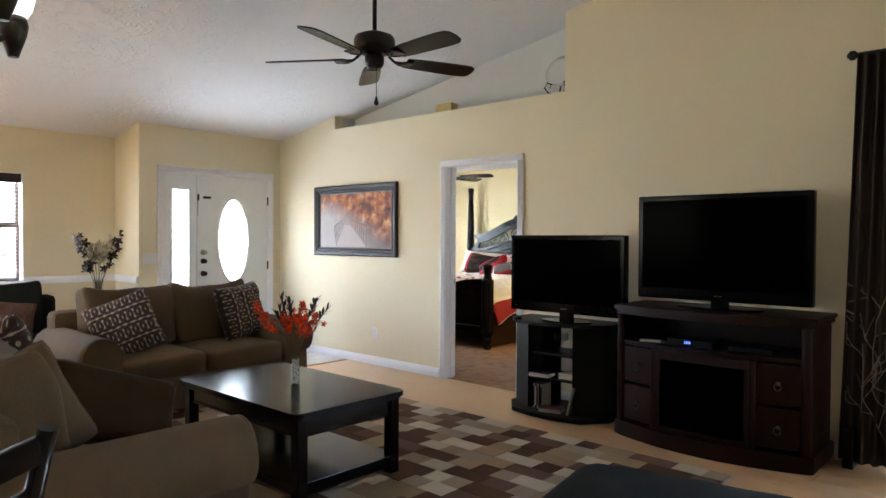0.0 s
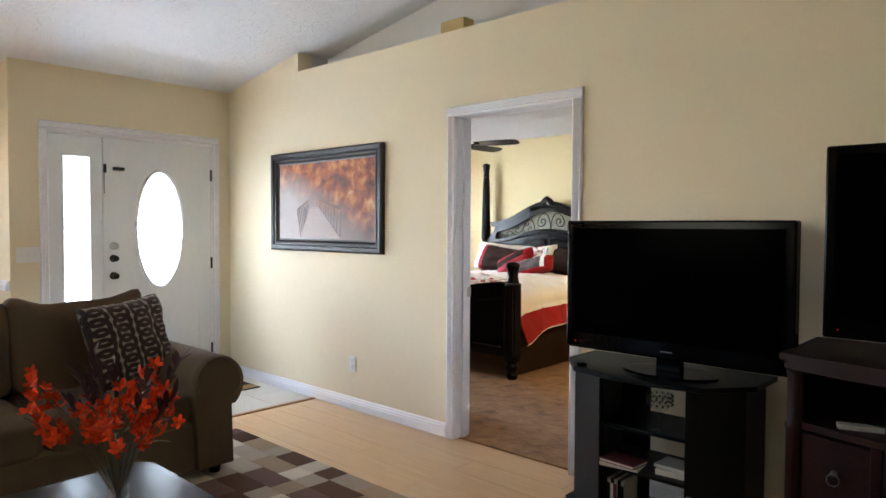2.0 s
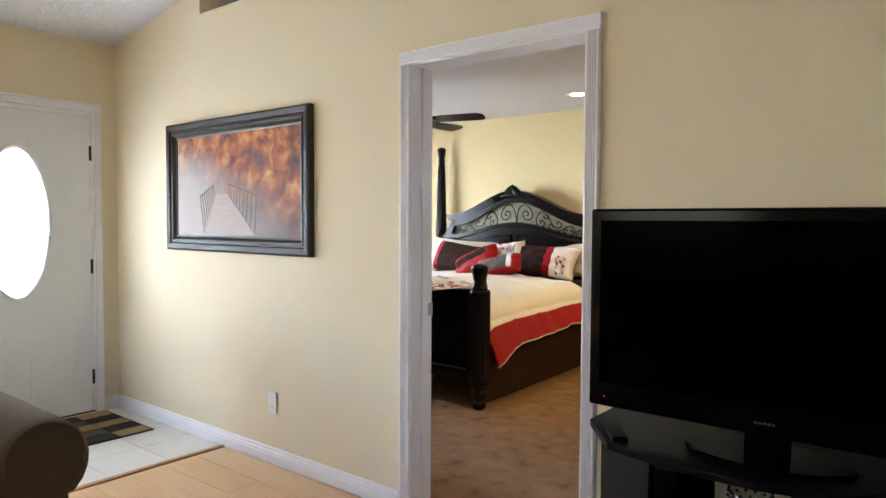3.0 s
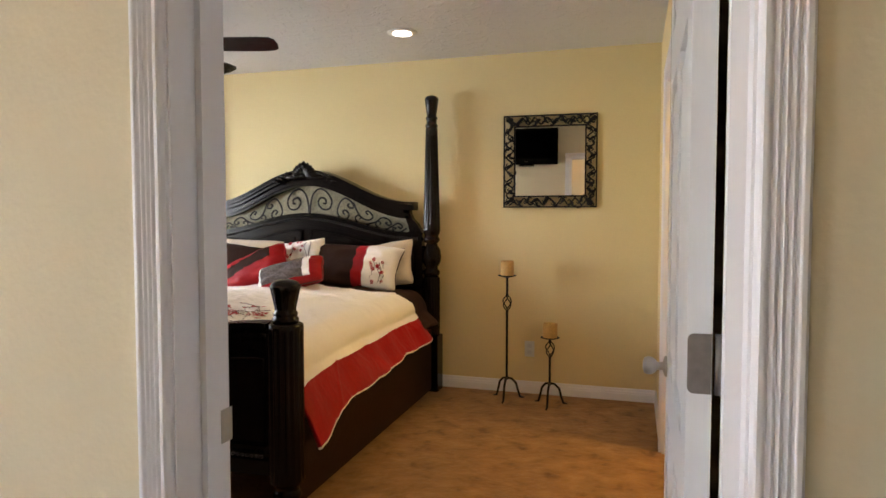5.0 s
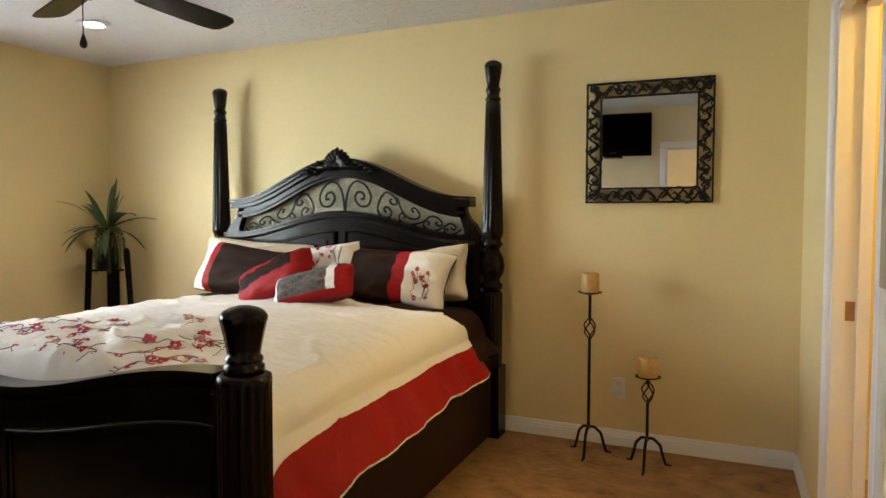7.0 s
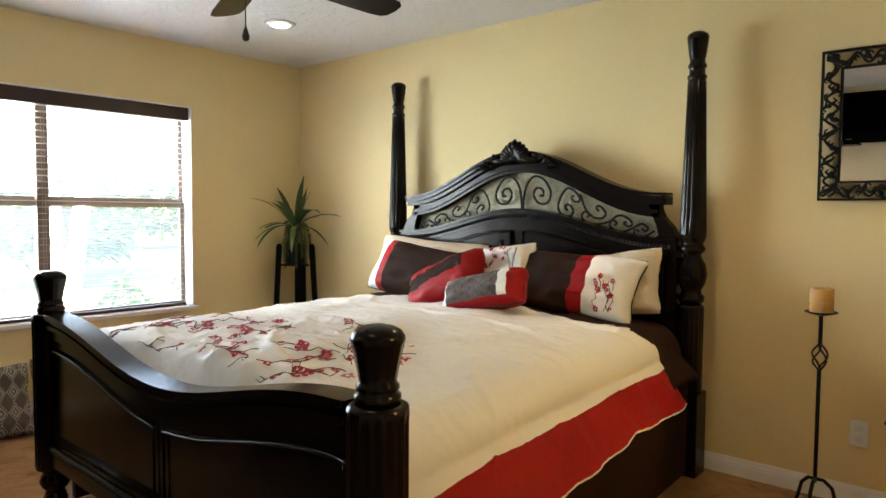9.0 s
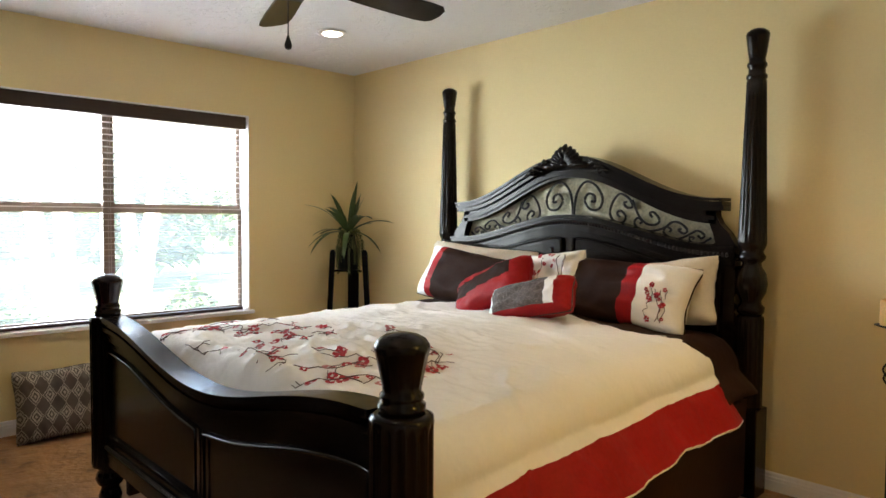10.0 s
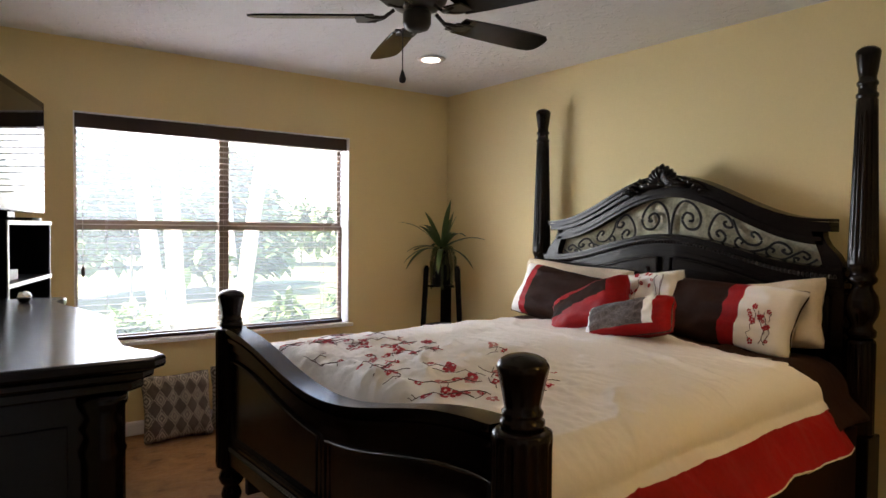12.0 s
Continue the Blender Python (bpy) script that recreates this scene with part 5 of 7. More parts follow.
wall_plate("wall_outlet", pose(-4.96, YW - 0.001, 0.34), "white duplex outlet on the yellow wall")
wall_plate("wall_outlet", pose(-4.075, YH - 0.001, 0.33), "white duplex outlet behind the candle stands")
wall_plate("light_switch", pose(XF + 0.001, 3.05, 1.13, 0, 0, 90), "white triple switch plate beside the front door", 3)

# framed autumn picture
art = thing("framed_picture", pose(-5.305, YW - 0.001, 1.55), "framed print of an autumn boardwalk, dark wood frame", "picture")
W2, H2 = 0.693, 0.392
def mitred(bm, w, h, prof):
    """Frame whose profile (inset, depth) runs round a rectangle."""
    rings = []
    for d, y in prof:
        rings.append([bm.verts.new((sx * (w - d), -y, sz * (h - d))) for sx, sz in ((-1, -1), (1, -1), (1, 1), (-1, 1))])
    for a, b in zip(rings, rings[1:]):
        for i in range(4):
            bm.faces.new((a[i], a[(i + 1) % 4], b[(i + 1) % 4], b[i]))
    return bm
part("frame", mitred(bmesh.new(), W2, H2, [(0, 0.0), (0, 0.032), (0.012, 0.040), (0.040, 0.036), (0.046, 0.026), (0.054, 0.026), (0.058, 0.031), (0.068, 0.030), (0.082, 0.014), (0.082, 0.004)]), FRAMEWOOD, art, "wide dark stepped frame")
part("frame_fillet", mitred(bmesh.new(), W2 - 0.082, H2 - 0.082, [(0, 0.012), (0.004, 0.015), (0.012, 0.013), (0.012, 0.006)]), PEWTER, art, "thin silver fillet")
def print_mat():
    """Russet leaves over pale mist, by height and noise."""
    m = ramp_mat("autumn_print", [(0.30, (0.040, 0.016, 0.010)), (0.44, (0.20, 0.048, 0.014)), (0.56, (0.42, 0.115, 0.022)), (0.72, (0.66, 0.34, 0.11))], 10, 0.6, detail=12, distort=0.4)
    N, L = m.node_tree.nodes, m.node_tree.links
    b = N["Principled BSDF"]
    leaves = b.inputs["Base Color"].links[0].from_socket
    tc = N.new("ShaderNodeTexCoord")
    sep = N.new("ShaderNodeSeparateXYZ")
    L.new(tc.outputs["Object"], sep.inputs["Vector"])
    n = N.new("ShaderNodeTexNoise")
    n.inputs["Scale"].default_value, n.inputs["Detail"].default_value = 3.5, 5
    L.new(tc.outputs["Object"], n.inputs["Vector"])
    ad = N.new("ShaderNodeMath")
    ad.operation = "MULTIPLY_ADD"
    L.new(n.outputs["Fac"], ad.inputs[0])
    ad.inputs[1].default_value = 0.30
    L.new(sep.outputs["Z"], ad.inputs[2])
    ad2 = N.new("ShaderNodeMath")
    ad2.operation = "MULTIPLY_ADD"
    L.new(sep.outputs["X"], ad2.inputs[0])
    ad2.inputs[1].default_value = 0.34
    L.new(ad.outputs["Value"], ad2.inputs[2])
    r = N.new("ShaderNodeMapRange")
    r.inputs["From Min"].default_value, r.inputs["From Max"].default_value = 0.02, 0.26
    L.new(ad2.outputs["Value"], r.inputs["Value"])
    mx = N.new("ShaderNodeMixRGB")
    rx = N.new("ShaderNodeMapRange")
    rx.inputs["From Min"].default_value, rx.inputs["From Max"].default_value = -0.35, 0.55
    L.new(sep.outputs["X"], rx.inputs["Value"])
    mist = N.new("ShaderNodeMixRGB")
    mist.inputs["Color1"].default_value = (0.44, 0.39, 0.37, 1)
    mist.inputs["Color2"].default_value = (0.17, 0.11, 0.09, 1)
    L.new(rx.outputs["Result"], mist.inputs["Fac"])
    L.new(mist.outputs["Color"], mx.inputs["Color1"])
    L.new(r.outputs["Result"], mx.inputs["Fac"])
    L.new(leaves, mx.inputs["Color2"])
    L.new(mx.outputs["Color"], b.inputs["Base Color"])
    return m
part("print", boxes((-0.60, 0.60, -0.008, 0, -0.299, 0.299)), print_mat(), art, "autumn forest print in russet and mist")
DECK = mat("grey_boardwalk_ink", (0.52, 0.42, 0.38), 0.6, var=0.16, scale=3, stretch=(0.3, 1, 26))
RAILINK = mat("brown_rail_ink", (0.20, 0.135, 0.11), 0.6, var=0.1)
part("boardwalk", prism([(-0.31, -0.287), (0.205, -0.287), (-0.06, -0.05), (-0.175, -0.05)], -0.0095, -0.008, "y"), DECK, art)
for side, x0, x1, f0, f1 in ((1, 0.215, -0.056, 0.200, -0.060), (-1, -0.345, -0.20, -0.300, -0.178)):
    bm = bmesh.new()
    prism([(x0, -0.072), (x0, -0.056), (x1, 0.012), (x1, 0.004)][::side], -0.0100, -0.0095, "y", bm=bm)
    for k in range(10):
        t = 1 - (1 - k / 10) ** 1.6
        xt, xb, zt, zb, w = x0 + (x1 - x0) * t, f0 + (f1 - f0) * t, -0.066 + 0.074 * t, -0.28 + 0.225 * t, 0.004 * (1 - t) + 0.0015
        prism([(xb - w, zb), (xb + w, zb), (xt + w, zt), (xt - w, zt)], -0.0100, -0.0095, "y", bm=bm)
    part("railing", bm, RAILINK, art)

# things on the ledge
lb = thing("ledge_box", pose(-4.02, 4.76, LEDGE + 0.004), "small yellow box on the high ledge", "box")
part("body", boxes((-0.10, 0.10, -0.05, 0.05, 0, 0.085), bevel=0.004), mat("mustard_card", (0.62, 0.47, 0.20), 0.7, var=0.08), lb)
ps = thing("plate_stand", pose(-2.74, 4.80, LEDGE + 0.004), "pale plate on a black scrolled iron stand", "decoration")
bm = lathe([(0.05, 0.0), (0.10, 0.008), (0.135, 0.022), (0.14, 0.026), (0.10, 0.014), (0.03, 0.006)], 30)
bm.transform(Matrix.Translation((0, 0, 0.19)) @ Matrix.Rotation(radians(78), 4, "X"))
part("plate", bm, NICHE, ps)
for s in (-1, 1):
    part("scroll", tube([(s * 0.02, -0.06, 0.0), (s * 0.09, -0.06, 0.02), (s * 0.13, -0.06, 0.07), (s * 0.10, -0.06, 0.11), (s * 0.06, -0.06, 0.09), (s * 0.075, -0.06, 0.06)], 0.006, 6), IRON, ps)
    part("leg", tube([(s * 0.02, -0.06, 0.0), (s * 0.03, 0.02, 0.02), (s * 0.05, 0.07, 0.10), (s * 0.04, 0.05, 0.30), (s * 0.06, 0.04, 0.34)], 0.006, 6), IRON, ps)

# sofas
def rolled_arm(L, h=0.63, r=0.150, w=0.25):
    """Arm along +x from 0 to L, rolled outwards to +y."""
    prof = []
    cy, cz = 0.0, h - r
    prof += [(-w / 2 + 0.02, 0.07), (w / 2 - 0.02, 0.07), (w / 2 - 0.03, cz - r * 0.75)]
    for k in range(15):
        a = -0.85 + (math.pi + 0.85 + 0.35) * k / 14
        prof.append((0.02 + cy + r * math.cos(a), cz + r * math.sin(a)))
    prof.append((-w / 2, cz - r * 0.5))
    bm = bmesh.new()
    rings = []
    for t, k in ((0, 0.93), (0.012, 0.985), (0.035, 1.0), (0.5, 1.0), (0.965, 1.0), (0.988, 0.985), (1.0, 0.93)):
        rings.append([bm.verts.new((L * t, 0.0 + y * k, 0.3 + (z - 0.3) * (k if z > 0.3 else 1))) for y, z in prof])
    n = len(prof)
    for a, b in zip(rings, rings[1:]):
        for i in range(n):
            bm.faces.new((a[i], a[(i + 1) % n], b[(i + 1) % n], b[i])).smooth = True
    bm.faces.new(rings[0][::-1])
    bm.faces.new(rings[-1])
    return bm


def sofa(name, m, width, seats, label, cloth, depth=0.98, back_h=0.90, seat_h=0.46, arm_h=0.63, legs=True):
    """Faces +x; the middle of its back is the origin."""
    s = thing(name, m, label, "sofa")
    aw = 0.25
    iw = width - 2 * aw
    part("base", boxes((0.05, depth - 0.03, -width / 2 + 0.06, width / 2 - 0.06, 0.06, seat_h - 0.14), bevel=0.02), cloth, s)
    part("back_frame", boxes((0.0, 0.20, -width / 2 + 0.08, width / 2 - 0.08, 0.06, back_h - 0.14), bevel=0.05), cloth, s)
    for sg in (-1, 1):
        bm = rolled_arm(depth - 0.02, arm_h)
        if sg < 0:
            bm.transform(Matrix.Scale(-1, 4, (0, 1, 0)))
        bm.transform(Matrix.Translation((0.02, sg * (width / 2 - 0.15), 0)))
        arm = part("arm", bm, cloth, s)
        rim = []
        for k in range(22):
            a = -0.85 + (math.pi + 1.2) * k / 21
            rim.append((depth + 0.0, sg * (width / 2 - 0.15 + 0.018 + 0.126 * math.cos(a)), arm_h - 0.135 + 0.126 * math.sin(a)))
        part("welt", tube(rim, 0.006, 6), cloth, arm)
    for k in range(seats):
        y = -iw / 2 + iw * (k + 0.5) / seats
        part("seat_cushion", soft_box(depth - 0.24, iw / seats - 0.006, 0.17, 0.22, 12, 0.12, 0.0, at=(0.22 + (depth - 0.24) / 2, y, seat_h - 0.075), noise_amp=0.008, seed=k), cloth, s)
        bm = soft_box(0.23, iw / seats + 0.01, 0.50, 0.20, 12, 0.0, at=(0, 0, 0), noise_amp=0.018, seed=3 + k * 2)
        for v in bm.verts:
            if v.co.z > 0.1:
                v.co.z += 0.055 * min(1.0, abs(v.co.y) / (iw / seats / 2)) ** 3 - 0.025
                v.co.x *= 1 - 0.35 * (v.co.z - 0.1) / 0.2
        bm.transform(Matrix.Translation((0.27, y, seat_h + 0.245)) @ Matrix.Rotation(radians(-11), 4, "Y"))
        part("back_cushion", bm, cloth, s)
    if legs:
        for x in (0.08, depth - 0.08):
            for sg in (-1, 1):
                part("leg", lathe([(0.02, 0.0), (0.03, 0.02), (0.034, 0.06)], 14, (x, sg * (width / 2 - 0.12), 0)), ESPRESSO, s)
    return s


sofa("loveseat", pose(-5.42, 2.505, 0), 1.89, 2, "brown chenille loveseat with rolled arms", CHENILLE, 1.0, 0.92, arm_h=0.66)
sofa("sofa", pose(-3.05, 0.36, 0, 0, 0, 90), 2.18, 3, "brown chenille sofa with rolled arms", CHENILLE, 1.0, 0.92)
for m, sd in ((pose(-4.89, 2.03, 0.665, -16, -22, 62), 1), (pose(-4.90, 3.04, 0.71, -16, -5, 105), 2)):
    scatter("ring_pillow", 0.51, 0.49, 0.17, m, "throw pillow with cream and brown ring weave", [RINGS if sd == 1 else RINGSUP], seed=10 + sd, group="ring pillows on the sofas")
scatter("ring_pillow", 0.46, 0.44, 0.16, pose(-3.80, 0.95, 0.72, -20, 10, 200), "throw pillow with cream and brown ring weave", [RINGS], seed=14, group="ring pillows on the sofas")
scatter("corded_pillow", 0.54, 0.31, 0.15, pose(-2.43, 0.985, 0.665, -25, 20, 90), "brown pillow with twisted cord edge, shade put into its dark cloth", [SHADEDCLOTH], seed=17, group="", pinch=0.05, wr=0.007, cord=0.009, trim=CORD)
scatter("corded_pillow", 0.46, 0.43, 0.16, pose(-2.345, 0.60, 0.70, -8, -25, 90), "plain brown chenille pillow on the sofa", [CHENILLE], seed=18, group="", pinch=0.06, wr=0.008)

armchair = sofa("armchair", pose(-6.95, 1.72, 0, 0, 0, 0), 1.02, 1, "charcoal upholstered armchair with rounded back", DARKHIDE, 0.92, 0.93, 0.44, 0.60)
scatter("rust_pillow", 0.40, 0.34, 0.14, pose(-6.42, 1.66, 0.62, -22, 8, 75), "rust brown satin throw pillow", [RUSTCLOTH], seed=21, group="")
ottoman = thing("ottoman", pose(-0.58, 2.23, -0.012, 0, 0, 10), "low charcoal ottoman with a cushioned top", "ottoman")
part("base", boxes((-0.48, 0.48, -0.36, 0.36, 0.05, 0.27), bevel=0.03), DARKHIDE, ottoman)
part("cushion", soft_box(1.0, 0.76, 0.17, 0.25, 12, 0.1, at=(0, 0, 0.325), noise_amp=0.01), DARKHIDE, ottoman)
for x in (-0.4, 0.4):
    for y in (-0.28, 0.28):
        part("leg", lathe([(0.018, 0), (0.026, 0.055)], 12, (x, y, 0)), ESPRESSO, ottoman)

# coffee table
ct = thing("coffee_table", pose(-2.985, 2.21, 0), "dark espresso coffee table with lower shelf", "coffee table")
def rounded(w, d, r, n=6):
    pts = []
    for cx, cy, a0 in ((w - r, d - r, 0), (-w + r, d - r, 90), (-w + r, -d + r, 180), (w - r, -d + r, 270)):
        pts += [(cx + r * math.cos(radians(a0 + 90 * k / n)), cy + r * math.sin(radians(a0 + 90 * k / n))) for k in range(n + 1)]
    return pts
part("tabletop", prism(rounded(0.62, 0.385, 0.05), 0.452, 0.482, "z", 0.006), LACQUER, ct)
part("tabletop_lip", prism(rounded(0.605, 0.37, 0.045), 0.438, 0.452, "z", 0.004), ESPRESSO, ct)
part("apron", boxes((-0.55, 0.55, -0.335, -0.315, 0.345, 0.438), (-0.55, 0.55, 0.315, 0.335, 0.345, 0.438), (-0.575, -0.555, -0.30, 0.30, 0.345, 0.438), (0.555, 0.575, -0.30, 0.30, 0.345, 0.438)), ESPRESSO, ct)
part("apron_bead", boxes((-0.55, 0.55, -0.340, -0.334, 0.352, 0.360), (0.574, 0.580, -0.30, 0.30, 0.352, 0.360), (-0.55, 0.55, -0.340, -0.334, 0.420, 0.428), (0.574, 0.580, -0.30, 0.30, 0.420, 0.428)), ESPRESSO, ct)
for x in (-0.56, 0.56):
    for y in (-0.32, 0.32):
        part("leg", boxes((x - 0.032, x + 0.032, y - 0.032, y + 0.032, 0.0, 0.438), bevel=0.006), ESPRESSO, ct)
part("lower_shelf", boxes((-0.585, 0.585, -0.345, 0.345, 0.085, 0.115), bevel=0.004), ESPRESSO, ct)
part("lower_rail", boxes((-0.53, 0.53, -0.335, -0.320, 0.045, 0.085), (0.56, 0.575, -0.29, 0.29, 0.045, 0.085), bevel=0.003), ESPRESSO, ct)


def leaf_blade(bm, base, d, length, width, droop, n=7):
    """One strap leaf, folded and curved."""
    d = Vector(d).normalized()
    flat = Vector((d.x, d.y, 0))
    flat = flat.normalized() if flat.length > 1e-3 else Vector((1, 0, 0))
    side = Vector((-flat.y, flat.x, 0))
    p, rows = Vector(base), []
    cur = d.copy()
    for i in range(n + 1):
        t = i / n
        w = width * (math.sin(math.pi * min(1.0, 0.12 + 0.88 * t)) ** 0.7)
        rows.append([bm.verts.new(p - side * w / 2 + Vector((0, 0, 0.12 * w))), bm.verts.new(p), bm.verts.new(p + side * w / 2 + Vector((0, 0, 0.12 * w)))])
        cur = (cur + Vector((0, 0, -droop / n))).normalized()
        p = p + cur * length / n
    for a, b in zip(rows, rows[1:]):
        for k in range(2):
            bm.faces.new((a[k], a[k + 1], b[k + 1], b[k])).smooth = True


def flower(bm, at, r, n, rg, cup=0.4):
    ax = Vector((rg.uniform(-1, 1), rg.uniform(-1, 1), rg.uniform(-0.2, 1))).normalized()
    e1 = ax.orthogonal().normalized()
    e2 = ax.cross(e1)
    for k in range(n):
        a = 2 * math.pi * k / n + rg.random() * 0.3
        d = e1 * math.cos(a) + e2 * math.sin(a)
        s = ax.cross(d)
        c = Vector(at)
        pts = [c, c + d * r * 0.45 + s * r * 0.30 + ax * r * cup * 0.3, c + d * r * 0.85 + s * r * 0.22 + ax * r * cup * 0.8, c + d * r + ax * r * cup, c + d * r * 0.85 - s * r * 0.22 + ax * r * cup * 0.8, c + d * r * 0.45 - s * r * 0.30 + ax * r * cup * 0.3]
        bm.faces.new([bm.verts.new(p) for p in pts])


vase = thing("flower_vase", pose(-2.94, 2.23, 0.482), "glass cylinder vase with orange-red silk flowers", "vase")
part("glass_cylinder", lathe([(0.024, 0.0), (0.027, 0.003), (0.027, 0.185), (0.0245, 0.185), (0.0245, 0.012), (0.004, 0.010)], 24), GLASS, vase).visible_shadow = False
bm = bmesh.new()
rg = random.Random(11)
for k in range(150):
    a, r, z = rg.uniform(0, 6.28), 0.019 * math.sqrt(rg.random()), rg.uniform(0.018, 0.15)
    bmesh.ops.create_icosphere(bm, subdivisions=1, radius=rg.uniform(0.005, 0.007), matrix=Matrix.Translation((r * math.cos(a), r * math.sin(a), z)))
part("bead_filling", bm, BEADS, vase, "silvery glass beads", True)
stems, reds, darks, greens = bmesh.new(), bmesh.new(), bmesh.new(), bmesh.new()
for k in range(26):
    a, lean = rg.uniform(0, 6.28), rg.uniform(0.10, 0.72)
    L = rg.uniform(0.24, 0.37)
    top_p = Vector((math.cos(a) * lean * L * 0.95, math.sin(a) * lean * L * 0.95, 0.17 + L * (1 - 0.35 * lean)))
    midp = Vector((top_p.x * 0.35, top_p.y * 0.35, 0.17 + (top_p.z - 0.17) * 0.5))
    tube([(rg.uniform(-0.01, 0.01), rg.uniform(-0.01, 0.01), 0.03 if k % 6 == 0 else 0.155), (top_p.x * 0.05, top_p.y * 0.05, 0.17), midp, top_p], 0.0019, 5, stems)
    if k % 3 == 2:
        d = (top_p - midp).normalized()
        for q in range(12):
            leaf_blade(darks, top_p - d * 0.07 + d * 0.011 * q, d + Vector((rg.uniform(-0.6, 0.6), rg.uniform(-0.6, 0.6), rg.uniform(-0.2, 0.4))), 0.052, 0.015, 0.2, 3)
    else:
        for q in range(7):
            pp = midp + (top_p - midp) * rg.uniform(0.3, 1.08) + Vector((rg.uniform(-0.025, 0.025), rg.uniform(-0.025, 0.025), rg.uniform(-0.02, 0.02)))
            flower(reds, pp, rg.uniform(0.016, 0.028), 5, rg)
    if k % 5 == 0:
        leaf_blade(greens, midp, (math.cos(a), math.sin(a), 0.4), 0.10, 0.014, 0.8, 5)
tagged(part("stem_bunch", stems, STEM, vase), kind="stuff")
tagged(part("blossom_spray", reds, PETALRED, vase, "orange-red silk blossoms"), kind="stuff")
tagged(part("grass_spray", darks, PETALDARK, vase, "maroon grass sprays"), kind="stuff")
part("leaf_spray", greens, TRAIL, vase)

# side table and orchid vase behind the loveseat
stb = thing("side_table", pose(-6.62, 2.52, 0), "small dark round side table behind the loveseat", "table")
part("tabletop", lathe([(0.22, 0.60), (0.235, 0.605), (0.235, 0.622), (0.22, 0.628)], 32), ESPRESSO, stb)
part("pedestal", lathe([(0.16, 0.0), (0.16, 0.02), (0.05, 0.05), (0.03, 0.12), (0.045, 0.30), (0.03, 0.5), (0.08, 0.60)], 24), ESPRESSO, stb)
orch = thing("orchid_vase", pose(-6.62, 2.48, 0.628), "glass vase with cream and black silk orchids", "vase")
part("glass_vase", lathe([(0.04, 0.0), (0.045, 0.004), (0.04, 0.12), (0.05, 0.30), (0.047, 0.30), (0.036, 0.12), (0.02, 0.012)], 24), GLASS, orch)
stems, wh, dk = bmesh.new(), bmesh.new(), bmesh.new()
for k in range(9):
    s = (k - 4) / 4
    kind = wh if abs(s) < 0.6 else dk
    tip = Vector((0.05 * math.sin(k * 2.1), s * 0.23, 0.78 - 0.06 * (k % 2) - (0.08 if kind is wh else 0.02)))
    pts = [Vector((0, 0, 0.02)), Vector((0, s * 0.03, 0.25)), Vector((tip.x * 0.5, s * 0.12, 0.5)), tip]
    tube(pts, 0.003, 5, stems)
    for q in range(15 if kind is wh else 10):
        t = rg.uniform(0.0, 1.0)
        base = pts[2].lerp(tip, t) if kind is wh else (pts[1].lerp(pts[2], 0.6)).lerp(tip, t)
        flower(kind, base + Vector((rg.uniform(-0.03, 0.03), rg.uniform(-0.035, 0.035), rg.uniform(-0.03, 0.03))), rg.uniform(0.036, 0.055), 5, rg)
tagged(part("stem_bunch", stems, STEM, orch), kind="stuff")
tagged(part("cream_orchid_spray", wh, ORCHIDWHITE, orch, "cream silk orchids"), kind="stuff")
tagged(part("black_orchid_spray", dk, ORCHIDDARK, orch, "black plum silk orchids"), kind="stuff")

# television stand, console, televisions
stand = thing("tv_stand", pose(-2.455, 4.36, 0), "black laminate television stand with open shelves", "tv stand")
hexp = [(-0.44, 0.24), (-0.44, -0.02), (-0.30, -0.20), (-0.10, -0.245), (0.10, -0.245), (0.30, -0.20), (0.44, -0.02), (0.44, 0.24)]
part("top", prism(hexp, 0.70, 0.722, "z", 0.003), BLACKWOOD, stand)
part("base", prism([(x * 1.02, y * 1.05) for x, y in hexp], 0.0, 0.035, "z", 0.004), BLACKWOOD, stand)
for s in (-1, 1):
    part("side_panel", prism([(s * 0.40, 0.22), (s * 0.40, -0.02), (s * 0.20, -0.14), (s * 0.20, -0.12), (s * 0.36, -0.01), (s * 0.36, 0.22)][::s], 0.035, 0.70, "z"), BLACKWOOD, stand)
    part("inner_panel", boxes((s * 0.20 - 0.01, s * 0.20 + 0.01, -0.12, 0.06, 0.035, 0.70)), BLACKWOOD, stand)
for z in (0.27, 0.46):
    part("shelf", prism([(-0.35, 0.20), (-0.35, 0.0), (-0.19, -0.125), (0.19, -0.125), (0.35, 0.0), (0.35, 0.20)], z, z + 0.015, "z"), BLACKWOOD, stand)
part("back_strip", boxes((-0.36, -0.12, 0.20, 0.212, 0.035, 0.70), (0.10, 0.36, 0.20, 0.212, 0.035, 0.70)), BLACKWOOD, stand)


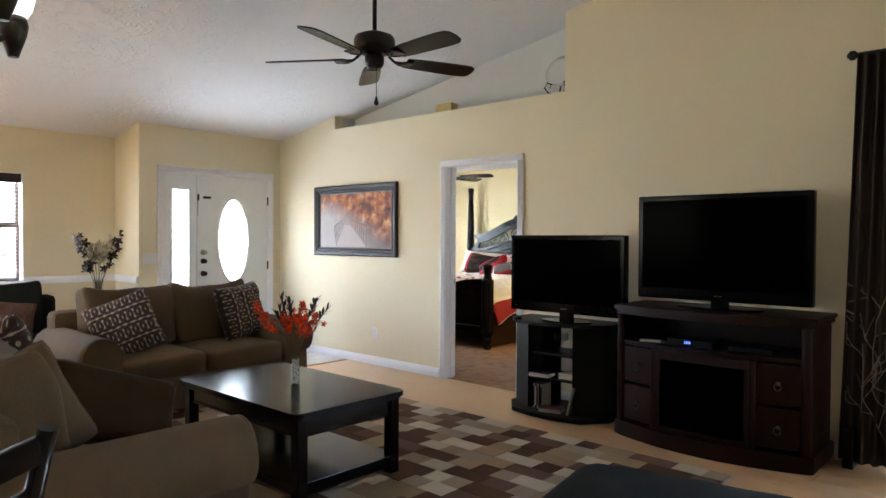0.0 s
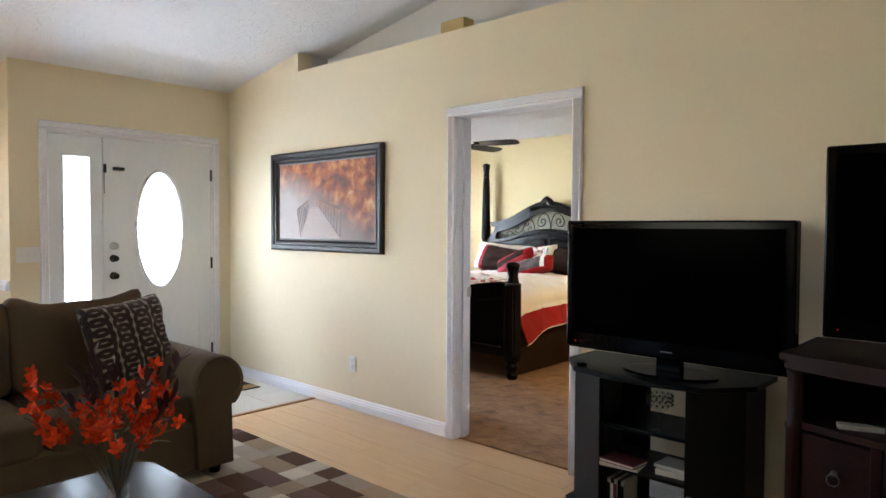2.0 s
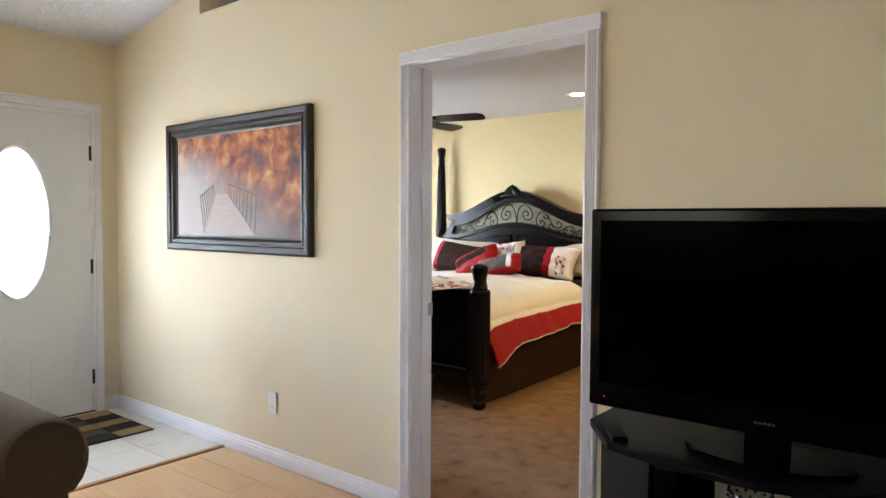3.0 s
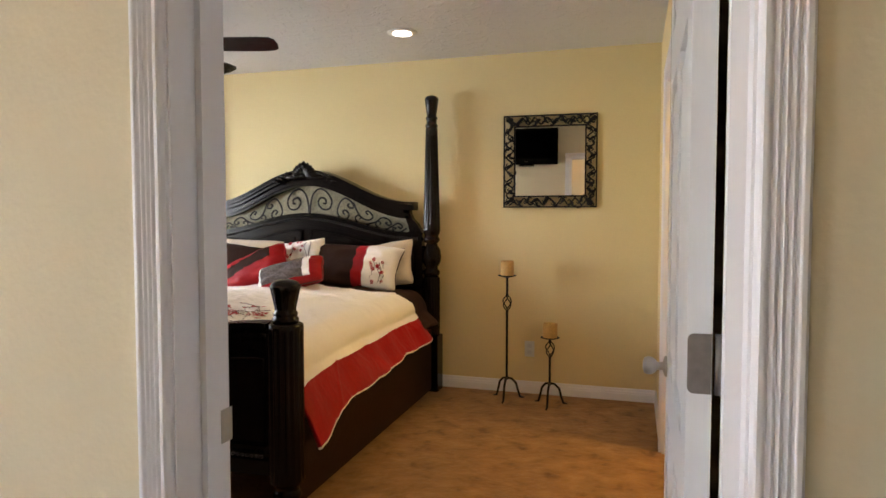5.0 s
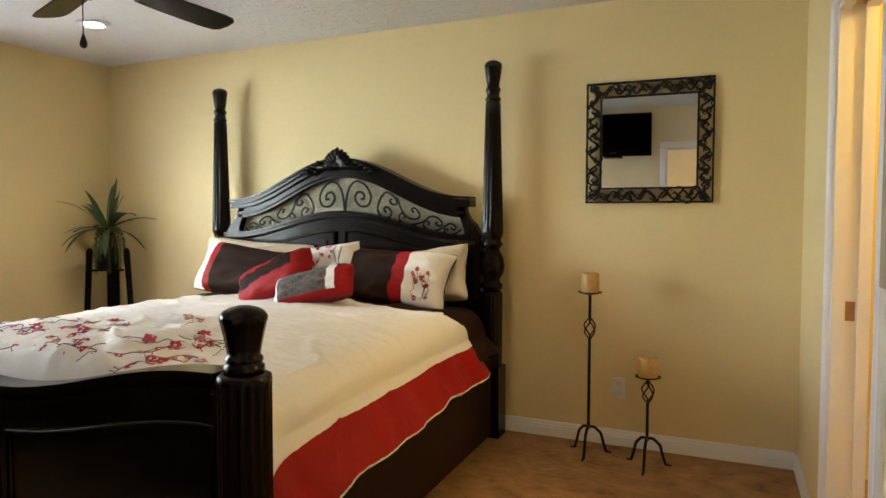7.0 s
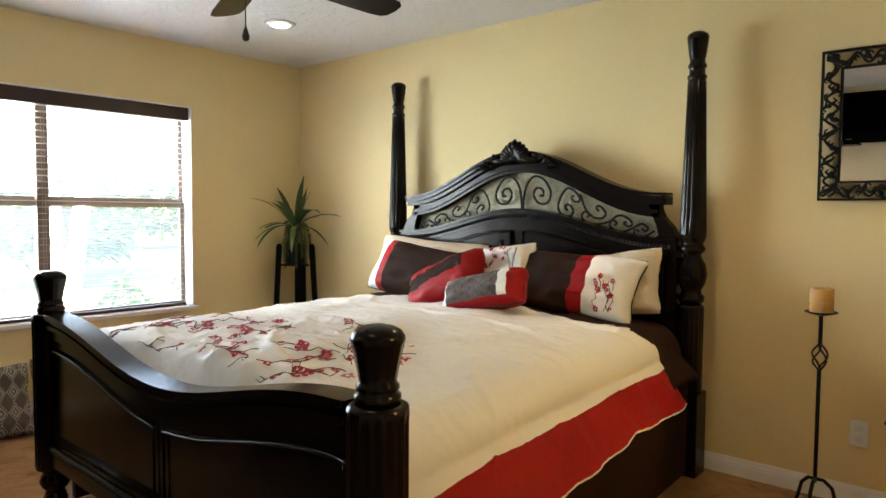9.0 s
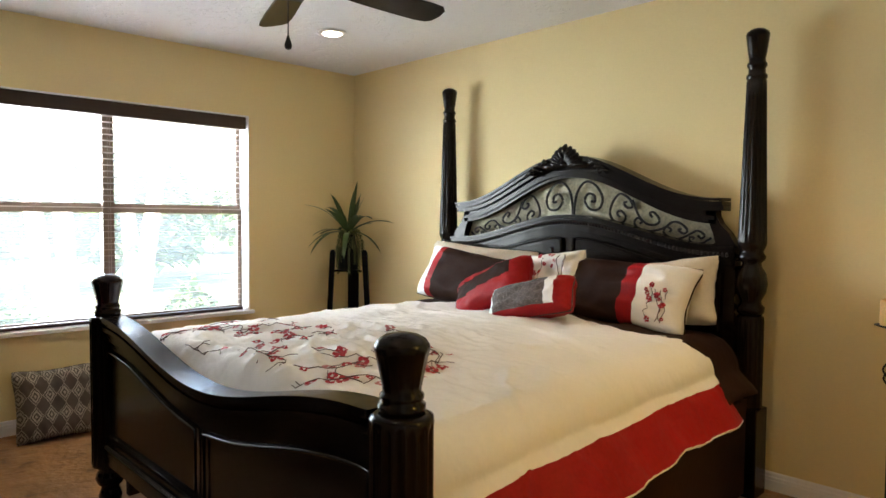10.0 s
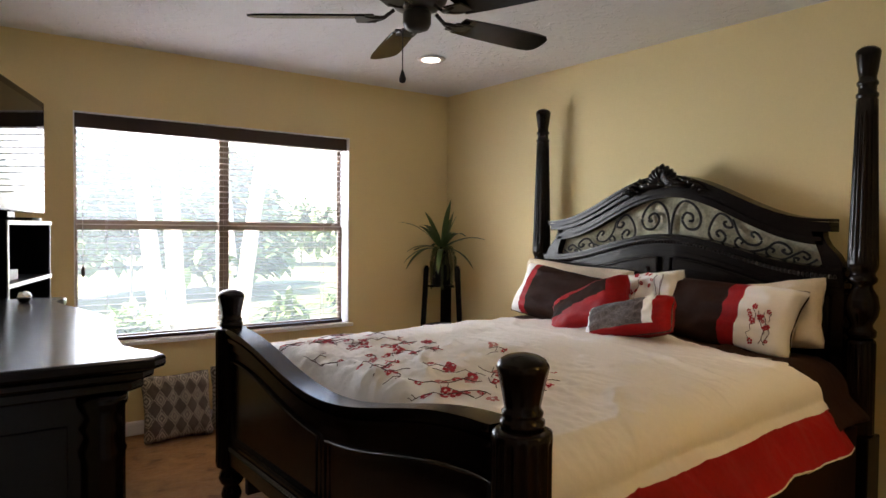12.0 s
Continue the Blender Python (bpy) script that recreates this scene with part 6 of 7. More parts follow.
def television(name, m, w, h, label, stand_h=0.07, base_w=0.42, glass=SCREEN):
    """Screen faces -y; the origin is under the middle of the set."""
    t = thing(name, m, label, "television")
    part("housing", boxes((-w / 2, w / 2, -0.02, 0.045, stand_h, stand_h + h), bevel=0.008), PIANO, t)
    part("screen", boxes((-w / 2 + 0.035, w / 2 - 0.035, -0.0225, -0.019, stand_h + 0.075, stand_h + h - 0.035)), glass, t, "switched-off dark screen")
    for sg in (-1, 1):
        part("bezel_line", boxes((sg * (w / 2 - 0.0325) - 0.0025, sg * (w / 2 - 0.0325) + 0.0025, -0.0235, -0.019, stand_h + 0.07, stand_h + h - 0.03)), PIANO, t)
    bm = bmesh.new()
    for k in range(5):
        box(bm, -0.026 + 0.011 * k, -0.019 + 0.011 * k, -0.0215, -0.0195, stand_h + 0.031, stand_h + 0.037)
    part("maker_mark", bm, PEWTER, t, "row of pale marks on the bezel")
    part("led", boxes((-w / 2 + 0.05, -w / 2 + 0.054, -0.0215, -0.0195, stand_h + 0.03, stand_h + 0.034)), glow("red_led", (1.0, 0.04, 0.02), 0.03), t, "tiny red standby light")
    part("back_shell", boxes((-w * 0.36, w * 0.36, 0.045, 0.085, stand_h + 0.08, stand_h + h - 0.08), bevel=0.01), BLACKWOOD, t)
    part("neck", boxes((-0.055, 0.055, 0.0, 0.04, 0.012, stand_h + 0.02), bevel=0.004), PIANO, t)
    part("foot", prism([(base_w / 2 * math.cos(2 * math.pi * i / 32), 0.01 + 0.12 * math.sin(2 * math.pi * i / 32)) for i in range(32)], 0.0, 0.013, "z", 0.004), PIANO, t)
    return t


television("television", pose(-2.370, 4.30, 0.722), 1.005, 0.600, "black flat television, switched off, on its stand", 0.066)
console = thing("fireplace_console", pose(-1.245, 4.40, 0), "dark cherry console with a fireplace and drawers", "console")
def bow(x, half, y_end, y_mid):
    return y_end + (y_mid - y_end) * (1 - (x / half) ** 2)
def bowed(half, ye, ym, back, n=20):
    return [(half, back), (-half, back)] + [(-half + 2 * half * i / n, bow(-half + 2 * half * i / n, half, ye, ym)) for i in range(n + 1)]
part("top", prism(bowed(0.64, -0.24, -0.36, 0.25), 0.875, 0.905, "z", 0.010), CHERRY, console)
part("cornice", prism(bowed(0.625, -0.225, -0.345, 0.25), 0.845, 0.875, "z", 0.006), CHERRY, console)
part("plinth", prism(bowed(0.63, -0.24, -0.37, 0.25), 0.0, 0.10, "z", 0.010), CHERRY, console)
part("back_panel", boxes((-0.60, 0.60, 0.22, 0.24, 0.10, 0.845)), CHERRY, console)
for s in (-1, 1):
    part("side_panel", boxes((s * 0.60 - 0.012, s * 0.60 + 0.012, -0.20, 0.22, 0.10, 0.845)), CHERRY, console)
    col = lathe([(0.03, 0.10), (0.03, 0.62), (0.034, 0.64), (0.028, 0.66), (0.028, 0.82), (0.034, 0.845)], 20, (s * 0.585, -0.225, 0), 0.12, 10, 0.15, 0.60)
    part("column", col, CHERRY, console)
    for z0, z1 in ((0.125, 0.365), (0.385, 0.625)):
        a, b = sorted((s * 0.335, s * 0.555))
        pts = [(a + (b - a) * i / 8, bow(a + (b - a) * i / 8, 0.64, -0.215, -0.335)) for i in range(9)]
        dr = part("drawer", prism([(b, -0.10), (a, -0.10)] + pts, z0, z1, "z", 0.006), CHERRY, console)
        c = (a + b) / 2
        yb = bow(c, 0.64, -0.215, -0.335)
        ringpts = [(c + 0.020 * math.sin(2 * math.pi * i / 18), yb - 0.014, (z0 + z1) / 2 - 0.012 + 0.020 * math.cos(2 * math.pi * i / 18)) for i in range(18)]
        bm = tube(ringpts, 0.003, 6, closed=True)
        rose = lathe([(0.012, 0), (0.012, 0.006), (0.006, 0.014)], 12)
        rose.transform(Matrix.Translation((c, yb + 0.002, (z0 + z1) / 2 + 0.008)) @ Matrix.Rotation(radians(90), 4, "X"))
        part("ring_pull", bm, PEWTER, dr, "antique silver ring pull")
        part("pull_rose", rose, PEWTER, dr)
    x0 = s * 0.315
    yb = bow(x0, 0.64, -0.215, -0.335)
    part("pilaster", boxes((x0 - 0.018, x0 + 0.018, yb - 0.012, yb + 0.05, 0.10, 0.64), bevel=0.004), CHERRY, console)
part("middle_shelf", prism(bowed(0.61, -0.22, -0.345, 0.22), 0.638, 0.662, "z", 0.005), CHERRY, console)
part("firebox_frame", boxes((-0.295, 0.295, -0.325, -0.30, 0.575, 0.635), (-0.295, 0.295, -0.325, -0.30, 0.105, 0.135), (-0.295, -0.265, -0.325, -0.30, 0.135, 0.575), (0.265, 0.295, -0.325, -0.30, 0.135, 0.575)), CHERRY, console)
part("firebox_glass", boxes((-0.265, 0.265, -0.312, -0.307, 0.135, 0.575)), SCREEN, console, "dark fireplace glass")
part("firebox_body", boxes((-0.265, 0.265, -0.305, 0.10, 0.12, 0.60)), BLACKWOOD, console)
television("large_television", pose(-1.225, 4.33, 0.905), 1.115, 0.705, "large black flat television, switched off, on the console", 0.05, 0.55)


def gadget(name, m, sx, sy, sz, label, material, category, extra=None):
    g = thing(name, m, label, category)
    part("body", boxes((-sx / 2, sx / 2, -sy / 2, sy / 2, 0, sz), bevel=min(sz, 0.02) * 0.2), material, g)
    if extra:
        extra(g)
    return g


def clock_face(g):
    bm = bmesh.new()
    x = -0.03
    for k, wd in enumerate((0.004, 0.012, 0.012)):
        box(bm, x, x + wd, -0.1022, -0.1005, 0.02, 0.036)
        x += wd + 0.005
    part("clock_digits", bm, glow("blue_digits", (0.12, 0.2, 1.0), 0.12), g, "glowing blue clock digits")
gadget("cable_box", pose(-1.35, 4.26, 0.662), 0.30, 0.20, 0.05, "black cable box with a blue clock", BLACKWOOD, "cable box", clock_face)
gadget("media_player", pose(-0.98, 4.28, 0.662), 0.26, 0.20, 0.035, "flat black disc player on the console shelf", BLACKWOOD, "disc player")
for x, y, a in ((-1.62, 4.20, 20), (-1.55, 4.22, -15)):
    gadget("remote_control", pose(x, y, 0.662, 0, 0, a), 0.16, 0.045, 0.018, "grey remote control on the console shelf", GROUT if a > 0 else BLACKWOOD, "remote control")
gadget("remote_control", pose(-2.765, 4.24, 0.722, 0, 0, 35), 0.045, 0.15, 0.018, "black remote control on the television stand", BLACKWOOD, "remote control")
gadget("cable_router", pose(-0.50, 4.52, 0.0), 0.06, 0.18, 0.24, "black router tower standing on the floor", BLACKWOOD, "router")
cable = thing("power_cable", pose(-1.92, 4.6, 0), "loose black power cable behind the stands", "cable")
part("cord", tube([(0.02, 0.02, 0.55), (0.01, 0.03, 0.30), (-0.02, 0.0, 0.08), (0.04, -0.08, 0.012), (0.10, -0.05, 0.012), (0.12, 0.05, 0.03)], 0.005, 6), BLACKWOOD, cable)
# on the stand's shelves
gob = thing("glass_goblet", pose(-2.405, 4.30, 0.475), "cut glass goblet with dark beads", "goblet")
part("bowl", lathe([(0.05, 0.0), (0.052, 0.006), (0.012, 0.016), (0.010, 0.04), (0.018, 0.055), (0.010, 0.07), (0.035, 0.09), (0.052, 0.12), (0.056, 0.165), (0.052, 0.165), (0.046, 0.12), (0.02, 0.095)], 28), GLASS, gob)
bm = bmesh.new()
for r in range(3):
    for k in range(14):
        a = 2 * math.pi * (k + r * 0.5) / 14
        bmesh.ops.create_icosphere(bm, subdivisions=1, radius=0.0055, matrix=Matrix.Translation((0.055 * math.cos(a), 0.055 * math.sin(a), 0.115 + 0.018 * r)))
part("bead_band", bm, BRONZE, gob, "bands of dark beads", True)
for i, (x, y, z, a, mm) in enumerate(((-2.565, 4.28, 0.285, 8, PAPER), (-2.56, 4.275, 0.300, -4, BOOKRED), (-2.325, 4.34, 0.285, 5, PAPER), (-2.33, 4.345, 0.312, -3, PAPER), (-2.445, 4.24, 0.035, 15, PAPER), (-2.45, 4.235, 0.050, 22, BOOKRED))):
    b = thing("book", pose(x, y, z, 0, 0, a), "closed paperback lying on the stand's shelf", "book", "books on the stand")
    h = 0.025 if mm is PAPER and i == 2 else 0.014
    part("pages", boxes((-0.085, 0.083, -0.058, 0.058, 0.002, h - 0.002)), PAPER, b)
    part("cover", boxes((-0.088, 0.088, -0.062, 0.062, 0, 0.002), (-0.088, 0.088, -0.062, 0.062, h - 0.002, h), (-0.088, -0.085, -0.062, 0.062, 0.002, h - 0.002)), mm, b)
for k in range(5):
    d = thing("disc_case", pose(-2.61 + 0.017 * k, 4.30, 0.035), "slim upright disc case on the stand", "disc case", "disc cases on the stand")
    part("case", boxes((-0.007, 0.007, -0.065, 0.065, 0, 0.19), bevel=0.001), BLACKWOOD if k % 2 else GROUT, d)
    part("spine_label", boxes((-0.006, 0.006, -0.0665, -0.065, 0.02, 0.17)), BOOKRED if k == 2 else PAPER if k == 1 else BLACKWOOD, d)
lf = thing("photo_frame", pose(-2.29, 4.30, 0.035, 0, 14, 0), "grey frame leaning against the stand", "photo frame")
part("frame", boxes((-0.008, 0.008, -0.10, 0.10, 0, 0.215), bevel=0.002), STEEL, lf)
part("backing", boxes((-0.010, -0.008, -0.09, 0.09, 0.01, 0.205)), BLACKWOOD, lf)

# curtain at the sliding door
cur = thing("curtain", pose(-0.345, 4.50, 0), "dark brown curtain with a tan branch pattern", "curtain")
bm = bmesh.new()
n, m2 = 60, 20
g = [[bm.verts.new((-0.215 + 0.535 * i / n + 0.075 * (1 - i / n) * j / m2, 0.03 * math.sin(i * 0.82) + 0.012 * math.sin(i * 0.31 + j * 0.25), 0.03 + 2.43 * j / m2)) for j in range(m2 + 1)] for i in range(n + 1)]
for i in range(n):
    for j in range(m2):
        bm.faces.new((g[i][j], g[i + 1][j], g[i + 1][j + 1], g[i][j + 1])).smooth = True
ob = part("cloth", bm, CURTAIN, cur)
sol = ob.modifiers.new("thickness", "SOLIDIFY")
sol.thickness = 0.006
bm = bmesh.new()
def branch(p, a, L, depth):
    pts = [p]
    for k in range(6):
        a += rg.uniform(-0.2, 0.2)
        p = (min(0.30, max(-0.185, p[0] + L / 6 * math.cos(a))), p[1] + L / 6 * math.sin(a))
        pts.append(p)
    tube([(x, 0.03 * math.sin((x + 0.20) / 0.52 * 60 * 0.82) - 0.016, z) for x, z in pts], 0.0035, 5, bm)
    if depth:
        for q in (2, 3, 5):
            branch(pts[q], a + rg.choice((-0.7, 0.7)), L * 0.5, depth - 1)
for x, z in ((-0.10, 0.25), (0.04, 0.10), (-0.05, 0.55)):
    branch((x, z), 1.6, 0.5, 2)
part("branch_stitching", bm, TWIGSILK, cur, "tan stitched branches")
rod = thing("curtain_rod", pose(-0.36, 4.52, 2.47), "dark metal curtain rod with finial", "curtain rod")
part("rod", tube([(-0.13, 0, 0), (2.1, 0, 0)], 0.014, 12), BRONZE, rod)
part("finial", lathe([(0.008, 0), (0.028, 0.02), (0.03, 0.04), (0.01, 0.06)], 16), BRONZE, rod).matrix_basis = pose(-0.13, 0, 0, 0, -90, 0)
part("bracket", boxes((-0.02, 0.0, 0.0, 0.155, -0.012, 0.012)), BRONZE, rod)

# rug of woven blocks
rug = thing("area_rug", pose(-3.0, 2.6, 0), "patchwork rug of brown, taupe and cream blocks", "rug")
part("backing", boxes((-2.12, 2.05, -1.25, 1.22, -0.012, 0.006)), GROUT, rug)
RUGC = [mat("rug_" + nm, c, 0.95, var=0.14, scale=20, bump=0.8, bump_scale=190, island=0.14, spec=0.2) for nm, c in (("cream", (0.70, 0.60, 0.48)), ("taupe", (0.46, 0.37, 0.28)), ("tan", (0.43, 0.31, 0.20)), ("brown", (0.125, 0.062, 0.035)), ("plum", (0.20, 0.115, 0.090)))]
rr = random.Random(5)
bms = [bmesh.new() for _ in RUGC]
y = -1.245
while y < 1.21:
    h = 0.137
    x = -2.115 - rr.uniform(0, 0.15)
    last = -1
    while x < 2.04:
        L = rr.choice((0.14, 0.18, 0.23, 0.28))
        k = rr.choice([q for q in range(5) if q != last])
        last = k
        a, b = max(x, -2.115), min(x + L, 2.045)
        if b - a > 0.01:
            z = 0.011 + rr.uniform(0, 0.003)
            box(bms[k], a + 0.001, b - 0.001, y + 0.001, min(y + h, 1.215) - 0.001, 0.004, z)
        x += L
    y += h
for b, mm in zip(bms, RUGC):
    tagged(part("woven_block", b, mm, rug), kind="stuff")
# entry tiles, transition, doormat
tiles = structure("floor_entry", boxes((XF, -5.44, 2.94, YW - 0.015, -0.012, -0.003)), GROUT, "white tiled entry floor", "floor")
TS = 0.325
bm = boxes((-TS / 2 + 0.002, TS / 2 - 0.002, -TS / 2 + 0.002, TS / 2 - 0.002, -0.004, 0.004), bevel=0.0015)
tile_me = finish("tile", bm, TILE)
for i in range(4):
    for j in range(5):
        o = new("tile", tile_me)
        o.parent = tiles
        o.location = (-5.44 - TS * (i + 0.5), 4.655 - TS * (j + 0.5) + 0.0, 0)
structure("floor_transition", boxes((-5.44, -5.405, 2.94, YW - 0.015, -0.010, 0.007), bevel=0.003), OAK, "wood strip between tile and laminate", "trim")
dm = thing("doormat", pose(-6.38, 4.15, 0.004, 0, 0, 0), "striped doormat in black, brown and tan", "doormat")
part("backing", boxes((-0.30, 0.36, -0.42, 0.40, 0.0, 0.006)), BLACKWOOD, dm)
MATC = [mat("mat_" + nm, c, 0.95, var=0.15, bump=0.6, bump_scale=200) for nm, c in (("black", (0.015, 0.014, 0.012)), ("olive", (0.07, 0.055, 0.025)), ("tan", (0.30, 0.19, 0.08)), ("brown", (0.10, 0.05, 0.02)))]
for i in range(5):
    for j in range(4):
        part("stripe_block", boxes((-0.29 + 0.13 * i, -0.165 + 0.13 * i - 0.003, -0.41 + 0.2 * j, -0.215 + 0.2 * j, 0.006, 0.010)), MATC[(i * 3 + j * 2 + i * j) % 4], dm)

# laminate planks nearest the walk
pm = [finish("plank", boxes((-0.599, 0.599, -0.0945, 0.0945, -0.008, 0.0), bevel=0.0006), LAMINATE), finish("plank", boxes((-0.299, 0.299, -0.0945, 0.0945, -0.008, 0.0), bevel=0.0006), LAMINATE)]
floor_ob = bpy.data.objects["floor_living"]
for r in range(20):
    y = 4.56 - 0.19 * r
    x = -5.40
    k = 0
    while x < -0.1:
        half = r % 2 and k == 0
        L = 0.6 if half else 1.2
        o = new("plank", pm[1 if half else 0])
        o.parent = floor_ob
        o.location = (x + L / 2, y, 0)
        x += L
        k += 1

# chandelier and dining chair
ch = thing("chandelier", pose(-1.47, 0.14, 0.09), "bronze chandelier with lit frosted glass shades", "chandelier")
SHADE = glow("lit_frosted_shade", (1.0, 0.90, 0.74), 0.12)
part("stem", lathe([(0.012, 1.72), (0.02, 1.75), (0.035, 1.80), (0.02, 1.86), (0.012, 1.95), (0.010, vault(-1.52) - 0.15)], 14), BRONZE, ch)
part("canopy", lathe([(0.02, vault(-1.52) - 0.16), (0.065, vault(-1.52) - 0.12), (0.07, vault(-1.52) - 0.09)], 24), BRONZE, ch)
for k in range(5):
    a = radians(36 + 72 * k)
    c, s = math.cos(a), math.sin(a)
    P = lambda r, z: (r * c, r * s, z)
    arm = part("arm", tube([P(0.02, 1.80), P(0.10, 1.74), P(0.20, 1.73), P(0.27, 1.77), P(0.28, 1.80)], 0.008, 8), BRONZE, ch)
    part("cup", lathe([(0.012, 1.72), (0.03, 1.775), (0.034, 1.80), (0.03, 1.82)], 18, (0.28 * c, 0.28 * s, 0)), BRONZE, arm)
    part("shade", lathe([(0.030, 1.82), (0.042, 1.84), (0.052, 1.89), (0.064, 1.95), (0.074, 1.97), (0.070, 1.972), (0.058, 1.945), (0.046, 1.89), (0.03, 1.835)], 28, (0.28 * c, 0.28 * s, 0)), SHADE, arm, "lit frosted glass shade")
dc = thing("dining_chair", pose(-1.233, 0.017, 0, 0, 0, -50.7), "dark wood dining chair with slatted back", "chair")
part("seat", soft_box(0.45, 0.44, 0.06, 0.25, 8, at=(0, 0, 0.46)), DARKHIDE, dc)
part("seat_frame", boxes((-0.21, 0.21, -0.20, 0.20, 0.38, 0.435), bevel=0.004), ESPRESSO, dc)
for x in (-0.195, 0.195):
    part("front_leg", boxes((x - 0.02, x + 0.02, -0.20, -0.16, 0, 0.39), bevel=0.004), ESPRESSO, dc)
    part("back_leg", tube([(x, 0.19, 0.0), (x, 0.20, 0.42), (x, 0.24, 0.75), (x, 0.29, 0.97)], 0.02, 8), ESPRESSO, dc)
for z, y in ((0.93, 0.28), (0.82, 0.256), (0.70, 0.235)):
    bm = boxes((-0.18, 0.18, y - 0.008, y + 0.008, z - 0.03, z + 0.03), bevel=0.004)
    part("back_slat", bm, ESPRESSO, dc)

# ---- bedroom things ----
mir = thing("wall_mirror", pose(-3.935, YH - 0.004, 1.708, 0, 0, 2.2), "square mirror in a black carved vine frame", "mirror")
MW, MH = 0.336, 0.334
part("mirror_glass", boxes((-MW + 0.085, MW - 0.085, -0.016, -0.010, -MH + 0.085, MH - 0.085)), MIRROR, mir, "clear mirror glass")
part("outer_edge", mitred(bmesh.new(), MW, MH, [(0, 0.004), (0, 0.026), (0.010, 0.026), (0.010, 0.006)]), IRON, mir)
part("inner_edge", mitred(bmesh.new(), MW - 0.076, MH - 0.076, [(0, 0.008), (0, 0.024), (0.011, 0.022), (0.011, 0.014)]), IRON, mir)
for side_k in range(4):
    rot = Matrix.Rotation(radians(90 * side_k), 4, "Y")
    for k in range(10):
        x = -MW + 0.05 + (2 * MW - 0.10) * k / 9
        up = 1 if k % 2 else -1
        bm = tube([(x + 0.030 * t, -0.016, MH - 0.043 + up * (0.026 * math.sin(t * 2.6) - 0.010)) for t in (-1, -0.6, -0.2, 0.2, 0.6, 1)], [0.004, 0.007, 0.009, 0.008, 0.006, 0.003], 6)
        tube([(x + 0.020 * math.cos(a) * (1 - a / 8), -0.016, MH - 0.043 - up * 0.012 + 0.017 * math.sin(a) * (1 - a / 8)) for a in (0, 0.8, 1.6, 2.4, 3.2, 4.0, 4.8, 5.6)], [0.004, 0.005, 0.005, 0.005, 0.005, 0.005, 0.005, 0.006], 6, bm)
        bm.transform(rot)
        part("carved_vine", bm, IRON, mir)
    wave = [(-MW + 0.02 + (2 * MW - 0.04) * i / 60, -0.015, MH - 0.043 + 0.024 * math.sin(i * 0.72 + side_k)) for i in range(61)]
    bm = tube(wave, 0.0065, 6)
    for i in range(4, 60, 4):
        x, y, z = wave[i]
        d = 1 if i % 8 else -1
        tube([(x, y, z), (x + 0.014, y - 0.004, z - d * 0.016), (x + 0.032, y - 0.002, z - d * 0.020), (x + 0.042, y, z - d * 0.010)], [0.003, 0.008, 0.007, 0.002], 6, bm)
    bm.transform(rot)
    part("vine_stem", bm, IRON, mir)


def candle_stand(x, y, h, r, label, cz):
    c = thing("candle_stand", pose(x, y, 0), label, "candle holder", "floor candle stands")
    part("pole", tube([(0, 0, 0.14), (0, 0, h * 0.72)], 0.0085, 8), IRON, c)
    part("upper_pole", tube([(0, 0, h * 0.72 + 0.105), (0, 0, h - 0.012)], 0.0085, 8), IRON, c)
    for k in range(4):
        a0 = k * math.pi / 2
        pts = []
        for i in range(13):
            t = i / 12
            rr2 = 0.006 + 0.028 * math.sin(math.pi * t)
            a = a0 + 2.2 * t
            pts.append((rr2 * math.cos(a), rr2 * math.sin(a), h * 0.72 + 0.107 * t))
        part("twist_wire", tube(pts, 0.004, 6), IRON, c)
    for k in range(3):
        a = k * 2 * math.pi / 3 + 0.5
        ca, sa = math.cos(a), math.sin(a)
        part("leg", tube([(0, 0, 0.155), (0.035 * ca, 0.035 * sa, 0.150), (0.07 * ca, 0.07 * sa, 0.115), (0.085 * ca, 0.085 * sa, 0.06), (0.10 * ca, 0.10 * sa, 0.014), (0.13 * ca, 0.13 * sa, 0.006)], [0.008, 0.008, 0.008, 0.008, 0.008, 0.005], 7), IRON, c)
    part("drip_tray", lathe([(0.012, h - 0.016), (0.05, h - 0.006), (0.066, h), (0.064, h + 0.003), (0.02, h - 0.002)], 26), IRON, c)
    cd = thing("candle", pose(x, y, h), "thick amber pillar candle, unlit", "candle", "pillar candles")
    bm = lathe([(r * 0.96, 0.0), (r, 0.004), (r, cz * 0.5), (r * 0.99, cz - 0.006), (r * 0.93, cz), (r * 0.8, cz - 0.003), (r * 0.7, cz - 0.012), (r * 0.2, cz - 0.015)], 28)
    for v in bm.verts:
        if v.co.z > cz * 0.8:
            v.co.z += 0.006 * noise.noise(v.co * 40)
    part("wax", bm, WAX, cd)
    part("wick", tube([(0, 0, cz - 0.016), (0.001, 0, cz - 0.004)], 0.0012, 5), BLACKWOOD, cd)


candle_stand(-4.20, 8.43, 0.89, 0.047, "tall black wrought iron candle stand", 0.105)
candle_stand(-3.882, 8.36, 0.475, 0.050, "short black wrought iron candle stand", 0.10)

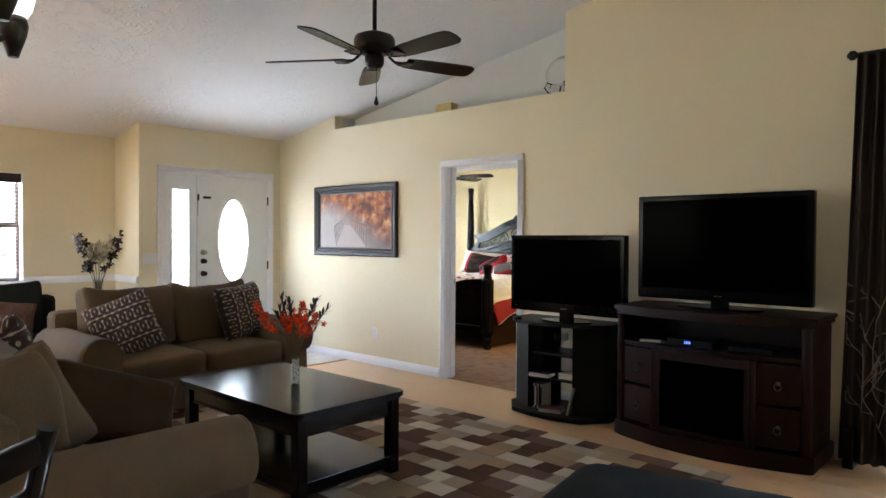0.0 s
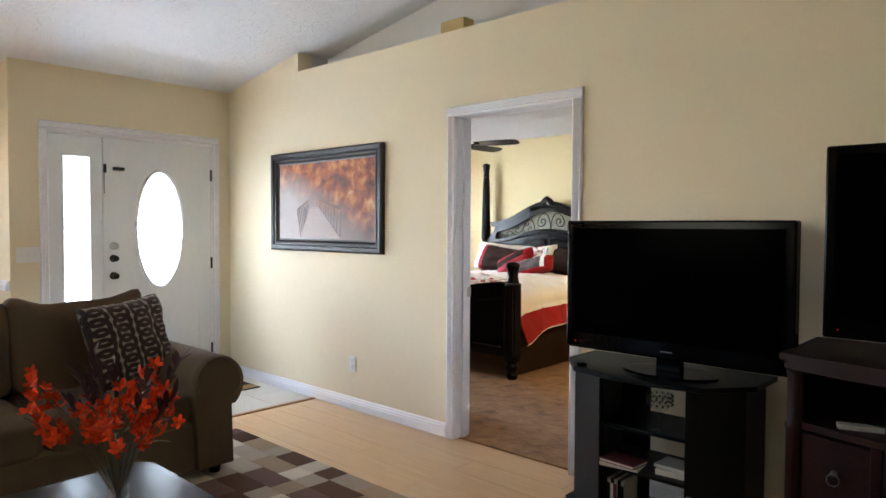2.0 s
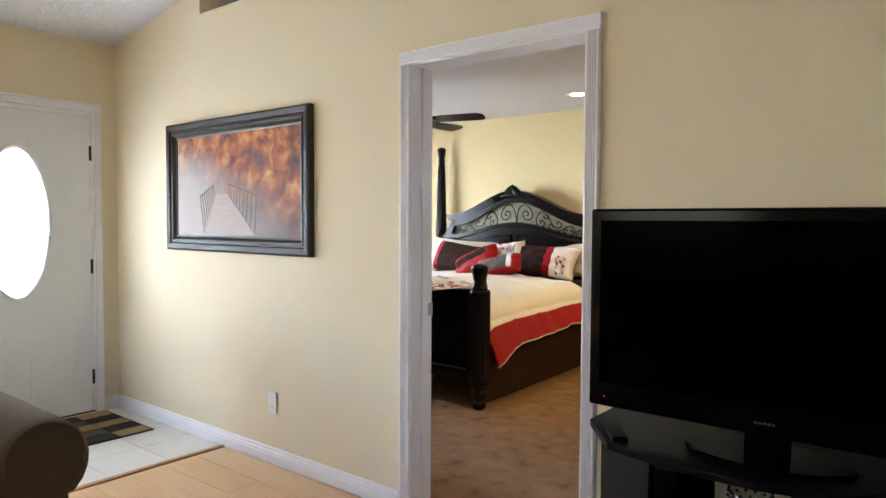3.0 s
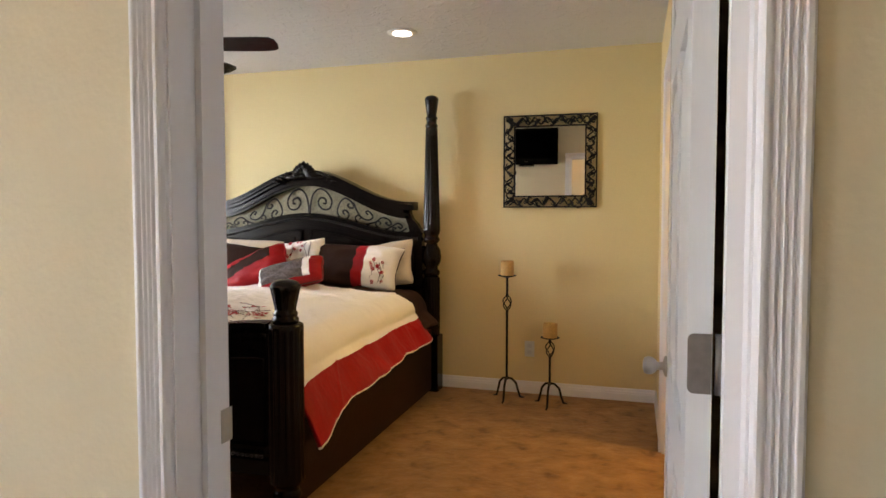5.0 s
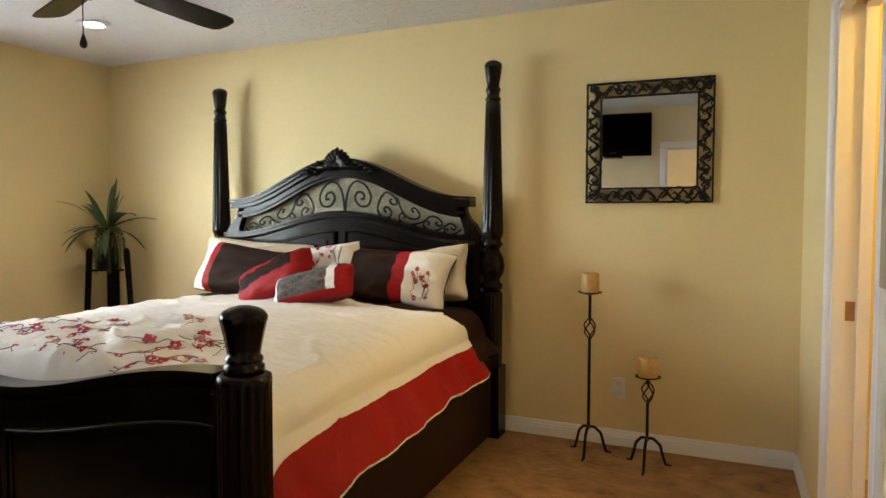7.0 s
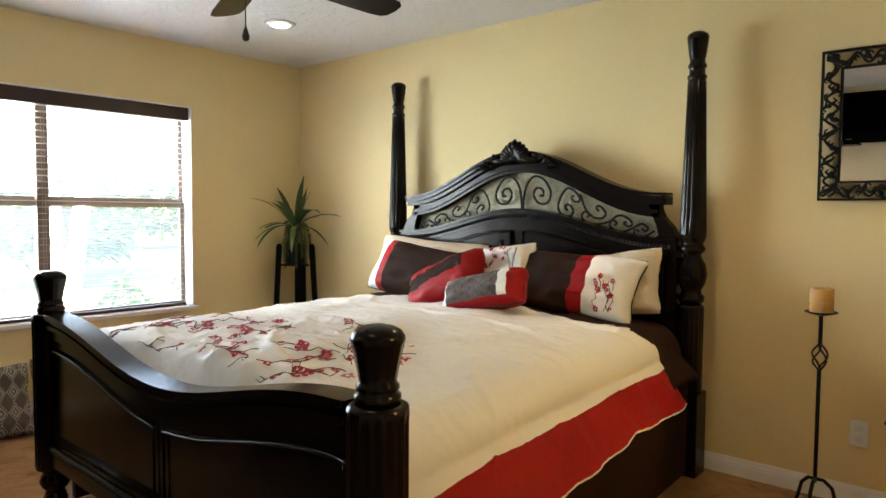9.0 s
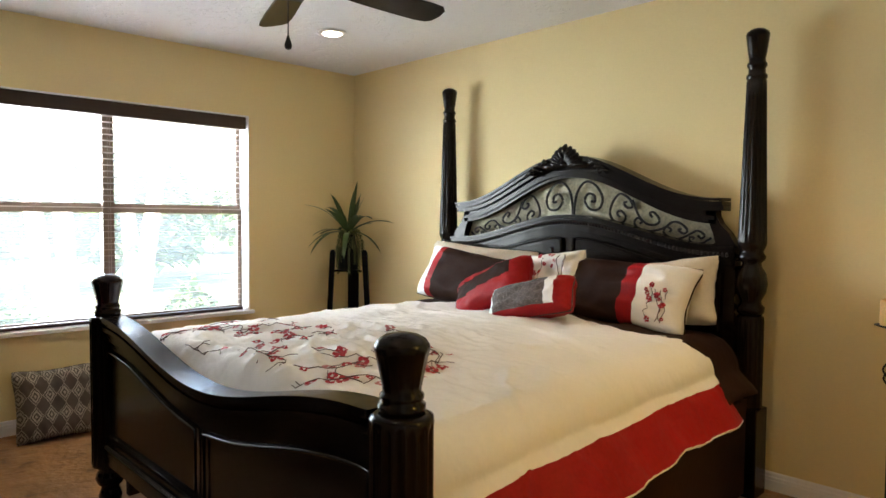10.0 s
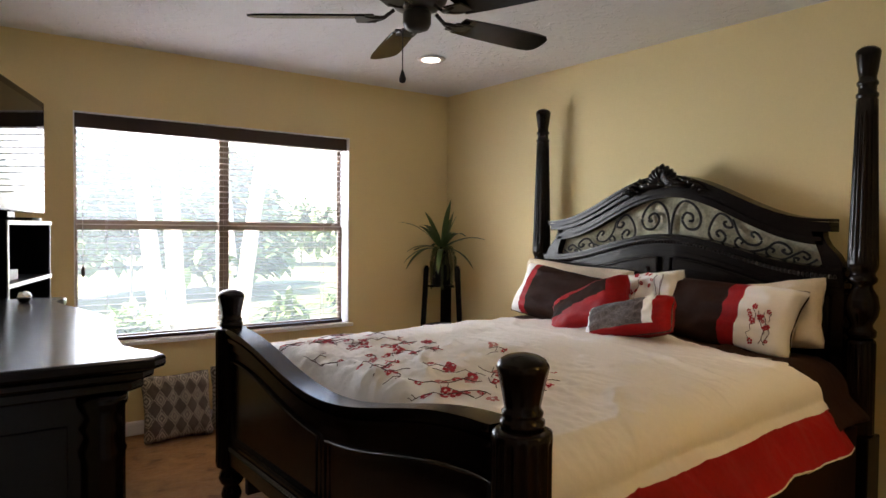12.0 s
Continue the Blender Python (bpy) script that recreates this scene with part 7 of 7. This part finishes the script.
# unframed canvas on the east wall
cv = thing("canvas_painting", EAST @ pose(-0.001, -2.66, 1.635, 0, 0, -90), "large unframed canvas in grey, black and red", "painting")
CANVAS = ramp_mat("grey_wash_canvas", [(0.26, (0.14, 0.10, 0.085)), (0.40, (0.36, 0.29, 0.21)), (0.55, (0.46, 0.39, 0.28)), (0.72, (0.54, 0.48, 0.38))], 4.0, 0.6, (1, 1, 0.55), 10, 0.2, distort=1.6)
BLACKINK = mat("black_paint_stroke", (0.025, 0.02, 0.02), 0.6, var=0.2)
REDINK = mat("red_paint_stroke", (0.34, 0.035, 0.02), 0.55, var=0.2)
WASHA = ramp_mat("umber_wash", [(0.3, (0.10, 0.07, 0.06)), (0.7, (0.24, 0.18, 0.15))], 9, 0.6, detail=8)
WASHB = ramp_mat("ivory_wash", [(0.3, (0.34, 0.28, 0.23)), (0.7, (0.56, 0.49, 0.41))], 9, 0.6, detail=8)
WASHC = ramp_mat("plum_wash", [(0.3, (0.05, 0.035, 0.045)), (0.7, (0.18, 0.12, 0.12))], 9, 0.6, detail=8)
part("canvas", boxes((-0.66, 0.66, -0.032, 0, -0.505, 0.505), bevel=0.003), CANVAS, cv)
rst = random.Random(2)
def stroke(name, pts, m, lift=0.0336):
    """Brush mark with ragged edges."""
    out = []
    pts = [(x, max(-0.42, z * 0.85 - 0.17) if -0.36 < x < -0.04 and lift > 0.0335 else z) for x, z in pts]
    for p, q in zip(pts, pts[1:] + pts[:1]):
        for t in (0, 0.2, 0.4, 0.6, 0.8):
            out.append((p[0] + (q[0] - p[0]) * t + rst.uniform(-0.009, 0.009), p[1] + (q[1] - p[1]) * t + rst.uniform(-0.009, 0.009)))
    part(name, prism(out, -lift, -0.0318, "y"), m, cv)
for k in range(24):
    x, z, w, h = rst.uniform(-0.62, -0.38), rst.uniform(-0.45, 0.45), rst.uniform(0.010, 0.035), rst.uniform(0.05, 0.20)
    if k % 2:
        x, z, h = rst.uniform(-0.35, 0.6), rst.choice((-0.44, -0.40, 0.42, 0.46)), rst.uniform(0.03, 0.10)
    z0, z1 = max(-0.49, z - h), min(0.49, z + h)
    stroke("wash_stroke", [(x - w, z0), (x + w, z0), (x + w, z1), (x - w, z1)], (WASHA, WASHB, WASHC)[k % 3], 0.0322 + 0.00005 * k)
stroke("dark_stroke", [(-0.62, 0.50), (-0.54, 0.50), (-0.55, 0.0), (-0.61, 0.02)], BLACKINK)
stroke("dark_stroke", [(-0.50, 0.50), (-0.44, 0.50), (-0.46, 0.10), (-0.49, 0.11)], BLACKINK)
stroke("dark_shape", [(-0.34, 0.30), (-0.27, 0.32), (-0.24, -0.02), (-0.29, -0.30), (-0.33, -0.02)], BLACKINK)
stroke("red_shape", [(-0.25, 0.34), (-0.19, 0.30), (-0.13, 0.02), (-0.20, -0.06), (-0.25, 0.05)], REDINK)
stroke("red_shape", [(-0.30, 0.50), (-0.12, 0.50), (-0.16, 0.40), (-0.26, 0.38)], REDINK)
stroke("dark_stroke", [(-0.285, -0.06), (-0.275, -0.06), (-0.265, -0.34), (-0.275, -0.34)], BLACKINK)
stroke("dark_stroke", [(-0.235, -0.06), (-0.225, -0.06), (-0.23, -0.33), (-0.24, -0.33)], BLACKINK)
stroke("dark_shape", [(-0.11, 0.04), (-0.07, 0.08), (-0.075, 0.0), (-0.13, -0.03)], BLACKINK)
stroke("dark_shape", [(-0.12, -0.18), (-0.09, -0.16), (-0.05, -0.27), (-0.06, -0.36), (-0.09, -0.29)], BLACKINK)
stroke("dark_stroke", [(0.05, 0.50), (0.20, 0.50), (0.17, 0.20), (0.10, 0.25)], BLACKINK)
stroke("dark_stroke", [(0.36, 0.50), (0.50, 0.50), (0.48, -0.1), (0.40, 0.0)], BLACKINK)

# plant in the corner
stn = thing("plant_stand", pose(-7.87, 8.40, 0, 0, 0, 38), "black folding corner plant stand", "plant stand")
for s in (-1, 1):
    bm = prism([(s * 0.205, 0.0), (s * 0.168, 0.0), (s * 0.108, 1.03), (s * 0.120, 1.055), (s * 0.140, 1.055), (s * 0.152, 1.03)][::s], -0.012, 0.012, "y", 0.004)
    part("side_rail", bm, BLACKWOOD, stn)
part("rear_leg", boxes((-0.045, 0.045, 0.13, 0.15, 0.0, 0.88), bevel=0.004), BLACKWOOD, stn)
for z, w in ((0.88, 0.112), (0.56, 0.13), (0.28, 0.148)):
    part("shelf", prism([(-w, -0.02), (w, -0.02), (0.05, 0.13), (-0.05, 0.13)], z, z + 0.016, "z", 0.003), BLACKWOOD, stn)
pot = thing("potted_plant", pose(-7.885, 8.41, 0.896), "spiky green plant with trailing leaves in dark pot", "plant")
part("pot", lathe([(0.072, 0.0), (0.078, 0.008), (0.078, 0.13), (0.066, 0.17), (0.050, 0.29), (0.048, 0.312), (0.042, 0.312), (0.040, 0.28)], 24), BLACKWOOD, pot, "tall tapered black pot")
rp = random.Random(4)
for k in range(23):
    a = k * 2.399 + 0.4
    e = 0.25 + 1.2 * ((k * 7) % 23) / 22
    lv = bmesh.new()
    leaf_blade(lv, (0.018 * math.cos(a), 0.018 * math.sin(a), 0.29), (math.cos(a) * math.cos(e), math.sin(a) * math.cos(e), math.sin(e)), rp.uniform(0.30, 0.44), rp.uniform(0.040, 0.058), rp.uniform(1.0, 1.7) * (1.3 - 0.5 * e), 10)
    part("strap_leaf", lv, LEAF, pot)
for k in range(17):
    a = k * 2.399
    L, out = rp.uniform(0.14, 0.34), rp.uniform(0.045, 0.085)
    tr = bmesh.new()
    for q in range(int(L / 0.011)):
        t = q * 0.011 / L
        c = Vector((math.cos(a) * (0.03 + out * min(1, t * 2.2) ** 0.6), math.sin(a) * (0.03 + out * min(1, t * 2.2) ** 0.6), 0.30 + 0.045 * math.sin(min(1, t * 2.4) * math.pi) - L * t ** 1.2))
        for j in range(3):
            b = a + j * 2.1 + q
            leaf_blade(tr, c, (math.cos(b), math.sin(b), -0.9), 0.030, 0.009, 0.4, 2)
    part("trailing_tail", tr, TRAIL, pot, "olive trailing foliage")

# floor cushions below the window
scatter("floor_cushion", 0.44, 0.43, 0.16, pose(-7.93, 6.33, 0.205, -14, 0, 90), "grey ikat floor cushion leaning on the wall", [IKAT], seed=31, group="ikat floor cushions")
scatter("floor_cushion", 0.44, 0.43, 0.16, pose(-7.95, 6.76, 0.205, -12, 3, 90), "grey ikat floor cushion leaning on the wall", [IKAT], seed=32, group="ikat floor cushions")

# dresser with a serpentine front
DRZ = 1.075
dr = thing("dresser", pose(-5.73, 4.825, 0), "dark espresso dresser with serpentine top", "dresser")
def serp(x, half, grow=0.0):
    """Front line: square blocks at the ends, dip, then a swell in the middle."""
    t = abs(x) / half
    if t > 0.80:
        k = (t - 0.80) / 0.20
        return 0.60 + 0.055 * math.sin(min(1.0, k * 1.25) * math.pi / 2) + grow
    return 0.60 + 0.07 * (0.5 + 0.5 * math.cos(math.pi * t / 0.80)) + grow
def serp_plan(half, grow, n=48):
    pts = [(-half, 0.0), (half, 0.0)]
    line = [(half - 2 * half * i / n, serp(half - 2 * half * i / n, half, grow)) for i in range(n + 1)]
    line[0] = (half, line[0][1] - 0.03)
    line[-1] = (-half, line[-1][1] - 0.03)
    return pts + line
part("top", prism(serp_plan(0.74, 0.03), DRZ - 0.028, DRZ, "z", 0.009, seg=3), ESPRESSO, dr)
part("top_moulding", prism(serp_plan(0.72, 0.01), DRZ - 0.05, DRZ - 0.028, "z", 0.006), ESPRESSO, dr)
part("top_moulding", prism(serp_plan(0.705, -0.008), DRZ - 0.075, DRZ - 0.05, "z", 0.005), ESPRESSO, dr)
part("body", prism(serp_plan(0.68, -0.04), 0.14, DRZ - 0.075, "z"), ESPRESSO, dr)
part("plinth", prism(serp_plan(0.70, -0.01), 0.10, 0.15, "z", 0.008), ESPRESSO, dr)
for s in (-1, 1):
    col = lathe([(0.045, 0.15), (0.045, 0.17), (0.032, 0.19), (0.045, 0.21), (0.034, 0.23), (0.040, 0.30), (0.050, 0.34), (0.042, 0.40), (0.042, 0.86), (0.048, 0.88), (0.036, 0.91), (0.046, 0.93), (0.034, 0.95), (0.05, 0.98), (0.05, 1.0)], 28, (s * 0.675, 0.565, 0), 0.1, 12, 0.42, 0.84)
    part("corner_column", col, ESPRESSO, dr)
    for y in (0.06, 0.55):
        part("bun_foot", lathe([(0.03, 0), (0.05, 0.02), (0.052, 0.06), (0.035, 0.09), (0.045, 0.10)], 20, (s * 0.65, y, 0)), ESPRESSO, dr)
    part("side_panel", boxes((s * 0.682 - 0.004, s * 0.682 + 0.004, 0.06, 0.50, 0.22, 0.94), bevel=0.003), ESPRESSO, dr)
for r in range(3):
    for c in range(3):
        xa, xb = -0.62 + 0.413 * c + 0.01, -0.62 + 0.413 * (c + 1) - 0.01
        pts = [(xb - (xb - xa) * i / 8, serp(xb - (xb - xa) * i / 8, 0.74, -0.025)) for i in range(9)]
        d = part("drawer", prism([(xa, 0.50), (xb, 0.50)] + pts, 0.17 + 0.28 * r, 0.17 + 0.28 * r + 0.26, "z", 0.006), ESPRESSO, dr)
        xm = (xa + xb) / 2
        part("pull", tube([(xm - 0.05, serp(xm, 0.74, -0.02), 0.30 + 0.28 * r), (xm - 0.03, serp(xm, 0.74, 0.012), 0.29 + 0.28 * r), (xm + 0.03, serp(xm, 0.74, 0.012), 0.29 + 0.28 * r), (xm + 0.05, serp(xm, 0.74, -0.02), 0.30 + 0.28 * r)], 0.005, 6), STEEL, d, "antique metal drawer pull")
kb = thing("chrome_ball", pose(-6.32, 5.36, DRZ), "small chrome ball on the dresser top", "ornament")
part("ball", lathe([(0.010, 0.0), (0.020, 0.006), (0.024, 0.020), (0.020, 0.034), (0.008, 0.041)], 18), CHROME, kb)

# media tower with its television, beyond the dresser
tw = thing("media_tower", pose(-7.19, 5.17, 0, 0, 0, -19), "black media tower with silver shelf edges", "shelf unit")
part("carcass", boxes((-0.36, -0.34, -0.22, 0.30, 0, 1.36), (0.34, 0.36, -0.22, 0.30, 0, 1.36), (-0.34, 0.34, -0.22, -0.20, 0, 1.36)), BLACKWOOD, tw)
for z in (0.04, 0.40, 0.76, 1.09, 1.355):
    part("shelf", boxes((-0.34 if z < 1.3 else -0.37, 0.34 if z < 1.3 else 0.37, -0.20, 0.30, z, z + 0.018)), BLACKWOOD, tw)
    part("edge_strip", boxes((-0.36, 0.362, 0.301, 0.306, z, z + 0.018)), STEEL, tw, "silver shelf edge")
part("edge_strip", boxes((0.345, 0.363, 0.301, 0.306, 0, 1.355)), STEEL, tw, "silver upright edge")
tv3 = television("corner_television", pose(-6.98, 5.37, 1.373, 0, 0, 161), 0.98, 0.56, "flat television reflecting the bedroom window", 0.04, glass=GLOSSSCREEN)
gadget("white_player", pose(-7.02, 5.28, 1.108, 0, 0, -19), 0.24, 0.18, 0.045, "white media box on the tower shelf", PLASTIC, "media box")
wtv = television("wall_television_set", pose(-4.50, YB + 0.09, 1.95, 0, 0, 180), 0.80, 0.46, "small flat television hung high on the wall", 0.02, 0.20)
part("wall_bracket", boxes((-0.10, 0.10, 0.05, 0.085, 0.14, 0.36)), BLACKWOOD, wtv)

# closet fittings
sh = thing("closet_shelf", pose(-1.55, 7.35, 0), "honey oak closet shelf with a hanging rail", "shelf")
part("board", boxes((-0.02, 0.24, -1.25, 1.25, 1.72, 1.745)), OAK, sh)
part("lower_board", boxes((-0.02, 0.24, -1.25, 1.25, 0.98, 1.005)), OAK, sh)
part("rail", tube([(-0.05, -1.25, 1.62), (-0.05, 1.25, 1.62)], 0.014, 10), STEEL, sh)
for k in range(12):
    g = thing("hanging_garment", pose(-1.60, 6.35 + 0.17 * k, 1.62), "garment on a hanger in the closet", "clothes", "clothes in the closet")
    mm = [REDCLOTH, BLACKWOOD, RUSTCLOTH, BROWNCLOTH][k % 4]
    bm = bmesh.new()
    prism([(-0.20, -0.06), (0.0, -0.03), (0.20, -0.06), (0.22, -0.55), (-0.22, -0.55)], -0.03, 0.03, "y", 0.01, bm)
    part("cloth", bm, mm, g)
    part("hanger_hook", tube([(0, 0, -0.04), (0, 0, 0.01), (0.015, 0, 0.025)], 0.002, 5), STEEL, g)

# ---- outdoors, seen through the bedroom window ----
BOARD = mat("white_siding_trim", (0.7, 0.7, 0.68), 0.7, var=0.05)
FROND = mat("palm_frond_green", (0.075, 0.14, 0.03), 0.5, var=0.15, island=0.35)
SHRUB = mat("hedge_green", (0.11, 0.18, 0.05), 0.6, var=0.15, island=0.4)


def palm(x, y, lean_x, lean_y, h, r, seed):
    p = thing("palm_tree", pose(x, y, -0.2), "leaning palm with a pale ringed trunk", "tree", "palms outside the window")
    rg2 = random.Random(seed)
    pts = [(lean_x * t * t, lean_y * t * (0.6 + 0.4 * t), h * t) for t in (i / 14 for i in range(15))]
    part("trunk", tube(pts, [r * (1.25 if i == 0 else 1.0 - 0.03 * i + 0.05 * (i % 2)) for i in range(15)], 14), BARK, p)
    bm = bmesh.new()
    top_p = Vector(pts[-1])
    for k in range(16):
        a = k * 2.399
        el = rg2.uniform(-0.1, 1.1)
        d = Vector((math.cos(a) * math.cos(el), math.sin(a) * math.cos(el), math.sin(el)))
        q = top_p.copy()
        L = rg2.uniform(1.6, 2.3)
        for s in range(18):
            d = (d + Vector((0, 0, -0.085))).normalized()
            q = q + d * L / 18
            side = Vector((-d.y, d.x, 0)).normalized()
            for sg in (-1, 1):
                leaf_blade(bm, q, side * sg + d * 0.7 + Vector((0, 0, -0.2)), 0.42 * math.sin(math.pi * (s + 2) / 21), 0.035, 0.8, 2)
    part("crown", bm, FROND, p, "feathery green fronds")
    return p


palm(-13.0, 7.50, 0.1, -0.95, 6.2, 0.115, 1)
palm(-13.2, 7.78, 0.0, -0.42, 6.4, 0.125, 2)
palm(-13.0, 8.58, 0.1, 1.05, 6.0, 0.115, 3)
palm(-17.0, 9.9, 0.3, -0.5, 5.0, 0.15, 5)


def shrub(x, y, w, h, seed, n=520, big=1.0):
    s = thing("shrub", pose(x, y, -0.2), "leafy garden shrub on the lawn", "shrub", "shrubs outside the window")
    rg2 = random.Random(seed)
    part("stems", tube([(0, 0, 0), (0.05, 0.02, h * 0.4), (0.0, 0.1, h * 0.8)], 0.03, 6), BARK, s)
    bm = bmesh.new()
    for k in range(n):
        a, e, r = rg2.uniform(0, 6.28), rg2.uniform(-0.5, 1.5), rg2.uniform(0.35, 1.0) * (0.8 + 0.3 * noise.noise(Vector((k * 0.1, seed, 0))))
        c = Vector((w / 2 * r * math.cos(a) * math.cos(e), w / 2 * r * math.sin(a) * math.cos(e), h * (0.35 + 0.6 * r * math.sin(e))))
        d = Vector((rg2.uniform(-1, 1), rg2.uniform(-1, 1), rg2.uniform(-0.4, 0.8)))
        leaf_blade(bm, c, d, rg2.uniform(0.14, 0.30) * big, rg2.uniform(0.06, 0.11) * big, 0.6, 3)
    tagged(part("foliage", bm, SHRUB, s, "dense green leaves"), kind="stuff")


rs2 = random.Random(9)
for k in range(9):
    shrub(-27.0 - rs2.uniform(0, 4), 3.0 + 3.6 * k, rs2.uniform(4.5, 6.0), rs2.uniform(2.2, 3.4), 20 + k, 1100, 2.4)
for k, (x, y, w, h) in enumerate(((-17.5, 6.6, 3.0, 6.0), (-19.0, 8.4, 3.4, 5.2), (-18.0, 10.0, 2.8, 3.8), (-20.5, 11.6, 2.6, 3.2))):
    shrub(x, y, w, h, 40 + k, 2600, 2.2)
for k, (x, y, w, h) in enumerate(((-13.0, 9.3, 0.9, 0.6), (-12.6, 7.0, 1.0, 0.6), (-14.5, 11.2, 1.1, 0.7))):
    shrub(x, y, w, h, 60 + k, 300)

# ---- ground outside ----
bm = boxes((-200, 200, -200, 200, -0.6, -0.2))
structure("ground", bm, GRASS, "sunlit green lawn", "ground")
